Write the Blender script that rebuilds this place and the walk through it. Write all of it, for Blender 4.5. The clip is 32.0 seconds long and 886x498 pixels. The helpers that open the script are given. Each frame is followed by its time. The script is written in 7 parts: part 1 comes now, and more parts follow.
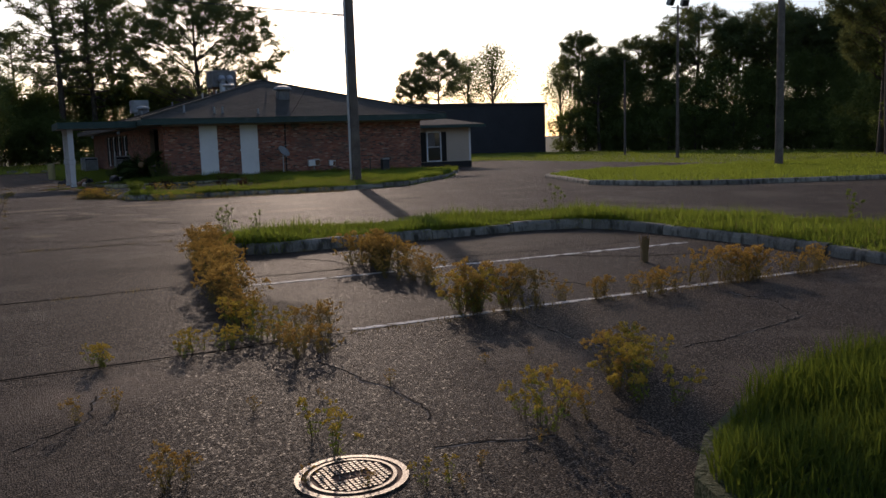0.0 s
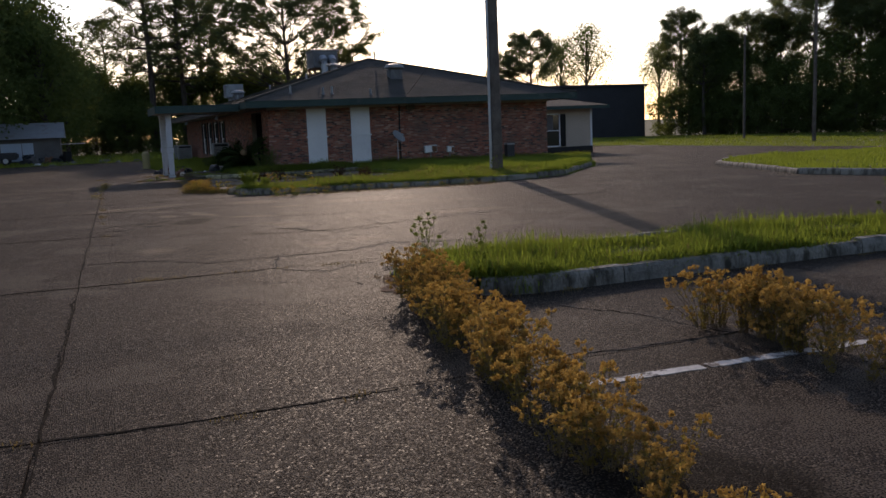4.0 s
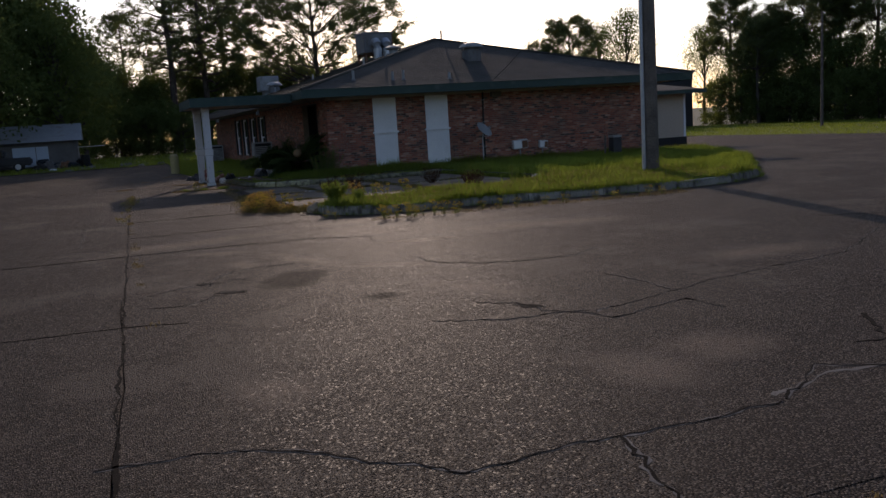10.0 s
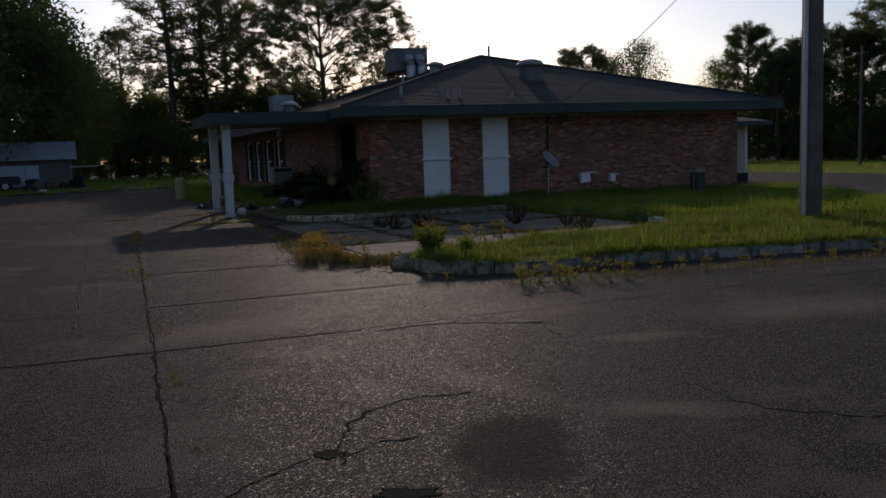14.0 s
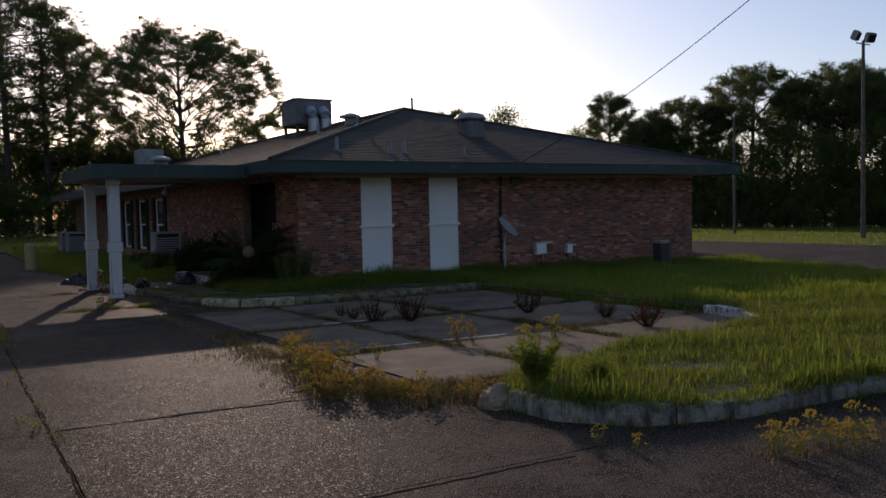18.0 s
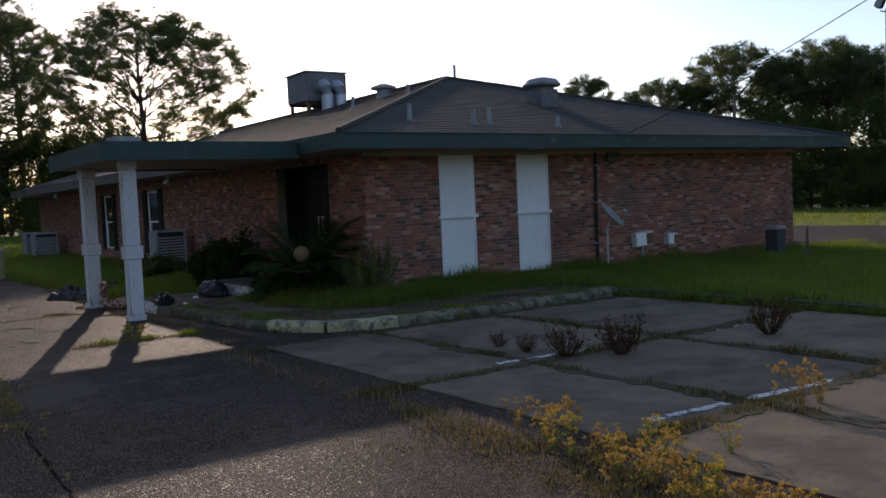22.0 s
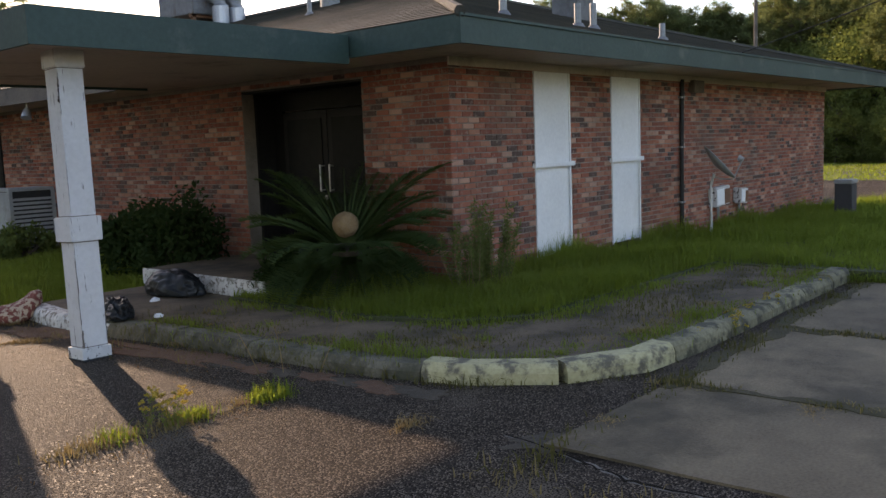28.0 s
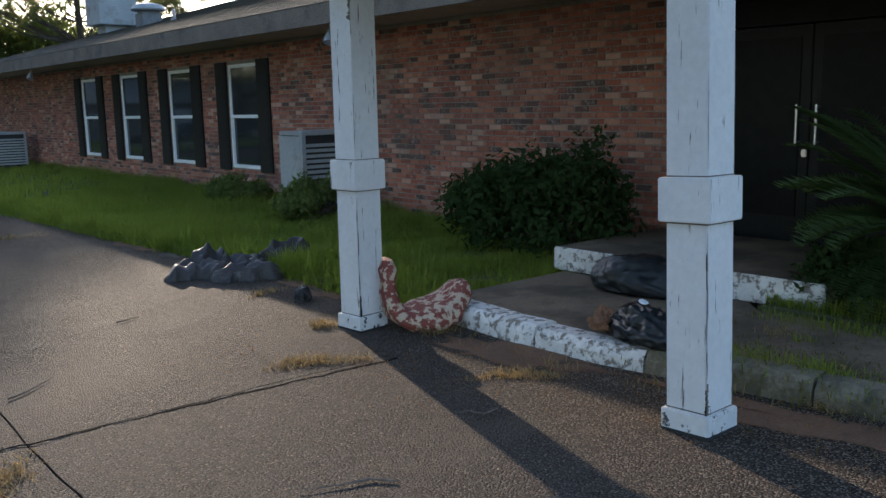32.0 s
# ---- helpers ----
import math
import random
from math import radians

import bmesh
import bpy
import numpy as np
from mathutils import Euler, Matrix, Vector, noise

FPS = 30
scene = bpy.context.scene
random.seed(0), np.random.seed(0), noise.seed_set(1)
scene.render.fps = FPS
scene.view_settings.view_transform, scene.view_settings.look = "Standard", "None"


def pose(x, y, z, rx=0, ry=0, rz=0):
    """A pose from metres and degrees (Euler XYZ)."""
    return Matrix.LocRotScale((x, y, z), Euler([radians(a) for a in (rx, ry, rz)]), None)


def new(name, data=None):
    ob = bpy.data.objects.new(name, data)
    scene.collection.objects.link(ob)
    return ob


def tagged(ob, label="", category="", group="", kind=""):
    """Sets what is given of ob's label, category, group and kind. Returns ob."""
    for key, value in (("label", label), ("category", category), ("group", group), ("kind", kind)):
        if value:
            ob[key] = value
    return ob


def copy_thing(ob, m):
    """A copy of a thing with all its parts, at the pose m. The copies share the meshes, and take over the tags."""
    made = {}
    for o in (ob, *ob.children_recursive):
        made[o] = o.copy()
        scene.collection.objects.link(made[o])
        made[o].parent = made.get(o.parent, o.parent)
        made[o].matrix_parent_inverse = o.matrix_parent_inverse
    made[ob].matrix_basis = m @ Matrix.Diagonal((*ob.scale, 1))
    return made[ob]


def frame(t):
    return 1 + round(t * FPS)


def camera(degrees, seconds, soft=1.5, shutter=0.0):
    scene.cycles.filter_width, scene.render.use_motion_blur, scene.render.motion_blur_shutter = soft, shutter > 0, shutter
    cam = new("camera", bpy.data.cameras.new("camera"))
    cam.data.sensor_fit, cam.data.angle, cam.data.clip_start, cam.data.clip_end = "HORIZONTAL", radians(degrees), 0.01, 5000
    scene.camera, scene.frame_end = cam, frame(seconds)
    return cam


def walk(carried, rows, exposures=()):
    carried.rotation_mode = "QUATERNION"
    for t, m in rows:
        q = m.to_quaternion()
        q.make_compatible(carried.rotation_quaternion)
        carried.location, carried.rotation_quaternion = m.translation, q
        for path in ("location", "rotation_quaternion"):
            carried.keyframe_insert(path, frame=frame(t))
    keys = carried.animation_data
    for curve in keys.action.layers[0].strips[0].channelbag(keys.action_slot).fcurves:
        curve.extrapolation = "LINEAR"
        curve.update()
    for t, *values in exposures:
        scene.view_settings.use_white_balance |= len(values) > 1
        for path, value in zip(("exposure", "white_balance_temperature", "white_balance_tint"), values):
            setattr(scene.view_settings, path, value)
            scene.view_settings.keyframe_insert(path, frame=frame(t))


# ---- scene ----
cam = camera(54.5, 32.0)
METRES, EYE, TILT, LEAN, TURN = 40.5, 1.59, 0.6, 0.0, -27.4
ROWS = [
    (0.0, 0.0, 0.0, 0.0, -0.26, -7.96, 1.86),
    (0.5, -0.009, 0.0131, -0.0005, 1.42, -7.64, 1.61),
    (1.0, -0.0159, 0.0279, -0.0008, 1.56, -8.34, 1.09),
    (1.5, -0.0258, 0.0427, -0.0013, 2.28, -7.31, 0.83),
    (2.0, -0.0325, 0.0579, -0.0015, 2.77, -5.12, 0.91),
    (2.5, -0.0406, 0.0724, -0.002, 2.81, -7.98, 1.53),
    (3.0, -0.0461, 0.088, -0.0027, 3.25, -8.26, 1.56),
    (3.5, -0.0548, 0.1009, -0.0022, 5.13, -8.57, 2.7),
    (4.0, -0.0616, 0.1161, -0.0025, 4.76, -8.7, 2.43),
    (4.5, -0.0709, 0.1295, -0.0027, 5.27, -8.89, 2.53),
    (6.5, -0.0975, 0.1811, -0.0042, 7.35, -10.02, 3.71),
    (7.0, -0.1043, 0.1945, -0.0046, 7.06, -10.15, 3.2),
    (7.5, -0.1112, 0.2082, -0.0043, 7.24, -9.91, 3.03),
    (8.0, -0.1184, 0.2214, -0.0044, 6.55, -10.19, 2.94),
    (8.5, -0.1247, 0.2359, -0.004, 6.6, -10.26, 2.84),
    (9.0, -0.1324, 0.2488, -0.0041, 6.14, -10.23, 3.01),
    (9.5, -0.1377, 0.2631, -0.0041, 5.87, -8.93, 3.39),
    (10.0, -0.1452, 0.2761, -0.0039, 5.77, -8.98, 3.6),
    (10.5, -0.1513, 0.2917, -0.0032, 5.62, -7.25, 3.0),
    (11.0, -0.1601, 0.3054, -0.0043, 5.38, -8.74, 1.52),
    (11.5, -0.1663, 0.3188, -0.0057, 5.73, -9.22, -0.17),
    (12.0, -0.1754, 0.3322, -0.0057, 6.92, -8.38, -0.49),
    (12.5, -0.1824, 0.3452, -0.006, 6.42, -8.59, -0.46),
    (13.0, -0.1913, 0.359, -0.0051, 6.04, -7.96, 0.1),
    (13.5, -0.1989, 0.3717, -0.005, 5.21, -7.86, 2.14),
    (14.0, -0.2065, 0.3847, -0.0047, 5.32, -7.09, 2.11),
    (14.5, -0.2152, 0.3974, -0.0056, 5.09, -10.39, 1.96),
    (15.0, -0.2221, 0.4128, -0.0041, 4.63, -7.59, 1.79),
    (15.5, -0.2305, 0.4259, -0.0036, 3.1, -2.15, 2.15),
    (17.5, -0.2668, 0.4773, -0.0031, 3.79, -3.76, 2.32),
    (18.0, -0.2735, 0.4925, -0.0026, -4.74, -3.21, 1.21),
    (18.5, -0.2829, 0.5061, -0.0026, -8.96, -2.0, 2.11),
    (19.0, -0.291, 0.5198, -0.0035, -8.5, -3.73, 2.83),
    (19.5, -0.3004, 0.5334, -0.0036, -6.55, -3.89, 3.89),
    (20.0, -0.3068, 0.5474, -0.0044, -6.86, -4.53, 3.67),
    (20.5, -0.3147, 0.5623, -0.0039, -6.94, -4.38, 3.46),
    (21.0, -0.3215, 0.5774, -0.0034, -7.28, -3.32, 2.72),
    (21.5, -0.3276, 0.5929, -0.0031, -7.6, -3.13, 2.44),
    (22.0, -0.3341, 0.6077, -0.0037, -7.86, -3.97, 2.46),
    (22.5, -0.3396, 0.6235, -0.0035, -6.89, -3.91, 2.43),
    (23.0, -0.3467, 0.6375, -0.004, -7.28, -3.94, 2.06),
    (23.5, -0.3517, 0.6526, -0.0035, -7.68, -3.42, 1.96),
    (24.0, -0.3593, 0.6669, -0.0041, -8.42, -3.45, 2.04),
    (24.5, -0.3646, 0.681, -0.0047, -8.74, -3.24, 2.05),
    (26.5, -0.3914, 0.73, -0.0068, -13.46, -5.29, 2.99),
    (27.0, -0.3963, 0.7439, -0.007, -18.76, -6.13, 2.26),
    (27.5, -0.4022, 0.7568, -0.0074, -24.42, -7.1, 1.51),
    (28.0, -0.4086, 0.7719, -0.0073, -22.09, -7.36, 1.94),
    (28.5, -0.4159, 0.7855, -0.0081, -21.38, -9.97, 2.1),
    (29.0, -0.4222, 0.7993, -0.0074, -19.47, -9.1, 2.32),
    (29.5, -0.4305, 0.8121, -0.0081, -16.95, -10.38, 3.84),
    (30.0, -0.4366, 0.8258, -0.0086, -16.52, -10.51, 4.06),
    (30.5, -0.445, 0.8389, -0.009, -16.01, -10.65, 4.6),
    (31.0, -0.4516, 0.8523, -0.01, -15.68, -10.98, 4.52),
    (31.5, -0.4591, 0.8662, -0.0106, -14.08, -10.85, 2.38),
    (32.0, -0.4654, 0.8798, -0.0116, -13.56, -10.03, 0.97),
]
# stops, white balance kelvin and tint on the way
EXPOSURES = [(0.0, 0.0, 6900, 23), (4.0, 0.1, 7000, 24), (7.0, 0.15, 7100, 25), (9.0, -0.1, 6800, 25), (12.0, -0.15, 6600, 24), (12.5, 0.0, 6500, 24), (13.0, 0.1, 6500, 24), (14.0, -0.6, 6500, 23), (14.5, 0.0, 6500, 23), (15.0, 0.5, 6500, 23), (15.5, 0.35, 6500, 23), (17.5, -0.32, 6800, 24), (18.0, -0.12, 6900, 26), (19.0, 0.13, 6900, 24), (20.0, 0.23, 6800, 23), (21.0, 0.18, 6800, 23), (22.0, 0.53, 6700, 23), (23.0, 0.38, 6800, 22), (24.0, 0.45, 7100, 22), (27.0, 1.58, 8200, 23), (28.0, 1.86, 8300, 25), (29.0, 1.82, 7700, 23), (30.0, 1.92, 7050, 20), (31.0, 1.97, 6700, 15), (32.0, 1.93, 6700, 13)]
walk(cam, [(t, pose(0, 0, EYE, TILT, LEAN, TURN) @ pose(METRES * x, METRES * y, METRES * z, 90 + pitch, roll, yaw)) for t, x, y, z, yaw, pitch, roll in ROWS], EXPOSURES)

# ---- world, sun ----
SUN_AZ, SUN_EL = radians(18.0), radians(17.8)      # azimuth clockwise from +y
SUN_DIR = Vector((math.sin(SUN_AZ) * math.cos(SUN_EL), math.cos(SUN_AZ) * math.cos(SUN_EL), math.sin(SUN_EL)))
world = bpy.data.worlds.new("world")
world.use_nodes = True
scene.world = world
wn = world.node_tree
sky = wn.nodes.new("ShaderNodeTexSky")
sky.sky_type = "NISHITA"
sky.sun_disc = False
sky.sun_elevation, sky.sun_rotation = SUN_EL, SUN_AZ
sky.air_density, sky.dust_density, sky.ozone_density = 1.0, 0.7, 2.6
wn.links.new(sky.outputs[0], wn.nodes["Background"].inputs[0])
wn.nodes["Background"].inputs[1].default_value = 0.13
sun_lamp = new("sun", bpy.data.lights.new("sun", "SUN"))
sun_lamp.data.energy, sun_lamp.data.angle, sun_lamp.data.color = 1.75, radians(0.6), (1.0, 0.86, 0.68)
sun_lamp.rotation_euler = SUN_DIR.to_track_quat("Z", "Y").to_euler()
sun_lamp.location = (0, 0, 40)


# ---- materials ----
def ramp_mix(nt, fac, a, b):
    m = nt.nodes.new("ShaderNodeMix")
    m.data_type = "RGBA"
    m.inputs[6].default_value, m.inputs[7].default_value = (*a, 1), (*b, 1)
    nt.links.new(fac, m.inputs[0])
    return m


def noise_node(nt, coord, scale, detail=4, rough=0.6):
    n = nt.nodes.new("ShaderNodeTexNoise")
    n.inputs["Scale"].default_value, n.inputs["Detail"].default_value, n.inputs["Roughness"].default_value = scale, detail, rough
    nt.links.new(coord, n.inputs["Vector"])
    return n.outputs["Fac"]


def sharpen(nt, fac, lo, hi):
    m = nt.nodes.new("ShaderNodeMapRange")
    m.inputs[1].default_value, m.inputs[2].default_value = lo, hi
    nt.links.new(fac, m.inputs[0])
    return m.outputs[0]


def surface(name, a, b, rough=0.8, fine=40.0, coarse=1.2, bump=0.3, bump_scale=None, metal=0.0, stain=None, stain_scale=0.6,
            stain_at=(0.55, 0.75), spec=0.5, depth=0.01, vary=0.0, streak=1.0):
    """Two-scale procedural surface in world metres: colours a..b by coarse and fine noise, an optional stain colour, and relief."""
    mat = bpy.data.materials.new(name)
    mat.use_nodes = True
    nt = mat.node_tree
    bsdf = nt.nodes["Principled BSDF"]
    geo = nt.nodes.new("ShaderNodeNewGeometry").outputs["Position"]
    n1, n2 = noise_node(nt, geo, coarse, 5), noise_node(nt, geo, fine, 3)
    add = nt.nodes.new("ShaderNodeMath")
    add.operation = "MULTIPLY_ADD"
    add.inputs[1].default_value = 0.45
    nt.links.new(n2, add.inputs[0])
    scale = nt.nodes.new("ShaderNodeMath")
    scale.operation = "MULTIPLY"
    scale.inputs[1].default_value = 0.55
    nt.links.new(n1, scale.inputs[0])
    nt.links.new(scale.outputs[0], add.inputs[2])
    col = ramp_mix(nt, sharpen(nt, add.outputs[0], 0.36, 0.64), a, b).outputs[2]
    if stain:
        where = geo
        if streak != 1.0:
            mp = nt.nodes.new("ShaderNodeMapping")
            mp.inputs["Scale"].default_value = (1, 1, streak)
            nt.links.new(geo, mp.inputs["Vector"])
            where = mp.outputs[0]
        f = sharpen(nt, noise_node(nt, where, stain_scale, 6, 0.65), *stain_at)
        m = ramp_mix(nt, f, (0, 0, 0), stain)
        nt.links.new(col, m.inputs[6])
        col = m.outputs[2]
    if vary:
        rnd = nt.nodes.new("ShaderNodeObjectInfo").outputs["Random"]
        hsv = nt.nodes.new("ShaderNodeHueSaturation")
        mr = nt.nodes.new("ShaderNodeMapRange")
        mr.inputs[3].default_value, mr.inputs[4].default_value = 1 - vary, 1 + vary
        nt.links.new(rnd, mr.inputs[0])
        nt.links.new(mr.outputs[0], hsv.inputs["Value"])
        nt.links.new(col, hsv.inputs["Color"])
        col = hsv.outputs[0]
    nt.links.new(col, bsdf.inputs["Base Color"])
    bsdf.inputs["Roughness"].default_value, bsdf.inputs["Metallic"].default_value = rough, metal
    bsdf.inputs["Specular IOR Level"].default_value = spec
    if bump:
        bn = nt.nodes.new("ShaderNodeBump")
        bn.inputs["Strength"].default_value, bn.inputs["Distance"].default_value = bump, depth
        nt.links.new(noise_node(nt, geo, bump_scale or fine, 3), bn.inputs["Height"])
        nt.links.new(bn.outputs[0], bsdf.inputs["Normal"])
    return mat


def leafy(name, a, b, glow, amount=0.45, rough=0.6):
    """Thin plant matter: diffuse with light coming through it; each blade or leaf takes its own shade."""
    mat = bpy.data.materials.new(name)
    mat.use_nodes = True
    nt = mat.node_tree
    out = nt.nodes["Material Output"]
    nt.nodes.remove(nt.nodes["Principled BSDF"])
    g = nt.nodes.new("ShaderNodeNewGeometry")
    big = noise_node(nt, g.outputs["Position"], 0.7, 3)
    mid = nt.nodes.new("ShaderNodeMath")
    mid.operation = "MULTIPLY_ADD"
    mid.inputs[1].default_value = 0.6
    nt.links.new(g.outputs["Random Per Island"], mid.inputs[0])
    nt.links.new(sharpen(nt, big, 0.3, 1.3), mid.inputs[2])
    col = ramp_mix(nt, mid.outputs[0], a, b)
    tcol = ramp_mix(nt, mid.outputs[0], glow, tuple(c * 0.6 for c in glow))
    d, t, mx = nt.nodes.new("ShaderNodeBsdfDiffuse"), nt.nodes.new("ShaderNodeBsdfTranslucent"), nt.nodes.new("ShaderNodeMixShader")
    nt.links.new(col.outputs[2], d.inputs[0])
    nt.links.new(tcol.outputs[2], t.inputs[0])
    mx.inputs[0].default_value = amount
    nt.links.new(d.outputs[0], mx.inputs[1])
    nt.links.new(t.outputs[0], mx.inputs[2])
    nt.links.new(mx.outputs[0], out.inputs[0])
    return mat


PALE_WEAR = ((2.03, 23.05, 0.17, 0.85, 17), (1.2, 24.4, 0.5, 0.2, -30), (1.36, 23.1, 0.2, 0.36, 20), (2.76, 21.83, 0.5, 0.15, -29), (3.45, 25.2, 0.75, 0.55, -40), (3.8, 23.5, 0.5, 0.13, -12), (3.05, 19.9, 0.32, 0.6, 25), (2.85, 16.95, 0.35, 0.45, 20), (3.5, 17.1, 0.45, 0.35, 0), (0.75, 17.7, 0.3, 0.35, 0),
             (5.9, 23.7, 1.3, 0.5, -10), (6.3, 19.8, 0.8, 0.4, 0), (1.0, 25.8, 1.3, 0.5, 15), (0.6, 6.0, 0.8, 0.5, 20), (1.2, 45.6, 0.9, 0.5, 40))
DARK_WEAR = ((1.69, 21.65, 0.33, 0.62, -27), (2.2, 20.15, 0.22, 0.17, 0), (3.9, 37.6, 0.7, 0.35, 135), (2.2, 7.9, 0.5, 0.9, 0))
# soft tree shade on the drive, put into the asphalt's colour as matte grey
SHADE_LAY = ((0.6, 47.5, 3.0, 7.5, 4), (-2.5, 42.5, 2.5, 4.0, 0))
GLOSS = 0.085      # share of light that the polished pebbles mirror


def asphalt_surface(name, a, b, pale, rough):
    """Worn aggregate: pebbles by a cell pattern, tar between them, broad pale and dark wear, tree shade toned in."""
    mat = bpy.data.materials.new(name)
    mat.use_nodes = True
    nt = mat.node_tree
    bsdf = nt.nodes["Principled BSDF"]
    geo = nt.nodes.new("ShaderNodeNewGeometry").outputs["Position"]
    vor = nt.nodes.new("ShaderNodeTexVoronoi")
    vor.voronoi_dimensions = "2D"
    vor.inputs["Scale"].default_value = 94
    nt.links.new(geo, vor.inputs["Vector"])
    col = ramp_mix(nt, sharpen(nt, noise_node(nt, geo, 0.55, 6, 0.62), 0.32, 0.68), a, b).outputs[2]
    peb = nt.nodes.new("ShaderNodeSeparateColor")
    nt.links.new(vor.outputs["Color"], peb.inputs[0])
    m = ramp_mix(nt, sharpen(nt, peb.outputs[0], 0.55, 0.92), (0, 0, 0), pale)
    nt.links.new(col, m.inputs[6])
    col = m.outputs[2]
    dirt = ramp_mix(nt, sharpen(nt, noise_node(nt, geo, 0.42, 7, 0.70), 0.53, 0.585), (0, 0, 0), tuple(c * 0.66 for c in pale))
    nt.links.new(col, dirt.inputs[6])
    tar = ramp_mix(nt, sharpen(nt, vor.outputs["Distance"], 0.38, 0.62), (0, 0, 0), tuple(c * 0.3 for c in a))
    nt.links.new(dirt.outputs[2], tar.inputs[6])
    # places of their own: pale dusty wear, grey tone for tree shade, dark ground-in dirt
    sway = nt.nodes.new("ShaderNodeTexNoise")
    sway.inputs["Scale"].default_value, sway.inputs["Detail"].default_value = 2.2, 5
    nt.links.new(geo, sway.inputs["Vector"])
    bent = nt.nodes.new("ShaderNodeVectorMath")
    bent.operation = "MULTIPLY_ADD"
    bent.inputs[1].default_value = (0.5, 0.5, 0.0)
    nt.links.new(sway.outputs["Color"], bent.inputs[0])
    nt.links.new(geo, bent.inputs[2])
    speck = noise_node(nt, geo, 26, 5, 0.75)
    last, covered = tar.outputs[2], None
    for places, tone, most, outer, inner in ((PALE_WEAR, (pale[0] * 0.95, pale[1] * 0.9, pale[2] * 0.86), 0.72, 1.25, 0.35), (SHADE_LAY, (0.098, 0.083, 0.072), 0.72, 1.15, 0.75), (DARK_WEAR, (0.022, 0.017, 0.013), 0.97, 1.12, 0.72)):
        reach = None
        for x, y, rx, ry, turn in places:
            mp = nt.nodes.new("ShaderNodeMapping")
            mp.vector_type = "TEXTURE"
            mp.inputs["Location"].default_value, mp.inputs["Rotation"].default_value, mp.inputs["Scale"].default_value = (x + 0.25, y + 0.25, 0), (0, 0, radians(turn)), (rx, ry, 1000)
            nt.links.new(bent.outputs[0], mp.inputs["Vector"])
            ln = nt.nodes.new("ShaderNodeVectorMath")
            ln.operation = "LENGTH"
            nt.links.new(mp.outputs[0], ln.inputs[0])
            f = sharpen(nt, ln.outputs["Value"], outer, inner)
            if reach is not None:
                mx = nt.nodes.new("ShaderNodeMath")
                mx.operation = "MAXIMUM"
                nt.links.new(reach, mx.inputs[0])
                nt.links.new(f, mx.inputs[1])
                f = mx.outputs[0]
            reach = f
        fine = nt.nodes.new("ShaderNodeMath")
        fine.operation = "MULTIPLY"
        nt.links.new(reach, fine.inputs[0])
        nt.links.new(sharpen(nt, speck, 0.30, 0.52), fine.inputs[1])
        cap = nt.nodes.new("ShaderNodeMath")
        cap.operation, cap.inputs[1].default_value = "MULTIPLY", most
        nt.links.new(fine.outputs[0], cap.inputs[0])
        lay = ramp_mix(nt, cap.outputs[0], (0, 0, 0), tone)
        nt.links.new(last, lay.inputs[6])
        last = lay.outputs[2]
        if places is PALE_WEAR:
            continue
        if covered is not None:
            mx = nt.nodes.new("ShaderNodeMath")
            mx.operation = "MAXIMUM"
            nt.links.new(covered, mx.inputs[0])
            nt.links.new(reach, mx.inputs[1])
            reach = mx.outputs[0]
        covered = reach
    oil = ramp_mix(nt, sharpen(nt, noise_node(nt, geo, 0.9, 5, 0.7), 0.64, 0.8), (0, 0, 0), tuple(c * 0.5 for c in a))
    nt.links.new(last, oil.inputs[6])
    nt.links.new(oil.outputs[2], bsdf.inputs["Base Color"])
    bsdf.inputs["Roughness"].default_value, bsdf.inputs["Specular IOR Level"].default_value = rough, 0.03
    b1, b2 = nt.nodes.new("ShaderNodeBump"), nt.nodes.new("ShaderNodeBump")
    b1.inputs["Strength"].default_value, b1.inputs["Distance"].default_value, b1.invert = 1.0, 0.02, True
    nt.links.new(vor.outputs["Distance"], b1.inputs["Height"])
    b2.inputs["Strength"].default_value, b2.inputs["Distance"].default_value = 0.5, 0.007
    nt.links.new(noise_node(nt, geo, 45, 4, 0.7), b2.inputs["Height"])
    nt.links.new(b1.outputs[0], b2.inputs["Normal"])
    nt.links.new(b2.outputs[0], bsdf.inputs["Normal"])
    # polished faces of single pebbles, each tilted its own way
    tilt, norm = nt.nodes.new("ShaderNodeVectorMath"), nt.nodes.new("ShaderNodeVectorMath")
    tilt.operation, norm.operation = "MULTIPLY_ADD", "NORMALIZE"
    nt.links.new(vor.outputs["Color"], tilt.inputs[0])
    tilt.inputs[1].default_value, tilt.inputs[2].default_value = (0.52, 0.52, 0.0), (-0.26, -0.26, 1.0)
    nt.links.new(tilt.outputs[0], norm.inputs[0])
    nt.links.new(norm.outputs[0], bsdf.inputs["Coat Normal"])
    worn = nt.nodes.new("ShaderNodeMath")
    worn.operation, worn.inputs[1].default_value = "MULTIPLY", GLOSS
    nt.links.new(sharpen(nt, peb.outputs[2], 0.45, 0.8), worn.inputs[0])
    dull = nt.nodes.new("ShaderNodeMath")
    dull.operation, dull.use_clamp, dull.inputs[0].default_value = "SUBTRACT", True, 1.0
    nt.links.new(covered, dull.inputs[1])
    both = nt.nodes.new("ShaderNodeMath")
    both.operation = "MULTIPLY"
    nt.links.new(worn.outputs[0], both.inputs[0])
    nt.links.new(dull.outputs[0], both.inputs[1])
    nt.links.new(both.outputs[0], bsdf.inputs["Coat Weight"])
    bsdf.inputs["Coat Roughness"].default_value = 0.36
    return mat


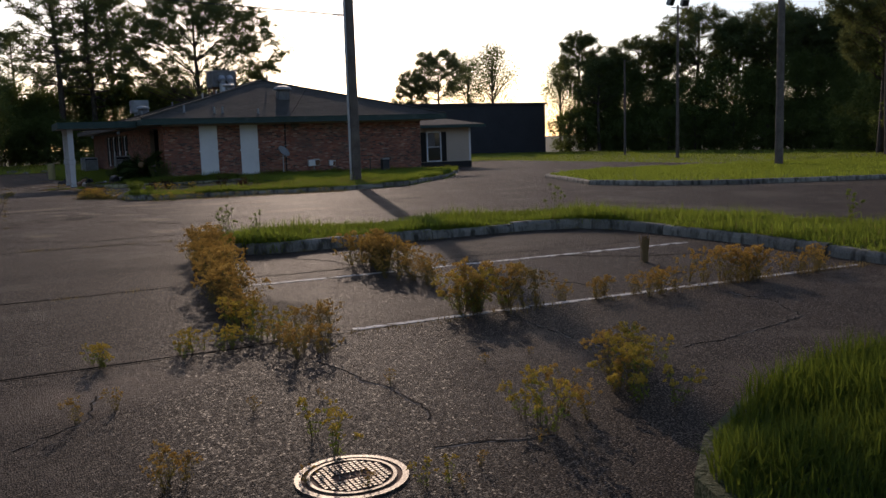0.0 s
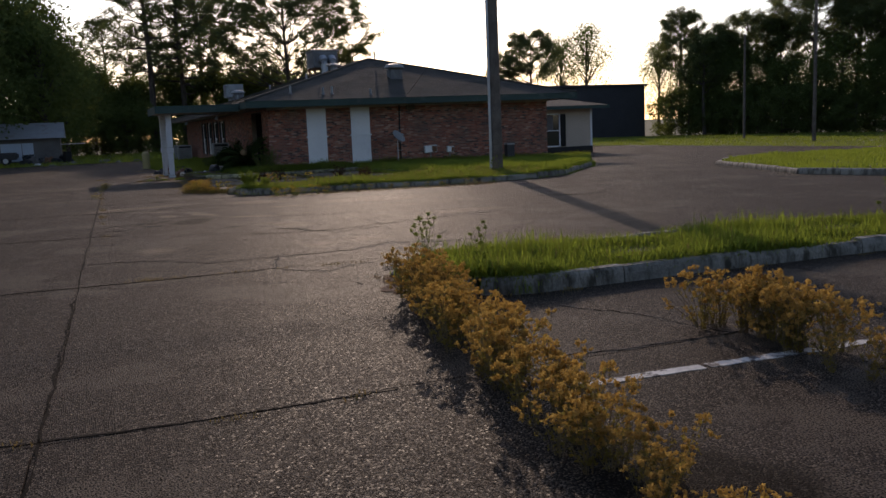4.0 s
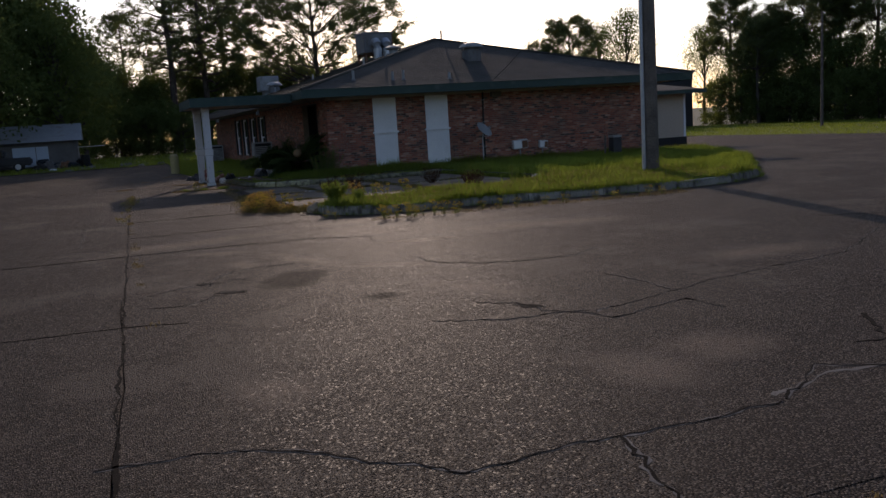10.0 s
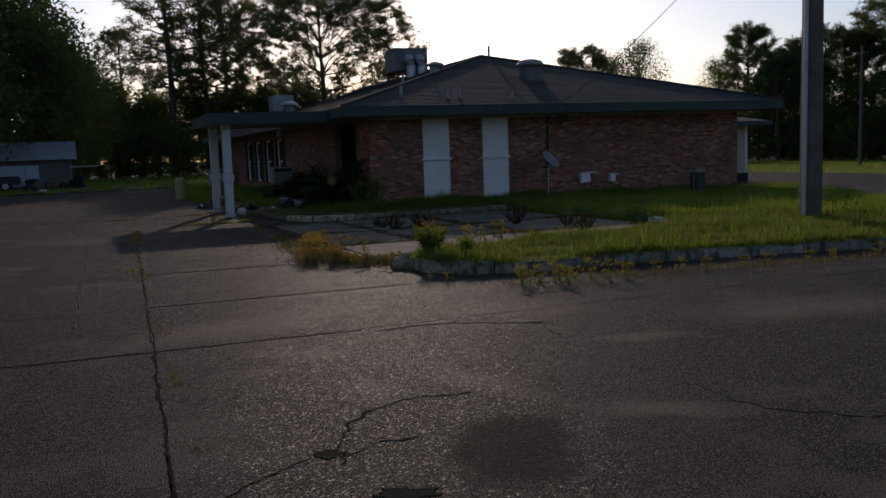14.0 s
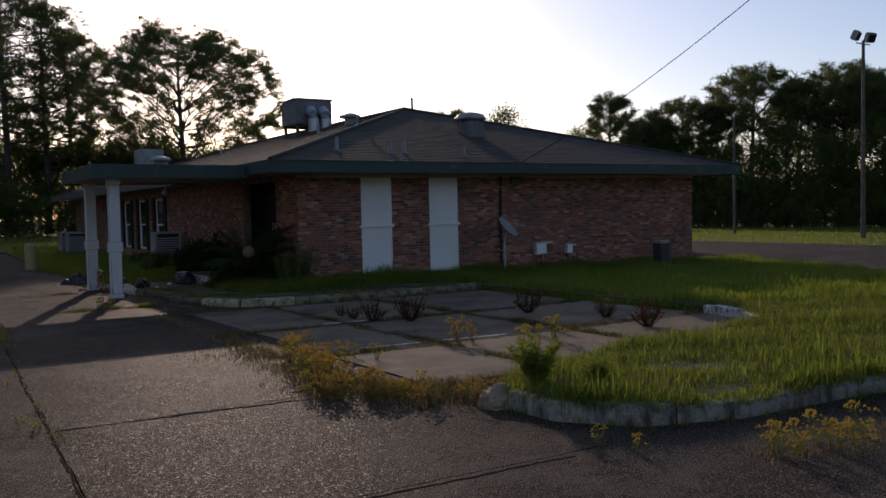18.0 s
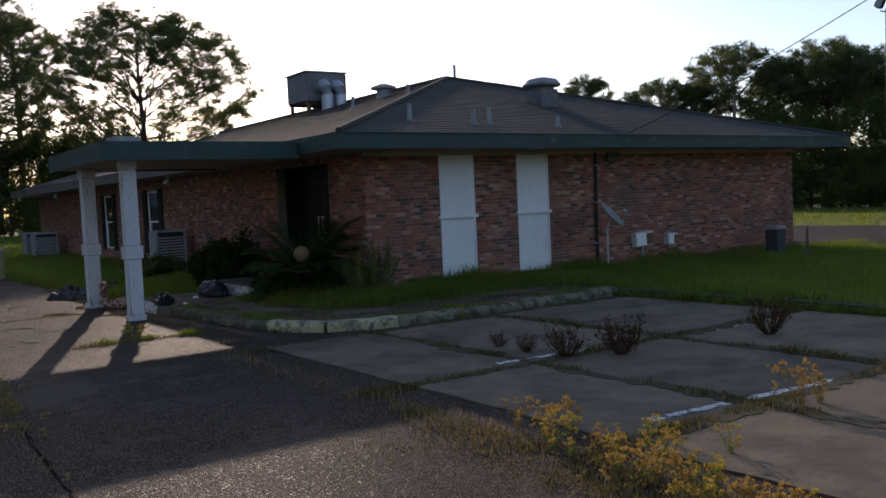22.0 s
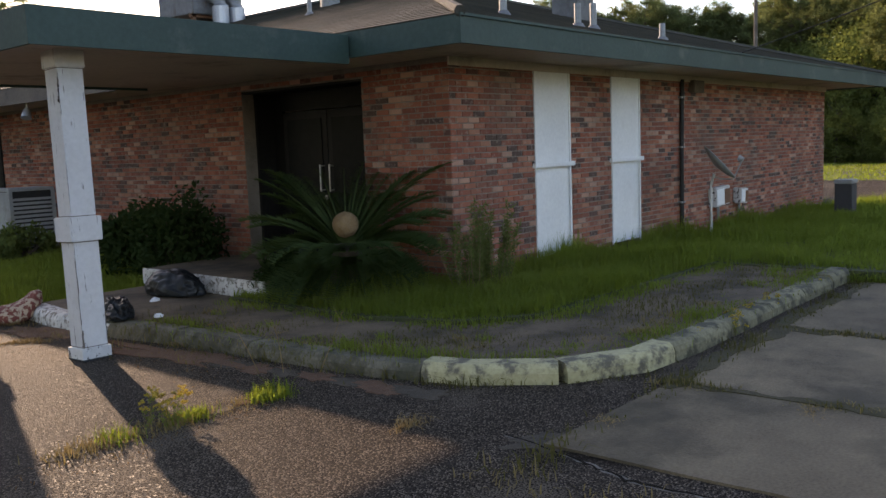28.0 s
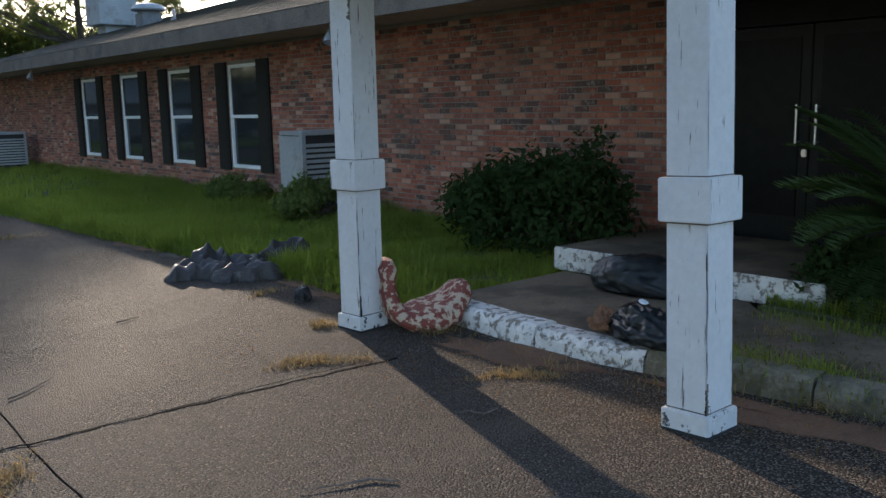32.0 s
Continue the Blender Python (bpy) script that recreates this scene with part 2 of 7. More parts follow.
def brick_surface(name, per_object):
    mat = bpy.data.materials.new(name)
    mat.use_nodes = True
    nt = mat.node_tree
    bsdf = nt.nodes["Principled BSDF"]
    g = nt.nodes.new("ShaderNodeNewGeometry")
    rnd = nt.nodes.new("ShaderNodeObjectInfo").outputs["Random"] if per_object else g.outputs["Random Per Island"]
    cr = nt.nodes.new("ShaderNodeValToRGB")
    cr.color_ramp.interpolation = "CONSTANT"
    tones = [(0.0, (0.082, 0.042, 0.034)), (0.08, (0.252, 0.067, 0.038)), (0.25, (0.330, 0.094, 0.052)), (0.44, (0.407, 0.126, 0.070)),
             (0.60, (0.282, 0.080, 0.046)), (0.74, (0.446, 0.176, 0.108)), (0.88, (0.504, 0.269, 0.189)), (0.96, (0.116, 0.044, 0.034))]
    cr.color_ramp.elements[0].color = (*tones[0][1], 1)
    cr.color_ramp.elements[1].position, cr.color_ramp.elements[1].color = tones[1][0], (*tones[1][1], 1)
    for p, c in tones[2:]:
        e = cr.color_ramp.elements.new(p)
        e.color = (*c, 1)
    nt.links.new(rnd, cr.inputs[0])
    smear = ramp_mix(nt, sharpen(nt, noise_node(nt, g.outputs["Position"], 14, 6, 0.7), 0.53, 0.75), (0, 0, 0), (0.44, 0.34, 0.28))
    nt.links.new(cr.outputs[0], smear.inputs[6])
    grime = ramp_mix(nt, sharpen(nt, noise_node(nt, g.outputs["Position"], 1.1, 6, 0.7), 0.40, 0.85), (0, 0, 0), (0.115, 0.078, 0.060))
    nt.links.new(smear.outputs[2], grime.inputs[6])
    nt.links.new(grime.outputs[2], bsdf.inputs["Base Color"])
    bsdf.inputs["Roughness"].default_value = 0.88
    bn = nt.nodes.new("ShaderNodeBump")
    bn.inputs["Strength"].default_value, bn.inputs["Distance"].default_value = 0.6, 0.006
    nt.links.new(noise_node(nt, g.outputs["Position"], 60, 4), bn.inputs["Height"])
    nt.links.new(bn.outputs[0], bsdf.inputs["Normal"])
    return mat


M = {
    "asphalt": asphalt_surface("worn asphalt", (0.060, 0.046, 0.036), (0.112, 0.086, 0.067), (0.33, 0.26, 0.195), 0.70),
    "concrete": surface("lot concrete", (0.100, 0.070, 0.039), (0.205, 0.150, 0.088), 0.9, 55, 1.6, 0.7, stain=(0.060, 0.045, 0.024), stain_scale=1.1, stain_at=(0.47, 0.66), depth=0.008, vary=0.18),
    "walk": surface("walk concrete", (0.105, 0.070, 0.042), (0.195, 0.135, 0.082), 0.9, 40, 1.5, 0.5, stain=(0.060, 0.044, 0.024), stain_scale=1.6, stain_at=(0.44, 0.62)),
    "crack": surface("dirt-filled crack", (0.010, 0.008, 0.007), (0.028, 0.022, 0.016), 0.98, 60, 5, 0.8, spec=0.05),
    "moss": surface("moss and silt", (0.045, 0.036, 0.016), (0.095, 0.075, 0.030), 0.97, 70, 3.0, 0.9, stain=(0.040, 0.052, 0.016), stain_scale=4, depth=0.02),
    "soil": surface("soil", (0.045, 0.034, 0.022), (0.09, 0.066, 0.042), 0.95, 50, 2.0, 0.8, depth=0.03),
    "ground": surface("field", (0.055, 0.070, 0.022), (0.12, 0.115, 0.05), 0.95, 6, 0.12, 0.9, stain=(0.16, 0.12, 0.07), stain_scale=0.15, depth=0.05),
    "turf": surface("turf floor", (0.040, 0.055, 0.016), (0.085, 0.085, 0.030), 0.95, 25, 1.3, 0.9, stain=(0.10, 0.075, 0.04), depth=0.04),
    # kerb streaks: grime, and shade of overhanging grass put into the colour
    "kerb": surface("kerb concrete", (0.17, 0.155, 0.125), (0.36, 0.33, 0.275), 0.85, 45, 2.0, 0.6, stain=(0.06, 0.052, 0.036), stain_scale=6.0, stain_at=(0.47, 0.62), vary=0.25, streak=0.35),
    "kerb_moss": surface("dirty mossy kerb concrete", (0.091, 0.077, 0.050), (0.196, 0.168, 0.115), 0.92, 40, 2.5, 0.7, stain=(0.063, 0.059, 0.034), stain_scale=4.0, stain_at=(0.46, 0.62), vary=0.15),
    "litter": surface("rust-brown leaf litter", (0.11, 0.052, 0.027), (0.21, 0.105, 0.055), 0.95, 70, 5, 0.9, stain=(0.035, 0.022, 0.015), stain_scale=5, depth=0.03),
    "kerb_old": surface("faded dirty yellow kerb paint", (0.140, 0.123, 0.070), (0.280, 0.245, 0.147), 0.9, 35, 2.0, 0.7, stain=(0.070, 0.064, 0.039), stain_scale=5, stain_at=(0.47, 0.58), vary=0.15),
    "kerb_yellow": surface("yellowed kerb paint", (0.348, 0.300, 0.150), (0.504, 0.444, 0.252), 0.85, 30, 2.0, 0.7, stain=(0.132, 0.114, 0.078), stain_scale=6, stain_at=(0.49, 0.60)),
    "kerb_white": surface("flaking white kerb paint", (0.486, 0.466, 0.432), (0.702, 0.675, 0.628), 0.75, 18, 3.0, 0.6, stain=(0.176, 0.149, 0.121), stain_scale=17, stain_at=(0.50, 0.58)),
    "line": surface("worn white road paint", (0.504, 0.480, 0.432), (0.744, 0.720, 0.660), 0.8, 30, 3, 0.5, stain=(0.090, 0.078, 0.070), stain_scale=9, stain_at=(0.49, 0.56)),
    "mortar": surface("mortar", (0.17, 0.14, 0.115), (0.31, 0.265, 0.22), 0.95, 60, 2, 0.5, stain=(0.09, 0.07, 0.055), stain_scale=1.5, stain_at=(0.5, 0.75)),
    "brick": brick_surface("mixed red brick", False),
    "brick_part": brick_surface("mixed red brick single", True),
    "white": surface("white board paint", (0.702, 0.702, 0.696), (0.819, 0.819, 0.806), 0.6, 20, 1.2, 0.12, stain=(0.585, 0.559, 0.520), stain_scale=2.5, stain_at=(0.62, 0.85)),
    "peel": surface("peeling white paint", (0.519, 0.510, 0.500), (0.606, 0.596, 0.587), 0.55, 25, 2, 0.25, stain=(0.10, 0.085, 0.07), stain_scale=30, stain_at=(0.622, 0.655), streak=0.10),
    "chipped": surface("chipped white paint on rotten wood", (0.511, 0.502, 0.485), (0.613, 0.604, 0.587), 0.6, 25, 3, 0.4, stain=(0.05, 0.045, 0.04), stain_scale=14, stain_at=(0.56, 0.60)),
    "bare": surface("weathered bare wood", (0.07, 0.055, 0.045), (0.16, 0.13, 0.10), 0.9, 60, 5, 0.6),
    "fascia": surface("faded green fascia paint", (0.018, 0.046, 0.038), (0.033, 0.072, 0.058), 0.6, 20, 0.8, 0.2, stain=(0.10, 0.12, 0.10), stain_scale=1.5),
    "fascia_brown": surface("brown fascia board surface", (0.10, 0.078, 0.06), (0.20, 0.16, 0.125), 0.9, 30, 1.5, 0.5, stain=(0.05, 0.045, 0.04), stain_scale=2.0),
    "soffit": surface("tan soffit board", (0.44, 0.36, 0.29), (0.55, 0.46, 0.38), 0.8, 15, 0.7, 0.2, stain=(0.16, 0.12, 0.09), stain_scale=0.9),
    "shingle": surface("brown shingle", (0.034, 0.033, 0.026), (0.078, 0.070, 0.052), 0.95, 70, 0.8, 0.8, stain=(0.024, 0.032, 0.026), stain_scale=0.5, depth=0.01, vary=0.15),
    "beige": surface("beige siding", (0.50, 0.40, 0.30), (0.60, 0.49, 0.38), 0.75, 12, 0.6, 0.2),
    "dark": surface("dark bronze door metal", (0.010, 0.010, 0.010), (0.020, 0.019, 0.018), 0.55, 15, 1, 0.1, spec=0.2),
    "chrome": surface("brushed metal", (0.55, 0.55, 0.55), (0.68, 0.68, 0.68), 0.3, 60, 4, 0.1, metal=1.0),
    "galv": surface("galvanised sheet", (0.42, 0.43, 0.44), (0.56, 0.57, 0.58), 0.45, 18, 1.5, 0.2, metal=0.6, stain=(0.24, 0.17, 0.12), stain_scale=1.5, stain_at=(0.6, 0.85)),
    "rust": surface("rusted steel", (0.12, 0.055, 0.03), (0.24, 0.12, 0.065), 0.85, 40, 3, 0.5),
    "grey_metal": surface("painted grey metal", (0.24, 0.25, 0.245), (0.34, 0.35, 0.34), 0.55, 20, 1.5, 0.2, stain=(0.15, 0.12, 0.09), stain_scale=2),
    "hole": surface("broken hole", (0.008, 0.007, 0.006), (0.020, 0.016, 0.012), 0.98, 50, 3, 0.8, spec=0.1),
    "hvac": surface("weathered sheet-metal casing", (0.13, 0.13, 0.13), (0.22, 0.22, 0.215), 0.6, 12, 1.2, 0.1, metal=0.2, stain=(0.10, 0.06, 0.04), stain_scale=3, streak=0.3),
    "iron": surface("worn cast iron", (0.09, 0.075, 0.06), (0.20, 0.175, 0.145), 0.5, 60, 6, 0.5, metal=0.8, depth=0.004),
    "pole": surface("grey utility pole wood", (0.085, 0.068, 0.055), (0.19, 0.155, 0.125), 0.92, 30, 2.5, 0.8, depth=0.02),
    "bark": surface("pine bark", (0.045, 0.034, 0.027), (0.12, 0.09, 0.07), 0.95, 20, 3, 0.9, depth=0.04),
    "needles": leafy("pine needles", (0.062, 0.088, 0.040), (0.119, 0.144, 0.060), (0.250, 0.275, 0.094), 0.42),
    "leaves": leafy("tree leaves", (0.062, 0.092, 0.033), (0.119, 0.150, 0.050), (0.275, 0.325, 0.081), 0.42),
    "grass": leafy("grass blades", (0.063, 0.098, 0.021), (0.190, 0.220, 0.062), (0.385, 0.48, 0.06), 0.53),
    "grass_dry": leafy("dry grass", (0.20, 0.15, 0.065), (0.32, 0.24, 0.11), (0.42, 0.30, 0.12), 0.4),
    "weed": leafy("browned seed heads", (0.34, 0.185, 0.055), (0.58, 0.37, 0.12), (0.78, 0.50, 0.13), 0.48),
    "weed_gold": leafy("golden flower heads", (0.42, 0.29, 0.05), (0.60, 0.44, 0.09), (0.75, 0.55, 0.10), 0.5),
    "weed_olive": leafy("olive-brown weed leaves", (0.10, 0.085, 0.028), (0.24, 0.17, 0.05), (0.42, 0.33, 0.08), 0.5),
    "weed_green": leafy("green weed leaves", (0.069, 0.115, 0.029), (0.149, 0.196, 0.046), (0.368, 0.437, 0.069), 0.45),
    "stem": surface("weed stem", (0.12, 0.085, 0.04), (0.22, 0.16, 0.075), 0.85, 30, 3, 0.1),
    "palm": leafy("sago fronds", (0.050, 0.090, 0.034), (0.095, 0.140, 0.050), (0.15, 0.21, 0.06), 0.25),
    "ball": surface("tan felt cone", (0.17, 0.10, 0.045), (0.26, 0.165, 0.08), 0.9, 60, 6, 0.5),
    "dead": leafy("dead weed leaves", (0.07, 0.035, 0.02), (0.13, 0.07, 0.04), (0.14, 0.07, 0.04), 0.3),
    "straw": leafy("pine straw", (0.17, 0.085, 0.035), (0.30, 0.17, 0.07), (0.3, 0.17, 0.07), 0.2),
    # darker copy of the grass: the shade at the start is in its colour
    "grass_shaded": leafy("rank grass with shade in its colour", (0.048, 0.090, 0.016), (0.132, 0.155, 0.037), (0.218, 0.276, 0.034), 0.42),
    "grass_joint": leafy("dull joint grass", (0.055, 0.058, 0.018), (0.15, 0.125, 0.05), (0.22, 0.20, 0.05), 0.4),
    "straw_pale": leafy("bleached straw", (0.24, 0.15, 0.065), (0.42, 0.29, 0.14), (0.40, 0.27, 0.12), 0.25),
    "shrub": leafy("shrub leaves", (0.018, 0.037, 0.014), (0.040, 0.063, 0.023), (0.057, 0.092, 0.023), 0.25),
    "bag": surface("black plastic bag", (0.008, 0.010, 0.011), (0.018, 0.021, 0.023), 0.38, 15, 3, 0.3, depth=0.01, spec=0.3),
    # the paler blotches paint light on folds into the cloth's colour
    "cloth": surface("dark grey cloth", (0.024, 0.020, 0.018), (0.058, 0.050, 0.046), 0.55, 60, 5, 0.25, stain=(0.10, 0.09, 0.085), stain_scale=7, stain_at=(0.58, 0.7), spec=0.35),
    "cushion": surface("red patterned cushion cloth", (0.15, 0.036, 0.026), (0.22, 0.055, 0.038), 0.9, 60, 5, 0.3, stain=(0.46, 0.34, 0.24), stain_scale=15, stain_at=(0.505, 0.535)),
    "dust": surface("pale road dust", (0.119, 0.101, 0.084), (0.210, 0.182, 0.151), 0.98, 70, 4, 0.6),
    "stone": surface("tan stone", (0.26, 0.18, 0.10), (0.40, 0.30, 0.19), 0.85, 25, 3, 0.8, depth=0.02),
    "black": surface("black rubber", (0.010, 0.010, 0.010), (0.022, 0.022, 0.022), 0.7, 20, 2, 0.1),
    "tin": surface("weathered tin roof", (0.30, 0.30, 0.30), (0.42, 0.42, 0.41), 0.6, 10, 0.8, 0.2, metal=0.2, stain=(0.20, 0.13, 0.09), stain_scale=0.8),
    "blue_white": surface("pale blue-white paint", (0.46, 0.53, 0.60), (0.56, 0.63, 0.69), 0.6, 12, 1, 0.1),
    "dark_wall": surface("dark metal siding", (0.032, 0.030, 0.032), (0.052, 0.050, 0.051), 0.7, 4, 0.3, 0.2),
    "wood_grey": surface("grey boards", (0.12, 0.11, 0.10), (0.20, 0.185, 0.17), 0.9, 15, 1.2, 0.4),
    "yellow": surface("faded yellow paint", (0.34, 0.27, 0.11), (0.44, 0.36, 0.17), 0.8, 20, 2, 0.2, stain=(0.16, 0.13, 0.09), stain_scale=4),
}
glass_mat = bpy.data.materials.new("window glass")
glass_mat.use_nodes = True
_g = glass_mat.node_tree.nodes["Principled BSDF"]
_g.inputs["Base Color"].default_value, _g.inputs["Roughness"].default_value = (0.02, 0.024, 0.026, 1), 0.06
_g.inputs["Specular IOR Level"].default_value = 0.7
M["glass"] = glass_mat
M["door_glass"] = surface("dusty dark door glass", (0.006, 0.006, 0.006), (0.012, 0.012, 0.011), 0.45, 8, 1.0, 0.0, spec=0.12)


# ---- mesh helpers ----
def gz(x, y=0.0):
    """Height of the ground: level, falling gently away beyond x = 12, and towards the entrance drive beyond y = 30.2."""
    return -0.0145 * min(max(0.0, x - 12.0), 100.0) - 0.0080 * min(max(0.0, y - 30.2), 14.5)


def thing(name, label, category, at=(0, 0, 0), group="", kind=""):
    ob = new(name)
    ob.location = at
    ob.empty_display_size = 0.2
    return tagged(ob, label, category, group, kind)


def part(name, bm, material, parent=None, label=""):
    """Links a bmesh as one mesh object under a thing or a part (its coordinates are the thing's own)."""
    me = bpy.data.meshes.new(name)
    bm.to_mesh(me)
    bm.free()
    me.materials.append(M[material])
    ob = new(name, me)
    ob.parent = parent
    if label:
        tagged(ob, label)
    return ob


def raw(name, verts, faces, material, parent=None, label=""):
    me = bpy.data.meshes.new(name)
    me.from_pydata(verts, [], faces)
    me.materials.append(M[material])
    ob = new(name, me)
    ob.parent = parent
    if label:
        tagged(ob, label)
    return ob


def tri_mesh(name, verts, tris, material, parent=None, label=""):
    """A large triangle soup from arrays of places (n, 3) and indices (m, 3)."""
    me = bpy.data.meshes.new(name)
    verts, tris = np.asarray(verts, np.float32), np.asarray(tris, np.int32)
    me.vertices.add(len(verts))
    me.vertices.foreach_set("co", verts.ravel())
    me.loops.add(tris.size)
    me.loops.foreach_set("vertex_index", tris.ravel())
    me.polygons.add(len(tris))
    me.polygons.foreach_set("loop_start", np.arange(0, tris.size, 3, dtype=np.int32))
    me.update(calc_edges=True)
    me.materials.append(M[material])
    ob = new(name, me)
    ob.parent = parent
    if label:
        tagged(ob, label)
    return ob


def box(bm, lo, hi, bevel=0.0, m=None):
    lo, hi = Vector(lo), Vector(hi)
    r = bmesh.ops.create_cube(bm, size=1.0, matrix=Matrix.Translation((lo + hi) / 2) @ Matrix.Diagonal((*(hi - lo), 1)))
    if bevel:
        edges = list({e for v in r["verts"] for e in v.link_edges})
        r2 = bmesh.ops.bevel(bm, geom=edges, offset=bevel, segments=2, affect="EDGES")
        vs = list({v for f in r2["faces"] for v in f.verts} | {v for v in r["verts"] if v.is_valid})
    else:
        vs = r["verts"]
    if m is not None:
        bmesh.ops.transform(bm, matrix=m, verts=vs)
    return bm


def B(lo, hi, bevel=0.0, m=None):
    return box(bmesh.new(), lo, hi, bevel, m)


def tube(bm, pts, radii, sides=8, caps=True):
    """A tapered round bar through the points."""
    pts = [Vector(p) for p in pts]
    rings = []
    for i, p in enumerate(pts):
        d = (pts[min(i + 1, len(pts) - 1)] - pts[max(i - 1, 0)]).normalized()
        u = d.cross(Vector((0, 0, 1)) if abs(d.z) < 0.9 else Vector((1, 0, 0))).normalized()
        v = d.cross(u)
        r = radii[i] if hasattr(radii, "__len__") else radii
        rings.append([bm.verts.new(p + r * (math.cos(a) * u + math.sin(a) * v)) for a in (2 * math.pi * k / sides for k in range(sides))])
    for a, b in zip(rings, rings[1:]):
        for k in range(sides):
            bm.faces.new((a[k], a[(k + 1) % sides], b[(k + 1) % sides], b[k]))
    if caps:
        bm.faces.new(rings[0]), bm.faces.new(rings[-1])
    return bm


def slab(poly, z0, z1):
    """A flat prism over a polygon."""
    bm = bmesh.new()
    top = [bm.verts.new((x, y, z1 + gz(x, y))) for x, y in poly]
    bot = [bm.verts.new((x, y, z0 + gz(x, y))) for x, y in poly]
    bm.faces.new(top)
    bm.faces.new(bot[::-1])
    n = len(poly)
    for i in range(n):
        bm.faces.new((top[i], bot[i], bot[(i + 1) % n], top[(i + 1) % n]))
    bmesh.ops.recalc_face_normals(bm, faces=bm.faces)
    return bm


def inside(poly, x, y):
    p = np.asarray(poly)
    hit = np.zeros(len(x), bool)
    for (x0, y0), (x1, y1) in zip(p, np.roll(p, -1, 0)):
        with np.errstate(divide="ignore", invalid="ignore"):
            c = ((y0 > y) != (y1 > y)) & (x < (x1 - x0) * (y - y0) / (y1 - y0 + 1e-12) + x0)
        hit ^= c
    return hit


def scatter(poly, density, rng):
    p = np.asarray(poly)
    lo, hi = p.min(0), p.max(0)
    n = int((hi - lo).prod() * density)
    xy = lo + rng.random((n, 2)) * (hi - lo)
    return xy[inside(poly, xy[:, 0], xy[:, 1])]


def blades(name, xy, z, height, width, material, rng, label="", lean=0.45, parent=None, category="grass"):
    """Grass: bent tapering blades, three triangles each, of uneven height in patches."""
    n = len(xy)
    zz = z + np.array([gz(x, y) for x, y in xy])
    patch = 0.65 + 0.5 * np.sin(xy[:, 0] * 2.1 + 1.3 * np.sin(xy[:, 1] * 1.7)) * np.sin(xy[:, 1] * 2.6 + xy[:, 0]) ** 2
    h = height * patch * rng.uniform(0.45, 1.25, n)
    a, tilt = rng.uniform(0, 2 * np.pi, n), rng.uniform(0.05, lean, n)
    w = width * rng.uniform(0.6, 1.3, n)
    dx, dy = np.cos(a), np.sin(a)
    px, py = -dy * w / 2, dx * w / 2
    base = np.stack([xy[:, 0], xy[:, 1], zz], 1)
    side = np.stack([px, py, np.zeros(n)], 1)
    mid = base + np.stack([dx * h * tilt * 0.3, dy * h * tilt * 0.3, h * 0.55], 1)
    tip = base + np.stack([dx * h * tilt, dy * h * tilt, h * (1 - 0.35 * tilt)], 1)
    v = np.stack([base - side, base + side, mid - side * 0.8, mid + side * 0.8, tip], 1).reshape(-1, 3)
    i = np.arange(n)[:, None, None] * 5
    t = (i + np.array([[0, 1, 3], [0, 3, 2], [2, 3, 4]])[None]).reshape(-1, 3)
    ob = tri_mesh(name, v, t, material, parent)
    if parent is None:
        tagged(ob, label, category, "", "stuff")
    return ob


def sprays(centres, radius, count, rng, width=0.1, up=0.25, flat=0.75):
    """Needle or leaf sprays round each centre: thin triangles pointing outwards."""
    c = np.repeat(np.asarray(centres, float), count, 0)
    n = len(c)
    r = np.repeat(np.broadcast_to(np.asarray(radius, float), (len(centres),)), count)
    d = rng.normal(size=(n, 3))
    d[:, 2] = d[:, 2] * flat + up
    d /= np.linalg.norm(d, axis=1)[:, None]
    s = np.cross(d, rng.normal(size=(n, 3)))
    s /= np.linalg.norm(s, axis=1)[:, None]
    ln = (r * rng.uniform(0.6, 1.15, n))[:, None]
    a = c + d * ln * 0.15
    v = np.stack([a - s * ln * width, a + s * ln * width, c + d * ln], 1).reshape(-1, 3)
    return v, np.arange(3 * n).reshape(-1, 3)


def leaf_cloud(centres, radius, count, size, rng):
    """Loose leaves scattered in clumps: small bent quads given as two triangles."""
    c = np.repeat(np.asarray(centres, float), count, 0)
    n = len(c)
    r = np.repeat(np.broadcast_to(np.asarray(radius, float), (len(centres),)), count)[:, None]
    d = rng.normal(size=(n, 3))
    d /= np.linalg.norm(d, axis=1)[:, None]
    p = c + d * r * rng.random((n, 1)) ** 0.45
    u = rng.normal(size=(n, 3))
    u /= np.linalg.norm(u, axis=1)[:, None]
    w = np.cross(u, d)
    w /= np.linalg.norm(w, axis=1)[:, None] + 1e-9
    s = (size * rng.uniform(0.6, 1.4, n))[:, None]
    v = np.stack([p - u * s, p + w * s * 0.45, p + u * s, p - w * s * 0.45], 1).reshape(-1, 3)
    i = np.arange(n)[:, None, None] * 4
    return v, (i + np.array([[0, 1, 2], [0, 2, 3]])[None]).reshape(-1, 3)


# ---- ground, lot, kerbs, islands ----
xs, ys = (-1500, 12, 112, 1500), (-1500, 30.2, 44.7, 1500)
ground = raw("ground", [(x, y, gz(x, y) - 0.06) for y in ys for x in xs], [(i + 4 * j, i + 1 + 4 * j, i + 5 + 4 * j, i + 4 + 4 * j) for i in range(3) for j in range(3)], "ground")
tagged(ground, "rough grassy ground reaching the horizon", "ground", "", "structure")


def wobble(x, y):
    return 0.05 * noise.noise((x * 0.45, y * 0.45, 3.1)) + 0.02 * noise.noise((x * 3.1, y * 3.1, 7.7))


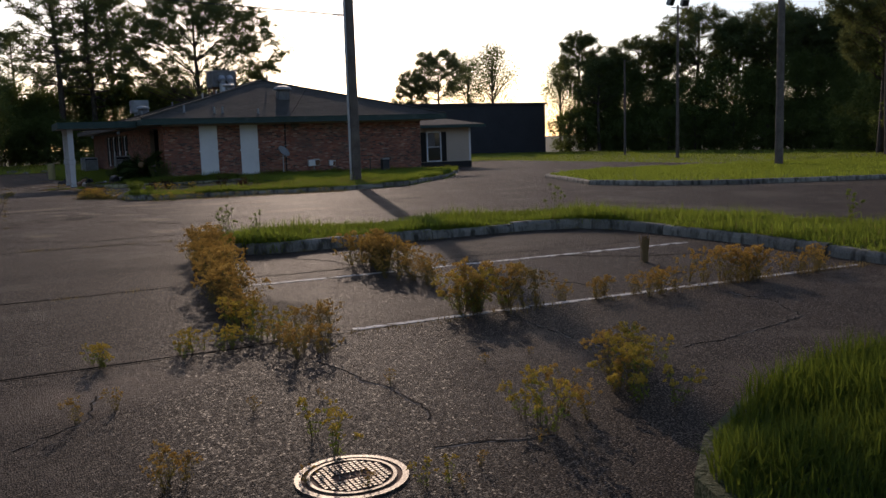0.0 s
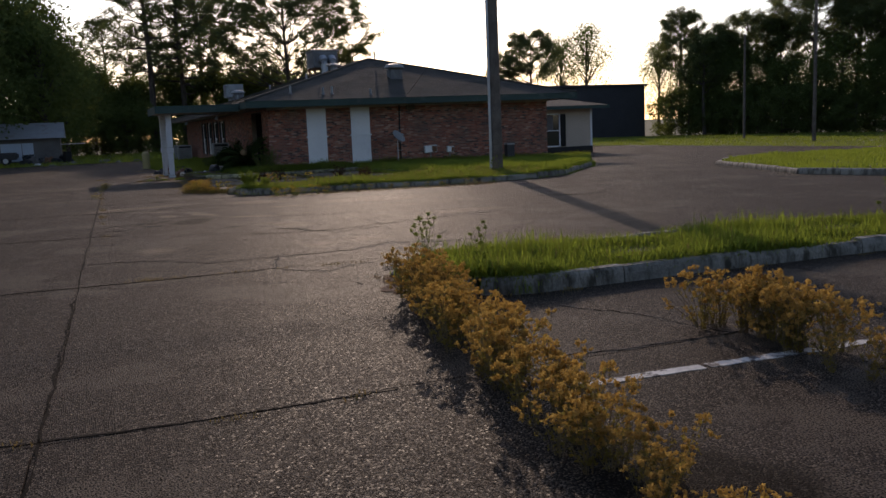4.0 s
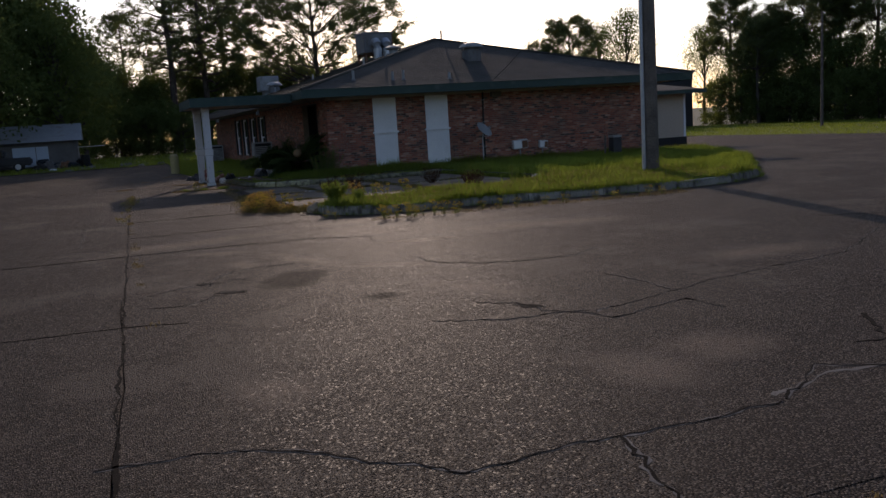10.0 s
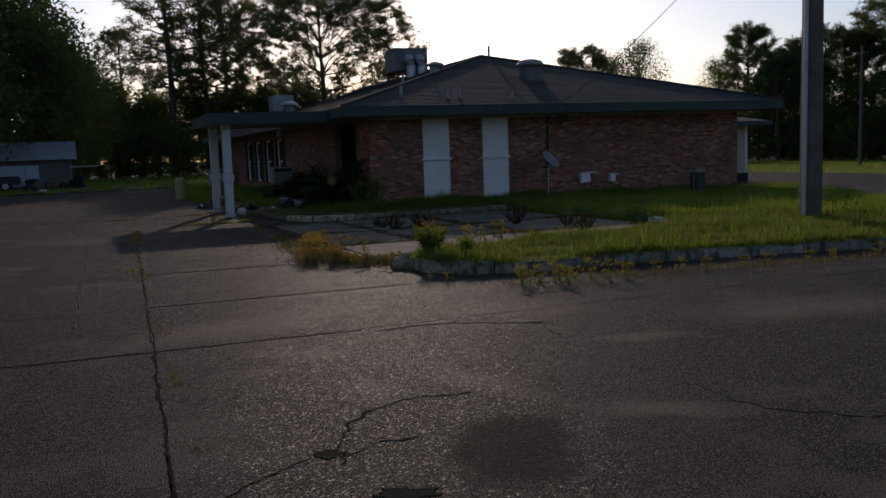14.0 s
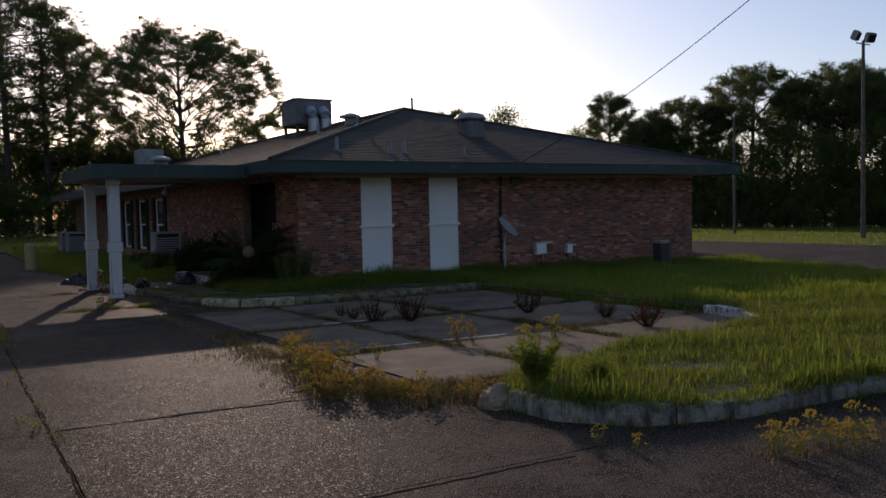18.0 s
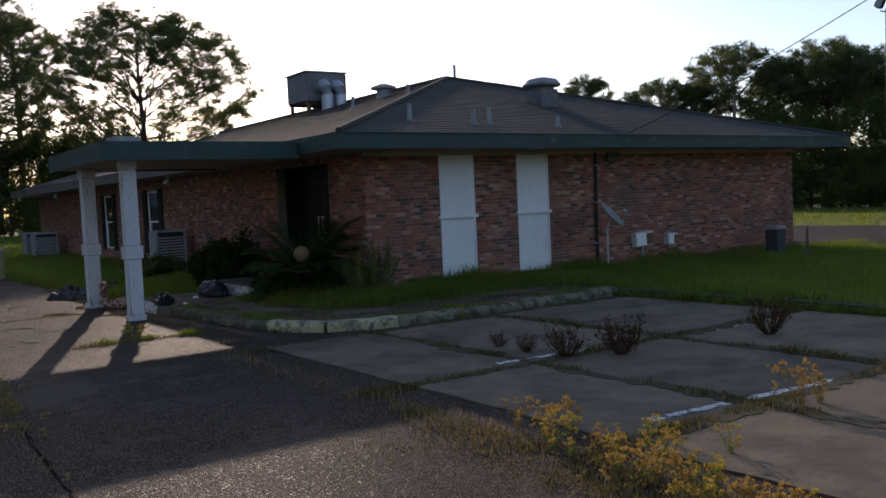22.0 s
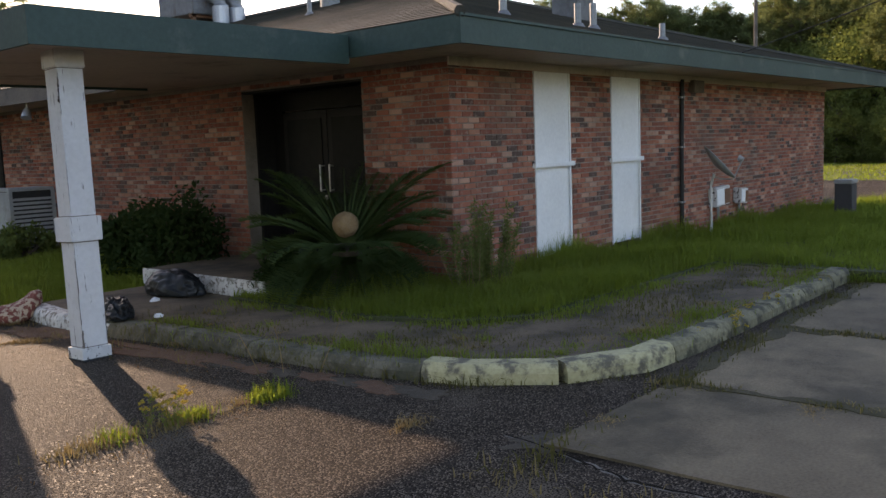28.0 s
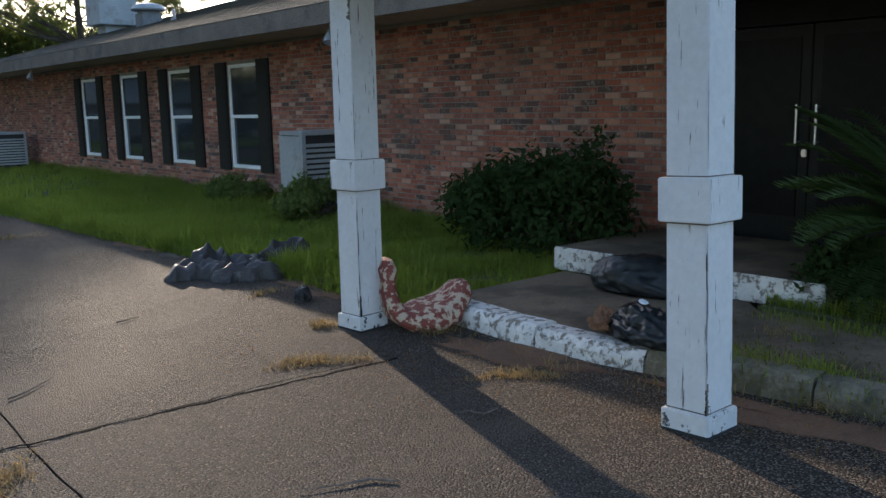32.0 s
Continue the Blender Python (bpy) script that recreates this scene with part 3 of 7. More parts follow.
def edge_points(a, b, step=0.25):
    """Points along a joint, wandering a little; both neighbours get the same ones."""
    n = max(2, round((Vector(b) - Vector(a)).length / step))
    out = []
    for i in range(n):
        x, y = (a[k] + (b[k] - a[k]) * i / n for k in (0, 1))
        out.append((x + wobble(y + 40, x), y + wobble(x, y)))
    return out


def shrink(poly, d):
    """The polygon pulled in by about d on every side."""
    n, out = len(poly), []
    for i in range(n):
        p, a, b = Vector(poly[i]), Vector(poly[i - 1]), Vector(poly[(i + 1) % n])
        t = (b - a).normalized()
        out.append((p.x - t.y * d, p.y + t.x * d))
    return out


def joint_slabs(name, label, X, Y, z0, z1, gap, material, skip=(), piece="slab", skew=0.0):
    top = thing(name, label, "pavement", kind="structure")
    for i in range(len(X) - 1):
        for j in range(len(Y) - 1):
            if (i, j) in skip:
                continue
            c = [(X[a] + skew * (Y[b] - 26) * (0 < a < 3), Y[b]) for a, b in ((i, j), (i + 1, j), (i + 1, j + 1), (i, j + 1))]
            poly = []
            for k in range(4):
                a, b = c[k], c[(k + 1) % 4]
                poly += edge_points(a, b)
            part(piece, slab(shrink(poly, gap), z0, z1), material, top)
    return top


base = raw("pavement_base", [(x, y, gz(x, y) - 0.009) for y in (-14, 30.2, 44.7, 76) for x in (-13.5, 12, 40)], [(i + 3 * j, i + 1 + 3 * j, i + 4 + 3 * j, i + 3 + 3 * j) for i in range(2) for j in range(3)], "crack")
tagged(base, "dark soil under the pavement joints", "ground", "", "structure")
LOT_X = (-13, -6.4, 0.12, 12.0, 19.5, 28.5, 39.6)
LOT_Y = (-13, -6.5, -1.2, 6.62, 10.05, 15.12, 25.05, 27.35, 30.2, 36.2, 44.7, 52.5, 62, 73)
lot = joint_slabs("parking_lot", "worn grey asphalt parking lot, cracked and jointed", LOT_X, LOT_Y, -0.12, 0.0, 0.006, "asphalt", skip=((5, 12),), skew=0.033)


def kerb(name, label, path, material, width=0.16, height=0.15, length=1.5, closed=False, rng=random.Random(5), mats=None):
    """A kerb of separate rounded blocks along a path."""
    top = thing(name, label, "kerb", kind="structure")
    pts = [Vector((*p, 0)) for p in path]
    if closed:
        pts.append(pts[0])
    run = []
    for a, b in zip(pts, pts[1:]):
        n = max(1, round((b - a).length / 0.3))
        run += [a.lerp(b, k / n) for k in range(n)]
    run.append(pts[-1])
    per = max(2, round(length / 0.3))
    for s in range(0, len(run) - 1, per):
        seg = run[s:s + per + 1]
        if len(seg) < 2:
            continue
        bm, rings = bmesh.new(), []
        dz, tilt = rng.uniform(-0.018, 0.012), rng.uniform(-0.012, 0.012)
        for i, p in enumerate(seg):
            d = (seg[min(i + 1, len(seg) - 1)] - seg[max(i - 1, 0)]).normalized()
            q = p + d * (0.008 if i == 0 else -0.008 if i == len(seg) - 1 else 0)
            n = Vector((-d.y, d.x, 0))
            chip = 0.008 * noise.noise((q.x * 5, q.y * 5, 1.0))
            h = height + dz + tilt * i / len(seg) + chip
            prof = ((-0.5, -0.06), (-0.47, h * 0.55), (-0.40, h - 0.03), (-0.28, h - 0.003), (0.34, h), (0.5, h - 0.02), (0.5, -0.06))
            rings.append([bm.verts.new(q + n * (u * width + 0.006 * noise.noise((q.x * 4, q.y * 4, u))) + Vector((0, 0, v + gz(q.x, q.y)))) for u, v in prof])
        for a, b in zip(rings, rings[1:]):
            for k in range(7):
                bm.faces.new((a[k], b[k], b[(k + 1) % 7], a[(k + 1) % 7]))
        bm.faces.new(rings[0]), bm.faces.new(rings[-1][::-1])
        bmesh.ops.recalc_face_normals(bm, faces=bm.faces)
        mname = mats(seg[len(seg) // 2]) if mats else material
        part("kerb_block", bm, mname, top)
    return top


def arc(cx, cy, r, a0, a1, n):
    return [(cx + r * math.cos(radians(a0 + (a1 - a0) * i / n)), cy + r * math.sin(radians(a0 + (a1 - a0) * i / n))) for i in range(n + 1)]


def lawn(name, label, poly, z):
    return tagged(part(name, slab(poly, -0.1, z), "turf"), label, "lawn", "", "structure")


# L-shaped island beside the first stalls
ISL_A = [(2.98, 13.75), (2.95, 13.1), *arc(3.75, 13.05, 0.85, 195, 265, 4), (5.2, 12.2), (7.9, 12.15), (8.75, 11.85), (9.15, 11.1), (9.2, 8.6), (8.95, 6.2), (8.9, 1.5), (9.4, -1.0),
         (11.2, -1.0), (11.5, 8.0), (11.4, 10.2), (10.8, 12.2), (9.8, 13.4), (8.4, 13.85), (5.2, 14.1), (3.7, 14.25), (3.2, 14.1)]
lawn("island_lawn_1", "long bright green grass island inside a kerb", ISL_A, 0.12)
kerb("kerb_1", "weathered pale concrete kerb round the first grass island", ISL_A, "kerb", closed=True)
# island at the start
ISL_D = [(2.35, 2.1), (2.55, 2.65), (2.95, 3.0), (3.5, 3.3), (4.2, 3.5), (5.6, 3.55), (7.6, 3.4), (8.2, 2.0), (8.0, -6.0), (2.9, -6.0)]
lawn("island_lawn_2", "tall unmown grass island beside the manhole", ISL_D, 0.12)
# peninsula with the utility pole, and the lawn in front of the building
OUTER = [(3.95, 29.05), (3.68, 28.65), (3.72, 28.1), (4.1, 27.6), (4.9, 27.32), (6.4, 27.25), (8.4, 26.85), (9.9, 26.5), (11.6, 26.7), (12.9, 27.4), (14.2, 29.0), (16.6, 31.8), (19.6, 36.6), (21.8, 40.2)]
INNER = [(9.95, 38.1), (9.98, 32.0), (9.7, 31.1), (9.25, 30.4), (8.2, 30.2), (6.4, 29.95), (4.7, 29.45)]
lawn("front_lawn", "overgrown grass peninsula round the utility pole", OUTER + [(22.2, 41.5), (10.0, 41.5)] + INNER, 0.12)
kerb("kerb_3", "pale worn concrete kerb along the grass peninsula", OUTER[1:], "kerb")
kerb("kerb_4", "white-worn concrete kerb inside the stall lot", INNER[::-1][3:6], "kerb_white")
# kerb, walk and lawn by the building
WALK_KERB = [(3.93, 45.1), (3.86, 44.4), (3.86, 43.6), (3.95, 43.0), (4.08, 42.0), (4.13, 41.0), (4.22, 39.9), (4.40, 39.2), (4.75, 38.68), (5.3, 38.36), (6.0, 38.3), (7.9, 38.3), (9.95, 38.28)]


def walk_paint(p):
    if p.y > 43.1:
        return "kerb_white"
    return "kerb_yellow" if p.y < 39.32 and p.x < 5.7 else "kerb_old" if p.y < 39.3 else "kerb_moss"


kerb("kerb_5", "concrete kerb by the entrance walk, part yellow, part flaking white", WALK_KERB, "kerb", mats=walk_paint, width=0.24, height=0.14, length=0.95)
WALK = [(3.97, 45.4), (3.95, 43.6), (4.05, 43.0), (4.17, 42.0), (4.22, 41.0), (4.31, 39.95), (4.48, 39.27), (4.81, 38.77), (5.33, 38.46), (10.05, 38.38), (10.05, 39.7), (6.1, 39.75), (5.5, 40.2), (5.25, 41.2), (5.3, 43.4), (5.5, 43.6), (5.5, 45.4)]
tagged(part("entrance_walk", slab(WALK, -0.1, 0.11), "walk"), "stained brown concrete walk along the kerb", "walkway", "", "structure")
lawn("corner_lawn", "dark shaded grass bed by the brick corner", [(5.27, 41.2), (5.52, 40.22), (6.12, 39.77), (10.0, 39.72), (10.0, 41.6), (7.1, 41.6), (7.1, 43.4), (5.3, 43.4)], 0.14)
lawn("side_lawn", "grass strip along the brick side wall", [(3.75, 45.42), (7.1, 45.42), (7.1, 75), (3.9, 75), (3.40, 56), (3.6, 51.3), (3.8, 49), (3.9, 47.2)], 0.05)
# island on the far right
ISL_C = [(17.2, 22.6), (18.0, 20.8), (20.2, 19.4), (26, 18.2), (44, 15.5), (60, 15), (60, 34), (40, 33.5), (27.5, 32.8), (23, 31.6), (19.6, 28.6)]
lawn("island_lawn_3", "wide mown grass island beyond the drive", ISL_C, 0.12)
kerb("kerb_6", "low concrete kerb of the far grass island", ISL_C, "kerb", closed=True, length=3)

# stall lot of concrete slabs with grass in the joints
CX, CY = (3.55, 5.05, 7.1, 9.9), (29.75, 32.05, 34.72, 38.02)
stall_lot = joint_slabs("stall_lot", "grey concrete stall slabs with grass in the joints", CX, CY, -0.02, 0.016, 0.03, "concrete", piece="concrete_slab")
# asphalt skirt between them is the lot itself


def stripe(name, label, a, b, width, z, pieces=5, rng=random.Random(3), material="line"):
    """A painted line in worn lengths, a few millimetres above the pavement."""
    top = thing(name, label, "road marking", kind="structure")
    a, b = Vector(a), Vector(b)
    for k in range(pieces):
        p, q = a.lerp(b, (k + rng.uniform(0, 0.03)) / pieces), a.lerp(b, (k + 1 - rng.uniform(0.0, 0.05)) / pieces)
        d = (q - p).normalized()
        n = Vector((-d.y, d.x)) * width / 2
        m = max(2, round((q - p).length / 0.12))
        L, R = [], []
        for i in range(m + 1):
            c = p.lerp(q, i / m)
            L.append(c + n * rng.uniform(0.75, 1.05)), R.append(c - n * rng.uniform(0.75, 1.05))
        part("painted_length", slab([(v.x, v.y) for v in R + L[::-1]], z - 0.006, z), material, top)


stripe("stall_line_1", "worn white stall line on the asphalt", (2.5, 9.55), (8.7, 9.2), 0.1, 0.004, 7)
stripe("stall_line_2", "faded white stall line along a weedy joint", (2.6, 6.72), (8.7, 6.45), 0.09, 0.004, 7)
stripe("stall_line_3", "worn white stall line on concrete", (4.75, 34.95), (8.4, 34.6), 0.1, 0.020, 4)
stripe("stall_line_4", "worn white stall line on concrete", (4.1, 32.35), (7.4, 32.0), 0.1, 0.020, 4)


# ---- the brick building ----
X0, X1, Y0, Y1 = 7.18, 20.45, 41.65, 72.0
WALL_TOP = 2.62
BRICK_L, BRICK_H, JOINT = 0.20, 0.0575, 0.0115


def brick_wall(name, label, u0, u1, openings, place, near, rows=37, butt=0.0):
    """A brick wall with real bricks over a mortar body. place(u, d, z): the wall's point at u along, d proud of the face, z up.
    openings: (u0, u1, z0, z1). near: bricks in this stretch (u0, u1) are single parts, the others one joined part.
    butt: the body starts this far in, where another wall's body fills the corner."""
    wall = thing(name, label, "wall", kind="structure")
    cuts = sorted({u0 + butt, u1, *(o[0] for o in openings), *(o[1] for o in openings)})
    for a, b in zip(cuts, cuts[1:]):
        zs = [(0.0, WALL_TOP)]
        for o in openings:
            if o[0] <= a and b <= o[1]:
                zs = [(0.0, o[2]), (o[3], WALL_TOP)]
        for z0, z1 in zs:
            if z1 - z0 > 0.02:
                bm = bmesh.new()
                vs = [bm.verts.new(place(u, d, z)) for d in (-0.20, 0.0) for u, z in ((a, z0), (b, z0), (b, z1), (a, z1))]
                for f in ((0, 1, 2, 3), (4, 5, 6, 7), (0, 1, 5, 4), (1, 2, 6, 5), (2, 3, 7, 6), (3, 0, 4, 7)):
                    bm.faces.new([vs[k] for k in f])
                bmesh.ops.recalc_face_normals(bm, faces=bm.faces)
                part("mortar_backing", bm, "mortar", wall)
    rng = random.Random(name)
    shared, joined_v, joined_f, singles = {}, [], [], 0
    step = BRICK_L + JOINT
    for r in range(rows):
        z0 = 0.02 + r * (BRICK_H + JOINT)
        z1 = z0 + BRICK_H
        if z1 > WALL_TOP - 0.005:
            break
        u = u0 - (step / 2 if r % 2 else 0)
        while u < u1:
            a, b = max(u, u0), min(u + BRICK_L, u1)
            u += step
            for o in openings:
                if z1 > o[2] and z0 < o[3]:
                    if o[0] <= a and b <= o[1]:
                        a = b
                    elif a < o[0] < b:
                        b = o[0] - 0.004
                    elif a < o[1] < b:
                        a = o[1] + 0.004
            if b - a < 0.03:
                continue
            d = 0.008 + rng.uniform(-0.003, 0.004)
            corner = [(a, 0.0, z0), (b, 0.0, z0), (b, 0.0, z1), (a, 0.0, z1), (a + 0.004, d, z0 + 0.004), (b - 0.004, d, z0 + 0.004), (b - 0.004, d, z1 - 0.004), (a + 0.004, d, z1 - 0.004)]
            faces = ((4, 5, 6, 7), (0, 1, 5, 4), (1, 2, 6, 5), (2, 3, 7, 6), (3, 0, 4, 7))
            if near[0] <= a and b <= near[1] and near[2] <= r < near[3] and singles < 300 and b - a > BRICK_L - 0.001:
                key = round(d, 3)
                if key not in shared:
                    me = bpy.data.meshes.new("brick")
                    me.from_pydata([Vector(place(cu - a, cd, cz - z0)) - Vector(place(0, 0, 0)) for cu, cd, cz in corner], [], faces)
                    me.materials.append(M["brick_part"])
                    shared[key] = me
                ob = new("brick", shared[key])
                ob.location, ob.parent = place(a, 0, z0), wall
                singles += 1
            else:
                n = len(joined_v)
                joined_v += [place(*c) for c in corner]
                joined_f += [tuple(n + k for k in f) for f in faces]
    tagged(raw("brickwork", joined_v, joined_f, "brick", wall), kind="stuff")
    return wall


PANELS = ((8.82, 9.66), (10.76, 11.62))
front = brick_wall("wall_front", "mottled red and brown brick front wall", X0, X1, [(a, b, 0.0, WALL_TOP) for a, b in PANELS],
                   lambda u, d, z: (u, Y0 - d, z), (X0, 9.0, 5, 39))
WIN_Y = [53.85 + 2.6 * k for k in range(4)]
DOOR_Y = (43.05, 45.45)
side = brick_wall("wall_side", "shaded red brick side wall with windows and entrance", Y0, Y1, [(*DOOR_Y, 0.0, 2.45), *((y, y + 1.08, 0.45, 2.3) for y in WIN_Y)],
                  lambda u, d, z: (X0 - d, u, z), (Y0, 43.0, 5, 39), butt=0.2)
WING_X, WING_Y = 28.2, 50.0


def plain_wall(name, label, lo, hi, material):
    return tagged(part(name, B(lo, hi), material), label, "wall", "", "structure")


plain_wall("wall_right", "brick right side wall", (X1 - 0.2, Y0 + 0.01, -0.2), (X1, WING_Y, WALL_TOP), "brick")
plain_wall("wall_back", "brick rear wall", (X0, Y1 - 0.2, -0.2), (WING_X, Y1, WALL_TOP - 0.2), "brick")
plain_wall("wall_wing_side", "beige side wall of the rear wing", (WING_X - 0.2, WING_Y + 0.2, -0.4), (WING_X, Y1 - 0.2, WALL_TOP - 0.25), "beige")

# tall boarded window panels in the front wall
for a, b in PANELS:
    p = thing("boarded_window", "tall white painted boarded window panel with a ledge", "window panel", (a, Y0, 0.1), "boarded windows")
    part("upper_board", B((0.0, -0.005, 1.26), (b - a, 0.08, WALL_TOP - 0.1)), "white", p)
    part("lower_board", B((0.0, 0.008, 0.02), (b - a, 0.08, 1.21)), "white", p)
    part("ledge", B((-0.05, -0.055, 1.20), (b - a + 0.05, 0.06, 1.262), 0.006), "white", p)
    part("side_trim", B((0.0, -0.02, 0.0), (0.03, -0.006, WALL_TOP - 0.1)), "white", p)
    part("side_trim", B((b - a - 0.03, -0.02, 0.0), (b - a, -0.006, WALL_TOP - 0.1)), "white", p)

# roof: hipped, ridge along y
EAVE, OVER, RIDGE_X, RIDGE_Z, HIP_Y = 2.62, 1.05, 13.85, 5.10, 48.2
EX0, EX1, EY0, EY1 = X0 - OVER, X1 + OVER, Y0 - OVER, Y1 + OVER
roof = thing("roof", "low hipped roof of worn brown-grey shingles with green fascia", "roof", kind="structure")
TOP = EAVE + 0.24


def courses(name, a0, a1, b0, b1, n, lift):
    """One roof slope laid in overlapping shingle courses from the eave edge a0-a1 up to b0-b1."""
    bm = bmesh.new()
    a0, a1, b0, b1 = (Vector(v) for v in (a0, a1, b0, b1))
    up = (b0 - a0).cross(a1 - a0).normalized()
    if up.z < 0:
        up = -up
    for k in range(n):
        p, q = a0.lerp(b0, k / n), a1.lerp(b1, k / n)
        r, s = a0.lerp(b0, min(1, (k + 1.15) / n)), a1.lerp(b1, min(1, (k + 1.15) / n))
        vs = [bm.verts.new(v) for v in (p, q, q + up * lift, p + up * lift, r + up * 0.002, s + up * 0.002)]
        bm.faces.new((vs[0], vs[1], vs[2], vs[3]))
        bm.faces.new((vs[3], vs[2], vs[5], vs[4]))
    return part(name, bm, "shingle", roof)


R0, R1 = (RIDGE_X, HIP_Y, RIDGE_Z), (RIDGE_X, EY1 - 7.0, RIDGE_Z)
e = [(EX0, EY0, TOP), (EX1, EY0, TOP), (EX1, EY1, TOP), (EX0, EY1, TOP)]
courses("front_slope", e[0], e[1], R0, R0, 44, 0.012)
courses("left_slope", e[3], e[0], R1, R0, 44, 0.012)
courses("right_slope", e[1], e[2], R0, R1, 44, 0.012)
courses("back_slope", e[2], e[3], R1, R1, 20, 0.012)
part("hip_cap", tube(bmesh.new(), [Vector(e[0]) + Vector((0, 0, 0.02)), Vector(R0) + Vector((0, 0, 0.02))], 0.06, 6), "shingle", roof)
part("hip_cap", tube(bmesh.new(), [Vector(e[1]) + Vector((0, 0, 0.02)), Vector(R0) + Vector((0, 0, 0.02))], 0.06, 6), "shingle", roof)
part("ridge_cap", tube(bmesh.new(), [Vector(R0) + Vector((0, 0, 0.02)), Vector(R1) + Vector((0, 0, 0.02))], 0.07, 6), "shingle", roof)
part("fascia", B((EX0, EY0, EAVE - 0.03), (EX1, EY0 + 0.04, TOP - 0.004)), "fascia", roof, "faded dark green fascia board")
part("fascia", B((EX0, EY0 + 0.04, EAVE - 0.03), (EX0 + 0.04, 46.1, TOP - 0.004)), "fascia", roof)
# fascia is brown instead of green beyond the canopy
part("fascia", B((EX0, 46.103, EAVE - 0.03), (EX0 + 0.04, EY1, TOP - 0.004)), "fascia_brown", roof, "brown fascia board")
part("fascia", B((EX1 - 0.04, EY0 + 0.04, EAVE - 0.03), (EX1, EY1, TOP - 0.004)), "fascia", roof)
part("soffit", B((EX0 + 0.04, EY0 + 0.04, EAVE), (EX1 - 0.04, EY1 - 0.04, EAVE + 0.03)), "soffit", roof, "tan soffit boards")
part("frieze", B((X0 - 0.03, Y0 - 0.035, EAVE - 0.1), (X1 + 0.03, Y0 - 0.012, EAVE - 0.002)), "soffit", roof)
part("drip_edge", B((EX0 - 0.02, EY0 - 0.02, TOP - 0.02), (EX1 + 0.02, EY0 - 0.003, TOP + 0.006)), "fascia", roof)

# rear wing with the beige front
wing = thing("rear_wing", "beige fronted rear wing with a low shingled roof", "building wing", kind="structure")
part("front_wall", B((X1 + 0.004, WING_Y, -0.4), (WING_X, WING_Y + 0.2, 2.35)), "beige", wing)
bm = bmesh.new()
wv = [bm.verts.new(v) for v in ((X1 - 1, WING_Y - 0.9, 2.42), (WING_X + 0.7, WING_Y - 0.9, 2.42), (WING_X + 0.7, 66, 2.42), (X1 - 1, 66, 2.42), (X1 - 1, 58, 4.2), (WING_X - 6.5, 58, 4.2))]
for f in ((0, 1, 5, 4), (1, 2, 5), (2, 3, 4, 5), (3, 0, 4), (3, 2, 1, 0)):
    bm.faces.new([wv[k] for k in f])
part("wing_roof", bm, "shingle", wing)
part("wing_fascia", B((X1 + 1.08, WING_Y - 0.92, 2.24), (WING_X + 0.7, WING_Y - 0.88, 2.43)), "fascia", wing)
part("wing_window", B((25.05, WING_Y - 0.03, 0.15), (25.94, WING_Y + 0.02, 1.95)), "glass", wing)
part("window_board", B((25.1, WING_Y - 0.045, 1.05), (25.55, WING_Y - 0.031, 1.9)), "wood_grey", wing, "grey board behind the upper pane")
for lo, hi in (((24.95, 0.08), (25.05, 2.0)), ((25.94, 0.08), (26.02, 2.0)), ((25.05, 0.08), (25.94, 0.15)), ((25.05, 1.95), (25.94, 2.02)), ((25.05, 1.0), (25.94, 1.05))):
    part("window_frame", B((lo[0], WING_Y - 0.06, lo[1]), (hi[0], WING_Y - 0.003, hi[1])), "white", wing)
for sx in (24.55, 26.03):
    part("shutter", B((sx, WING_Y - 0.05, 0.08), (sx + 0.37, WING_Y - 0.004, 1.98), 0.01), "dark", wing, "dark shutter")
part("corner_trim", B((WING_X - 0.10, WING_Y - 0.03, -0.1), (WING_X + 0.03, WING_Y - 0.003, 2.35)), "white", wing)
part("plinth", B((X1 + 0.01, WING_Y - 0.1, -0.4), (WING_X + 0.02, WING_Y - 0.002, 0.05)), "black", wing)

# side windows
for k, y in enumerate(WIN_Y):
    w = thing(f"window_{k + 1}", "white framed sash window with dark shutters in the brick side wall", "window", (X0, y, 0.45), "side windows", "structure")
    wd, ht = 1.08, 1.85
    part("window_pane", B((0.045, 0.06, 0.06), (0.06, wd - 0.06, ht / 2)), "glass", w)
    part("window_pane", B((0.025, 0.06, ht / 2), (0.04, wd - 0.06, ht - 0.06)), "glass", w)
    for lo, hi in (((0, 0, 0), (0.08, 0.06, ht)), ((0, wd - 0.06, 0), (0.08, wd, ht)), ((0, 0.06, ht - 0.06), (0.08, wd - 0.06, ht)), ((-0.02, 0.06, 0), (0.08, wd - 0.06, 0.06)), ((-0.005, 0.06, ht / 2 - 0.03), (0.07, wd - 0.06, ht / 2 + 0.03))):
        part("window_frame", B(lo, hi, 0.004), "white", w)
    for s0 in (-0.44, wd + 0.02):
        sh = part("shutter", B((-0.045, s0, -0.05), (-0.012, s0 + 0.42, ht + 0.05), 0.004), "dark", w, "dark louvred shutter")
        for q in range(12):
            part("louvre", B((-0.055, s0 + 0.05, 0.05 + q * 0.15), (-0.046, s0 + 0.37, 0.13 + q * 0.15)), "dark", sh)

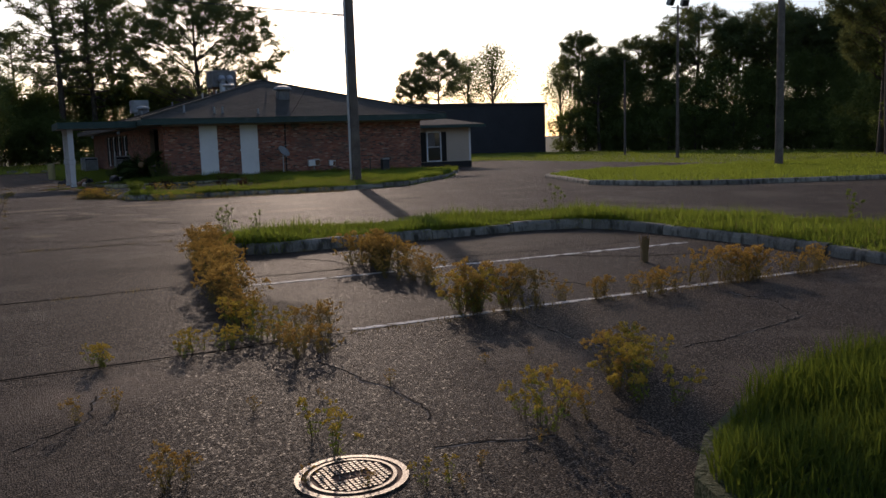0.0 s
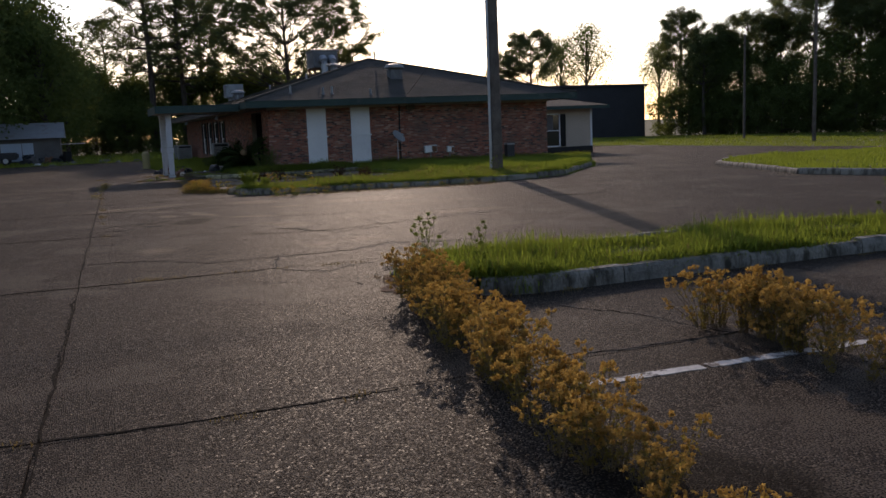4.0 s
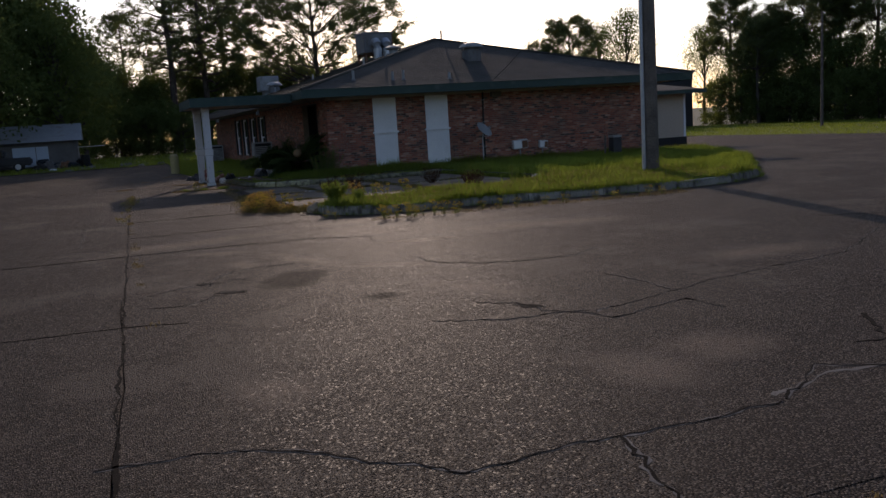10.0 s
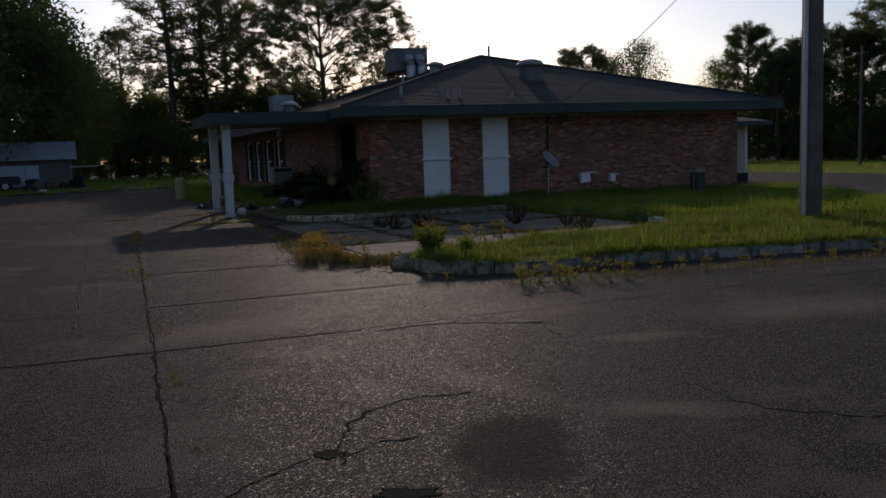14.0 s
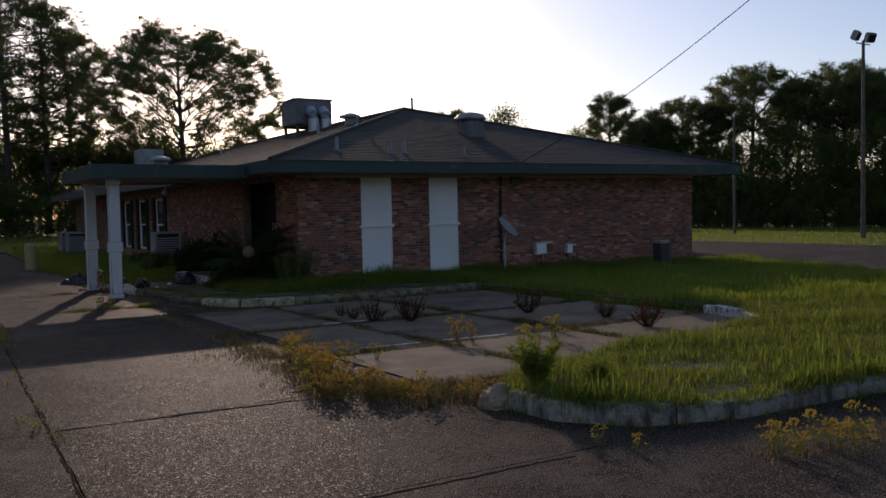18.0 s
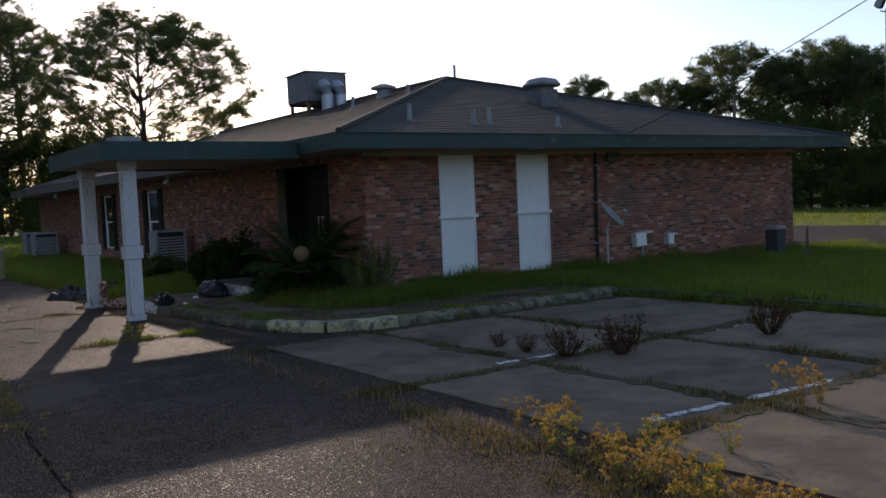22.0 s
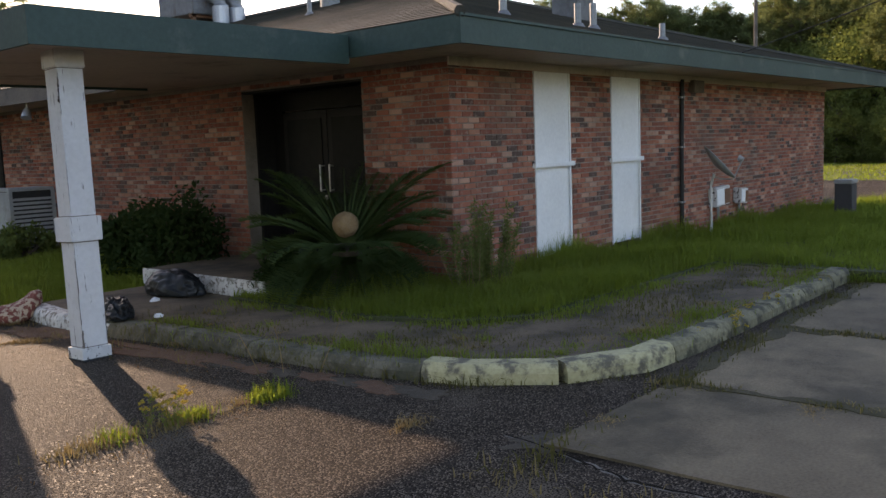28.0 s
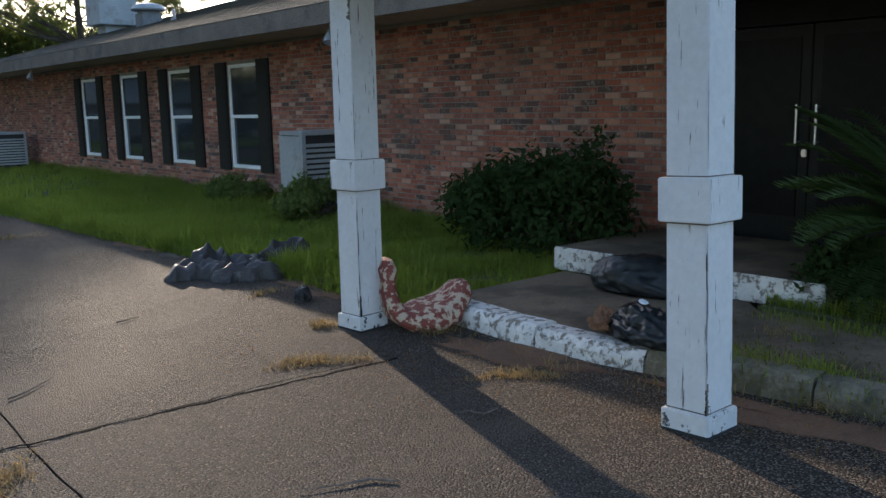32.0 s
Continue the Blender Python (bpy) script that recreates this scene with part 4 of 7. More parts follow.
# recessed double entrance door
door = thing("door_1", "dark bronze double entrance doors with chrome pulls and a padlock", "door", (X0, DOOR_Y[0], 0.12), kind="structure")
dw = DOOR_Y[1] - DOOR_Y[0]
part("recess_ceiling", B((-0.004, 0, 2.33), (0.7, dw, 2.36)), "dark", door)
part("recess_side", B((0.2, -0.004, -0.12), (0.7, 0.05, 2.33)), "dark", door)
part("recess_side", B((0.2, dw - 0.05, -0.12), (0.7, dw + 0.004, 2.33)), "dark", door)
part("sidelight", B((0.5, 0.05, 0.0), (0.55, 0.25, 2.33)), "door_glass", door)
part("sidelight", B((0.5, dw - 0.25, 0.0), (0.55, dw - 0.05, 2.33)), "door_glass", door)
part("transom", B((0.5, 0.25, 2.08), (0.56, dw - 0.25, 2.33)), "door_glass", door)
for k in (0, 1):
    y = 0.27 + k * (dw - 0.54) / 2
    leaf = part("door_leaf", B((0.48, y, 0.0), (0.54, y + (dw - 0.54) / 2 - 0.01, 2.06), 0.006), "dark", door)
    part("door_pane", B((0.465, y + 0.1, 0.25), (0.479, y + (dw - 0.54) / 2 - 0.11, 1.95)), "door_glass", leaf)
    hy = y + ((dw - 0.54) / 2 - 0.1 if k == 0 else 0.09)
    bm = tube(bmesh.new(), [(0.40, hy, 0.95), (0.40, hy, 1.32)], 0.013, 8)
    tube(bm, [(0.40, hy, 0.97), (0.48, hy, 0.97)], 0.009, 6)
    tube(bm, [(0.40, hy, 1.30), (0.48, hy, 1.30)], 0.009, 6)
    part("door_pull", bm, "chrome", leaf, "chrome pull handle")
part("padlock", B((0.40, dw / 2 - 0.02, 0.83), (0.43, dw / 2 + 0.03, 0.90), 0.008), "chrome", door, "small padlock on the pulls")
part("threshold", B((-0.0, 0.0, -0.12), (0.7, dw, 0.0)), "walk", door)
tagged(part("entrance_step", B((5.55, 43.0, 0.0), (X0 - 0.01, 45.55, 0.2), 0.015), "walk"), "concrete entrance step", "step", "", "structure")
tagged(part("step_edge", B((5.50, 43.02, 0.0), (5.548, 45.53, 0.205), 0.01), "kerb_white"), "white painted edge of the entrance step", "step", "", "structure")

# entrance canopy and its posts
CAN = (2.75, 42.1, 6.1, 46.1)
can = thing("entrance_canopy", "flat green-edged entrance canopy joined to the roof", "canopy", kind="structure")
part("deck", B((CAN[0] + 0.03, CAN[1] + 0.03, 2.70), (CAN[2] + 0.3, CAN[3] - 0.03, 2.80)), "shingle", can)
part("soffit", B((CAN[0] + 0.04, CAN[1] + 0.04, 2.55), (CAN[2] + 0.04, CAN[3] - 0.04, 2.58)), "soffit", can)
part("fascia", B((CAN[0], CAN[1], 2.52), (CAN[2] - 0.003, CAN[1] + 0.035, 2.82)), "fascia", can)
part("fascia", B((CAN[0], CAN[3] - 0.035, 2.52), (CAN[2] - 0.003, CAN[3], 2.82)), "fascia", can)
part("fascia", B((CAN[0], CAN[1] + 0.035, 2.52), (CAN[0] + 0.035, CAN[3] - 0.035, 2.82)), "fascia", can)
post = thing("canopy_post", "square white wooden canopy post, paint peeling at the edges", "post", (3.25, 42.56, gz(3, 42.6)), "canopy posts")
part("shaft", B((-0.112, -0.112, 0.08), (0.112, 0.112, 2.66), 0.004), "peel", post)
part("plinth", B((-0.132, -0.132, 0.0), (0.132, 0.132, 0.11), 0.006), "chipped", post)
part("collar", B((-0.142, -0.142, 1.03), (0.142, 0.142, 1.24), 0.006), "peel", post)
part("capital", B((-0.128, -0.128, 2.5), (0.128, 0.128, 2.65), 0.006), "peel", post)
er = random.Random(44)
for cx, cy, ax, z0, z1, wide in ((-0.112, -0.112, 0, 0.28, 0.98, 0.012), (-0.112, -0.112, 1, 0.35, 0.9, 0.006), (0.112, -0.112, 2, 0.2, 0.75, 0.007), (-0.112, -0.112, 0, 1.27, 1.7, 0.008), (-0.112, -0.112, 0, 2.1, 2.46, 0.010), (-0.112, -0.112, 0, 0.11, 0.27, 0.040), (-0.112, -0.112, 1, 0.11, 0.24, 0.022), (-0.112, -0.112, 1, 2.2, 2.42, 0.045), (0.112, -0.112, 2, 0.11, 0.6, 0.012), (0.112, -0.112, 2, 1.25, 1.8, 0.006)):
    # ragged strip of bare wood along an edge of the shaft
    bm, n = bmesh.new(), 22
    lo, hi = [], []
    for k in range(n + 1):
        z = z0 + (z1 - z0) * k / n
        w = max(0.0008, wide * (0.55 + 0.9 * noise.noise((z * 9, cx * 40 + ax, 3.0))) * er.uniform(0.3, 1.2)) * (0.2 if k in (0, n) else 1)
        if ax == 1:
            lo.append(bm.verts.new((cx - 0.0012, cy, z))), hi.append(bm.verts.new((cx - 0.0012, cy + w, z)))
        else:
            s = 1 if ax == 0 else -1
            lo.append(bm.verts.new((cx, cy - 0.0012, z))), hi.append(bm.verts.new((cx + s * w, cy - 0.0012, z)))
    for k in range(n):
        bm.faces.new((lo[k], hi[k], hi[k + 1], lo[k + 1]))
    bmesh.ops.solidify(bm, geom=bm.faces[:], thickness=0.001)
    part("bare_edge", bm, "bare", post)
part("base_rot", B((-0.1335, -0.1335, -0.005), (0.1335, 0.1335, 0.014)), "black", post, "blackened rotten foot")
# thin dark bands that draw the shade at plinth, collar and capital
for z in (0.113, 1.02, 1.243, 2.49):
    part("shade_line", B((-0.1132, -0.1132, z), (0.1132, 0.1132, z + 0.006)), "bare", post)
post.rotation_euler = (radians(-2.0), radians(0.6), 0)
copy_thing(post, pose(3.27, 45.42, gz(3, 45.4), 0, 0, 4))


# ---- trees ----
def grow(seed, height, crown_from, spread, clump, style, head=(0.63, 0.355, 84)):
    """Trunk, limbs and foliage centres of one tree. style: 'pine' (straight leader) or 'spread' (forking, rounded head)."""
    rng = np.random.default_rng(seed)
    bm, centres, sizes = bmesh.new(), [], []
    lean = rng.normal(0, 0.02, 2)
    top = {"pine": 0.97, "dome": 0.93}.get(style, 0.72)
    pts = [Vector((lean[0] * z + 0.12 * math.sin(z * 0.35 + seed), lean[1] * z + 0.12 * math.cos(z * 0.3 + seed), z)) for z in np.linspace(0, height * top, 12)]
    r0 = 0.016 * height + 0.03
    tube(bm, pts, [r0 * (1 - 0.9 * i / 11) ** 0.8 + 0.02 for i in range(12)], 8)
    if style == "dome":
        zc, rz, n = height * head[0], height * head[1], head[2]
        reach = (spread / 10.6) ** 0.6
        for k in range(n):
            u = -0.35 + 1.33 * (k + rng.random()) / n
            az = k * 2.399 + rng.normal(0, 0.25)
            rr = spread * math.sqrt(max(0.02, 1 - min(1, u * u))) * rng.uniform(0.72, 1.04)
            d = Vector((math.cos(az), math.sin(az), 0))
            tipz = zc + rz * u * rng.uniform(0.9, 1.04)
            z0 = min(max(tipz - rr * rng.uniform(0.25, 0.6), zc - 0.82 * rz), height * 0.9)
            i = min(10, int(z0 / pts[-1].z * 11))
            p = pts[i]
            end = Vector((0, 0, tipz)) + d * rr
            q = [p]
            for s in range(1, 6):
                t = s / 5
                q.append(p.lerp(end, t) + Vector((0, 0, (0.10 - 0.18 * (u < 0.1)) * rr * math.sin(math.pi * t))) + Vector(rng.normal(0, 0.16, 3)) * (s < 5))
            rl = r0 * 0.17 * (1.15 - 0.5 * max(0, u))
            tube(bm, q, [rl * (1 - 0.88 * s / 5) + 0.010 for s in range(6)], 5, False)
            for s in (2, 3, 4, 5):
                for _ in range(1 if s == 2 else 3 if s == 3 else 7):
                    w = (d * rng.uniform(0.0, 1.0) + Vector((-d.y, d.x, 0)) * rng.normal(0, 0.9) + Vector((0, 0, rng.uniform(-0.05, 0.65)))).normalized()
                    cc = q[s] + w * rng.uniform(0.5, 1.7) * reach
                    tube(bm, [q[s - 1].lerp(q[s], 0.6), q[s].lerp(cc, 0.4), cc], [rl * 0.2 + 0.006, 0.012, 0.006], 3, False)
                    for g in (0.5, 0.85, 1.1):
                        centres.append(q[s].lerp(cc, g) + Vector(rng.normal(0, clump * 0.35, 3)))
                        sizes.append(clump * rng.uniform(0.6, 1.2))
        return bm, np.array([tuple(v) for v in centres]), np.array(sizes), rng
    n = 46 if style == "pine" else 34
    for k in range(n):
        f = crown_from + (1 - crown_from) * (k + rng.random() * 0.6) / n
        z = f * height * (1.0 if style == "pine" else 0.72)
        i = min(10, int(z / pts[-1].z * 11))
        p = pts[i].lerp(pts[i + 1], min(1, z / pts[-1].z * 11 - i)) if i < 11 else pts[-1]
        az = k * 2.399 + rng.normal(0, 0.4)
        g = (k + 0.5) / n
        if style == "pine":
            ln = spread * (0.35 + 0.85 * math.sin(math.pi * min(1, 0.18 + 0.86 * g)) ** 0.8) * rng.uniform(0.55, 1.1)
            rise = 0.05 + 0.55 * g
        else:
            ln = spread * (1.05 - 0.45 * g) * rng.uniform(0.7, 1.12)
            rise = 0.15 + 0.95 * g
        d = Vector((math.cos(az), math.sin(az), 0))
        q = [p]
        for s in range(1, 6):
            t = s / 5
            q.append(p + d * ln * t + Vector((0, 0, ln * rise * t ** 1.4 + rng.normal(0, 0.04) * ln)) + Vector((*rng.normal(0, 0.035 * ln, 2), 0)))
        rl = max(0.02, r0 * 0.36 * (1 - 0.7 * g))
        tube(bm, q, [rl * (1 - 0.85 * s / 5) + 0.008 for s in range(6)], 5, False)
        for s in range(2, 6):
            for _ in range(3 if style == "spread" or s > 3 else 2):
                w = (d * rng.uniform(0.1, 1.0) + Vector((-d.y, d.x, 0)) * rng.normal(0, 0.8) + Vector((0, 0, rng.uniform(0.0, 0.55)))).normalized()
                c = q[s] + w * ln * rng.uniform(0.12, 0.34)
                tube(bm, [q[s - 1].lerp(q[s], 0.5), q[s].lerp(c, 0.4) + Vector((0, 0, 0.06)), c], [rl * 0.3 + 0.006, 0.014, 0.006], 4, False)
                for u in (0.55, 1.0):
                    centres.append(q[s].lerp(c, u) + Vector(rng.normal(0, clump * 0.3, 3)))
                    sizes.append(clump * rng.uniform(0.65, 1.2))
                centres.append(c + Vector(rng.normal(0, clump * 0.7, 3)))
                sizes.append(clump * rng.uniform(0.5, 0.95))
    if style == "pine":
        for _ in range(14):
            centres.append(pts[-1] + Vector(rng.normal(0, 0.5, 3)))
            sizes.append(clump * 0.9)
    return bm, np.array([tuple(c) for c in centres]), np.array(sizes), rng


def pine(name, label, seed, height, crown_from, spread, clump=0.62, style="pine", needles=20, width=0.055, head=(0.63, 0.355, 84)):
    t = thing(name, label, "tree")
    bm, c, s, rng = grow(seed, height, crown_from, spread, clump, style, head)
    part("trunk", bm, "bark", t)
    v, f = sprays(c, s, needles, rng, width, 0.25, 0.7)
    tri_mesh("crown", v, f, "needles", t)
    return t


def broadleaf(name, label, seed, height, spread, dense=1.0, leaf=0.16, low=0.15, material="leaves"):
    t = thing(name, label, "tree")
    rng = np.random.default_rng(seed)
    bm = bmesh.new()
    r0 = 0.02 * height
    tube(bm, [(0, 0, 0), (0.1, 0, height * 0.3), (-0.1, 0.1, height * 0.55), (0.05, 0, height * 0.85)], [r0, r0 * 0.75, r0 * 0.5, 0.03], 7)
    cs = []
    for k in range(int(120 * dense)):
        f = low + (1 - low) * rng.random() ** 0.8
        rad = spread * (math.sin(math.pi * min(0.97, 0.12 + 0.82 * f)) ** 0.7) * rng.random() ** 0.4
        az = rng.uniform(0, 2 * math.pi)
        c = Vector((math.cos(az) * rad, math.sin(az) * rad, f * height))
        cs.append(tuple(c))
        if k % 3 == 0:
            tube(bm, [(0, 0, c.z * 0.7), Vector((c.x * 0.5, c.y * 0.5, c.z * 0.9)), c], [r0 * 0.3, r0 * 0.18, 0.01], 4, False)
    part("trunk", bm, "bark", t)
    v, f = leaf_cloud(cs, rng.uniform(0.09, 0.17, len(cs)) * height, int(80), leaf * height / 12, rng)
    tri_mesh("crown", v, f, material, t)
    return t


def put(proto, x, y, turn, size):
    m = pose(x, y, gz(x, y) - 0.1, 0, 0, turn)
    c = copy_thing(proto, m)
    c.scale = (size, size, size)
    return c


tall = [pine("pine_tree", "tall slender pine with dark needle tufts", 11, 26, 0.36, 5.2, 0.8), pine("pine_tree", "tall slender pine with dark needle tufts", 12, 24, 0.30, 5.6, 0.8)]
mid = [pine("pine_tree", "mid-height pine at the edge of the woods", s, 17, 0.24, w, 0.62, "dome", 16, 0.05, (zc, rz, n)) for s, w, zc, rz, n in ((21, 4.4, 0.70, 0.28, 40), (22, 3.5, 0.66, 0.33, 38), (23, 5.0, 0.74, 0.24, 42))]
big = pine("pine_tree", "broad spreading pine behind the roof", 31, 21.0, 0.26, 10.6, 0.66, "dome", 34, 0.036)
broad = [broadleaf("broadleaf_tree", "dense dark green broadleaf tree", s, 12, 4.2) for s in (41, 42)]
low_bush = [broadleaf("woodland_shrub", "low dark shrub at the edge of the woods", s, 5, 3.4, 0.9, 0.26, 0.02) for s in (51, 52)]

big.location = (24.3, 113.0, -0.2)
tall[0].location, tall[1].location = (8.6, 121.0, 0), (12.6, 123.0, 0)
tall[1].scale = (1.0, 1.0, 1.0)
put(tall[0], 16.0, 128.0, 120, 0.86), put(tall[1], 3.5, 130.0, 200, 0.72)
mid[0].location, mid[1].location, mid[2].location = (65.1, 125.1, gz(65)), (84.0, 113.0, gz(84)), (92.0, 95.4, gz(92))
for o, k in zip(mid, (0.97, 1.08, 1.19)):
    o.scale = (k, k, k)
airy = broadleaf("broadleaf_tree", "light airy broadleaf tree standing clear of the woods", 43, 17.5, 4.4, 0.8, 0.10, 0.42)
airy.location = (79.1, 131.6, gz(79) - 0.1)
put(airy, 75.5, 134.0, 80, 0.9), put(mid[1], 61.5, 128.0, 40, 0.78), put(airy, 88.0, 124.0, 150, 0.82)
broad[0].location, broad[1].location = (-8.5, 84.0, 0), (-3.0, 92.0, 0)
low_bush[0].location, low_bush[1].location = (84.0, 106.0, gz(84)), (5.0, 118.0, 0)
tr = random.Random(8)
for x, y, k, s in ((-12.5, 78, 0, 1.25), (-16, 70, 1, 1.35), (-6.5, 95, 1, 1.2), (-1.5, 112, 0, 0.95), (2.5, 124, 1, 0.9), (7, 128, 0, 0.75), (14, 126, 1, 0.8), (20, 122, 0, 0.78), (27, 126, 1, 0.85),
                   (33, 130, 0, 0.8), (-22, 60, 0, 1.5), (-26, 46, 1, 1.4), (-28, 30, 0, 1.4)):
    put(broad[k], x, y, tr.uniform(0, 360), s)
# the pine wood beyond the drive
for k, (x, y, s) in enumerate(((86, 108, 0.98), (88.5, 104, 1.05), (82, 105, 0.9), (90, 99.5, 1.02), (94.5, 91, 1.05), (96, 86, 1.12), (97.5, 81, 1.08), (98, 76, 1.12), (97, 71, 1.1), (95, 66, 1.12), (93, 61, 1.15), (101, 89, 1.15),
                               (103, 80, 1.18), (104, 72, 1.18), (90, 56, 1.12), (86, 52, 1.1), (82, 48, 1.1), (78, 44, 1.12), (74, 40, 1.1), (70, 36, 1.12), (66, 32, 1.1), (62, 28, 1.1), (58, 24, 1.08), (98, 58, 1.15),
                               (92, 48, 1.15), (84, 40, 1.15), (76, 32, 1.15), (68, 25, 1.12), (62, 44, 0.98), (70, 50, 0.95), (56, 36, 1.0))):
    put(mid[(k * 2 + k // 3) % 3], x + tr.uniform(-1, 1), y + tr.uniform(-1, 1), tr.uniform(0, 360), s * tr.uniform(0.9, 1.04))
for k in range(30):
    f = k / 29
    x, y = (58 + 38 * f / 0.6, 25 + 45 * f / 0.6) if f < 0.6 else (96 - 12 * (f - 0.6) / 0.4, 70 + 40 * (f - 0.6) / 0.4)
    put(broad[k % 2], x + tr.uniform(-1, 1), y + tr.uniform(-1, 1), tr.uniform(0, 360), tr.uniform(0.8, 1.08))
    put(low_bush[k % 2], x - 3 + tr.uniform(-1, 1), y + 2 + tr.uniform(-1, 1), tr.uniform(0, 360), tr.uniform(0.8, 1.3))
    put(low_bush[k % 2], x + 1 + tr.uniform(-1, 1), y - 1 + tr.uniform(-1, 1), tr.uniform(0, 360), tr.uniform(1.0, 1.5))
for k in range(22):
    put(low_bush[k % 2], -14 + k * 2.6 + tr.uniform(-1, 1), 118 + tr.uniform(-4, 6), tr.uniform(0, 360), tr.uniform(0.7, 1.3))
for k in range(15):
    put(broad[k % 2], -4 + k * 2.9 + tr.uniform(-1, 1), 124 + tr.uniform(-5, 6), tr.uniform(0, 360), tr.uniform(0.65, 0.9))
for x, y, s in ((-8, 95, 1.45), (-4.5, 98, 1.3), (-13, 94, 1.55), (-17, 90, 1.5), (-1.5, 104, 0.95)):
    put(broad[int(x) % 2], x, y, tr.uniform(0, 360), s)
# woods behind the start, which close the place
for k in range(16):
    put(broad[k % 2], -34 + k * 5.2, -34 + tr.uniform(-3, 3), tr.uniform(0, 360), tr.uniform(1.0, 1.4))

# ---- far buildings, poles, wires ----
shed = thing("shed", "grey board shed with a weathered tin roof", "shed", (-14, 86, 0))
part("wall", B((0, 0, 0), (12.2, 5, 2.0)), "wood_grey", shed)
bm = bmesh.new()
rv = [bm.verts.new(v) for v in ((-0.4, -0.6, 1.95), (12.6, -0.6, 1.95), (12.6, 2.5, 3.3), (-0.4, 2.5, 3.3), (-0.4, 5.6, 1.95), (12.6, 5.6, 1.95))]
bm.faces.new((rv[0], rv[1], rv[2], rv[3])), bm.faces.new((rv[3], rv[2], rv[5], rv[4])), bm.faces.new((rv[0], rv[3], rv[4])), bm.faces.new((rv[1], rv[5], rv[2]))
part("roof", bm, "tin", shed)
part("door", B((7.6, -0.06, 0.1), (9.2, -0.004, 1.6), 0.01), "blue_white", shed, "pale blue-white double door")
part("door", B((9.25, -0.06, 0.1), (10.1, -0.004, 1.6), 0.01), "blue_white", shed)
hall = thing("metal_hall", "long dark metal-sided hall far behind", "building", (40, 114, gz(60) - 0.6))
part("wall", B((0, 0, 0), (38, 25, 7.6)), "dark_wall", hall)
part("roof", B((-0.3, -0.3, 7.6), (38.3, 25.3, 7.9)), "dark_wall", hall)

upole = thing("utility_pole", "grey wooden utility pole with a metal conduit", "utility pole", (11.95, 29.85, 0.1))
part("pole", tube(bmesh.new(), [(0, 0, -0.2), (0, 0, 5), (0.02, 0, 10.5)], [0.20, 0.175, 0.14], 14), "pole", upole)
part("conduit", tube(bmesh.new(), [(-0.225, -0.06, -0.1), (-0.205, -0.06, 5), (-0.18, -0.06, 9.6)], 0.045, 8), "galv", upole, "galvanised conduit")
for z in (0.8, 2.6, 4.5, 6.8):
    part("strap", tube(bmesh.new(), [(0, 0, z), (0, 0, z + 0.04)], 0.208 - 0.006 * z, 14), "bare", upole)
part("wire_bracket", B((-0.6, -0.03, 5.98), (-0.1, 0.03, 6.03)), "galv", upole)


def wire(name, label, a, b, sag, r=0.012):
    a, b = Vector(a), Vector(b)
    pts = [a.lerp(b, k / 16) - Vector((0, 0, sag * 4 * (k / 16) * (1 - k / 16))) for k in range(17)]
    return tagged(part(name, tube(bmesh.new(), pts, r, 5), "black"), label, "cable")


wire("overhead_cable", "black overhead cable running from the utility pole", (11.4, 29.85, 6.12), (-18.6, 40.4, 9.9), 0.2, 0.02)
wire("service_drop", "thin service cable from the pole down to the roof", (11.75, 29.85, 6.5), (12.95, 40.62, 2.87), 0.3, 0.008)
wire("overhead_cable", "black overhead cable between far poles", (33.5, 29.3, 11.0), (12.0, 29.85, 10.2), 0.6, 0.016)
pole2 = thing("wooden_pole", "tall bare wooden pole on the grass island", "utility pole", (33.5, 29.3, gz(33.5)))
part("pole", tube(bmesh.new(), [(0, 0, -0.2), (0, 0, 6), (0, 0, 12)], [0.2, 0.17, 0.13], 12), "pole", pole2)
pole3 = thing("wooden_pole", "slim bare wooden pole at the edge of the woods", "utility pole", (58.5, 71.0, gz(58.5)))
part("pole", tube(bmesh.new(), [(0, 0, -0.2), (0, 0, 5), (0, 0, 9.6)], [0.13, 0.11, 0.09], 10), "pole", pole3)
lamp = thing("lot_lamp", "tall wooden lot light pole with floodlights", "street lamp", (50.5, 54.6, gz(50.5)))
part("pole", tube(bmesh.new(), [(0, 0, -0.2), (0, 0, 6), (0, 0, 12.2)], [0.15, 0.12, 0.09], 12), "pole", lamp)
part("crossarm", tube(bmesh.new(), [(-0.7, 0, 12.0), (0.7, 0, 12.0)], 0.04, 6), "grey_metal", lamp)
for sx in (-0.75, 0.75):
    m = Matrix.Translation((sx, 0, 12.45)) @ Euler((radians(25), 0, radians(-20 * sx))).to_matrix().to_4x4()
    fl = part("floodlight", B((-0.34, -0.16, -0.3), (0.34, 0.2, 0.3), 0.06, m), "grey_metal", lamp, "grey floodlight head")
    part("lens", B((-0.28, -0.18, -0.24), (0.28, -0.161, 0.24), 0, m), "glass", fl)


# ---- grass ----
gr = np.random.default_rng(17)


def strip(path, width, density, rng):
    """Random places along a path, within width of it."""
    out = []
    for a, b in zip(path, path[1:]):
        a, b = np.array(a), np.array(b)
        n = max(1, int(np.linalg.norm(b - a) * density))
        tufts = rng.random(max(2, n // 14))
        at = tufts[rng.integers(0, len(tufts), n)] + rng.normal(0, 0.05, n) / np.linalg.norm(b - a)
        out.append(a + at[:, None] * (b - a) + rng.normal(0, width / 2, (n, 2)))
    return np.concatenate(out)


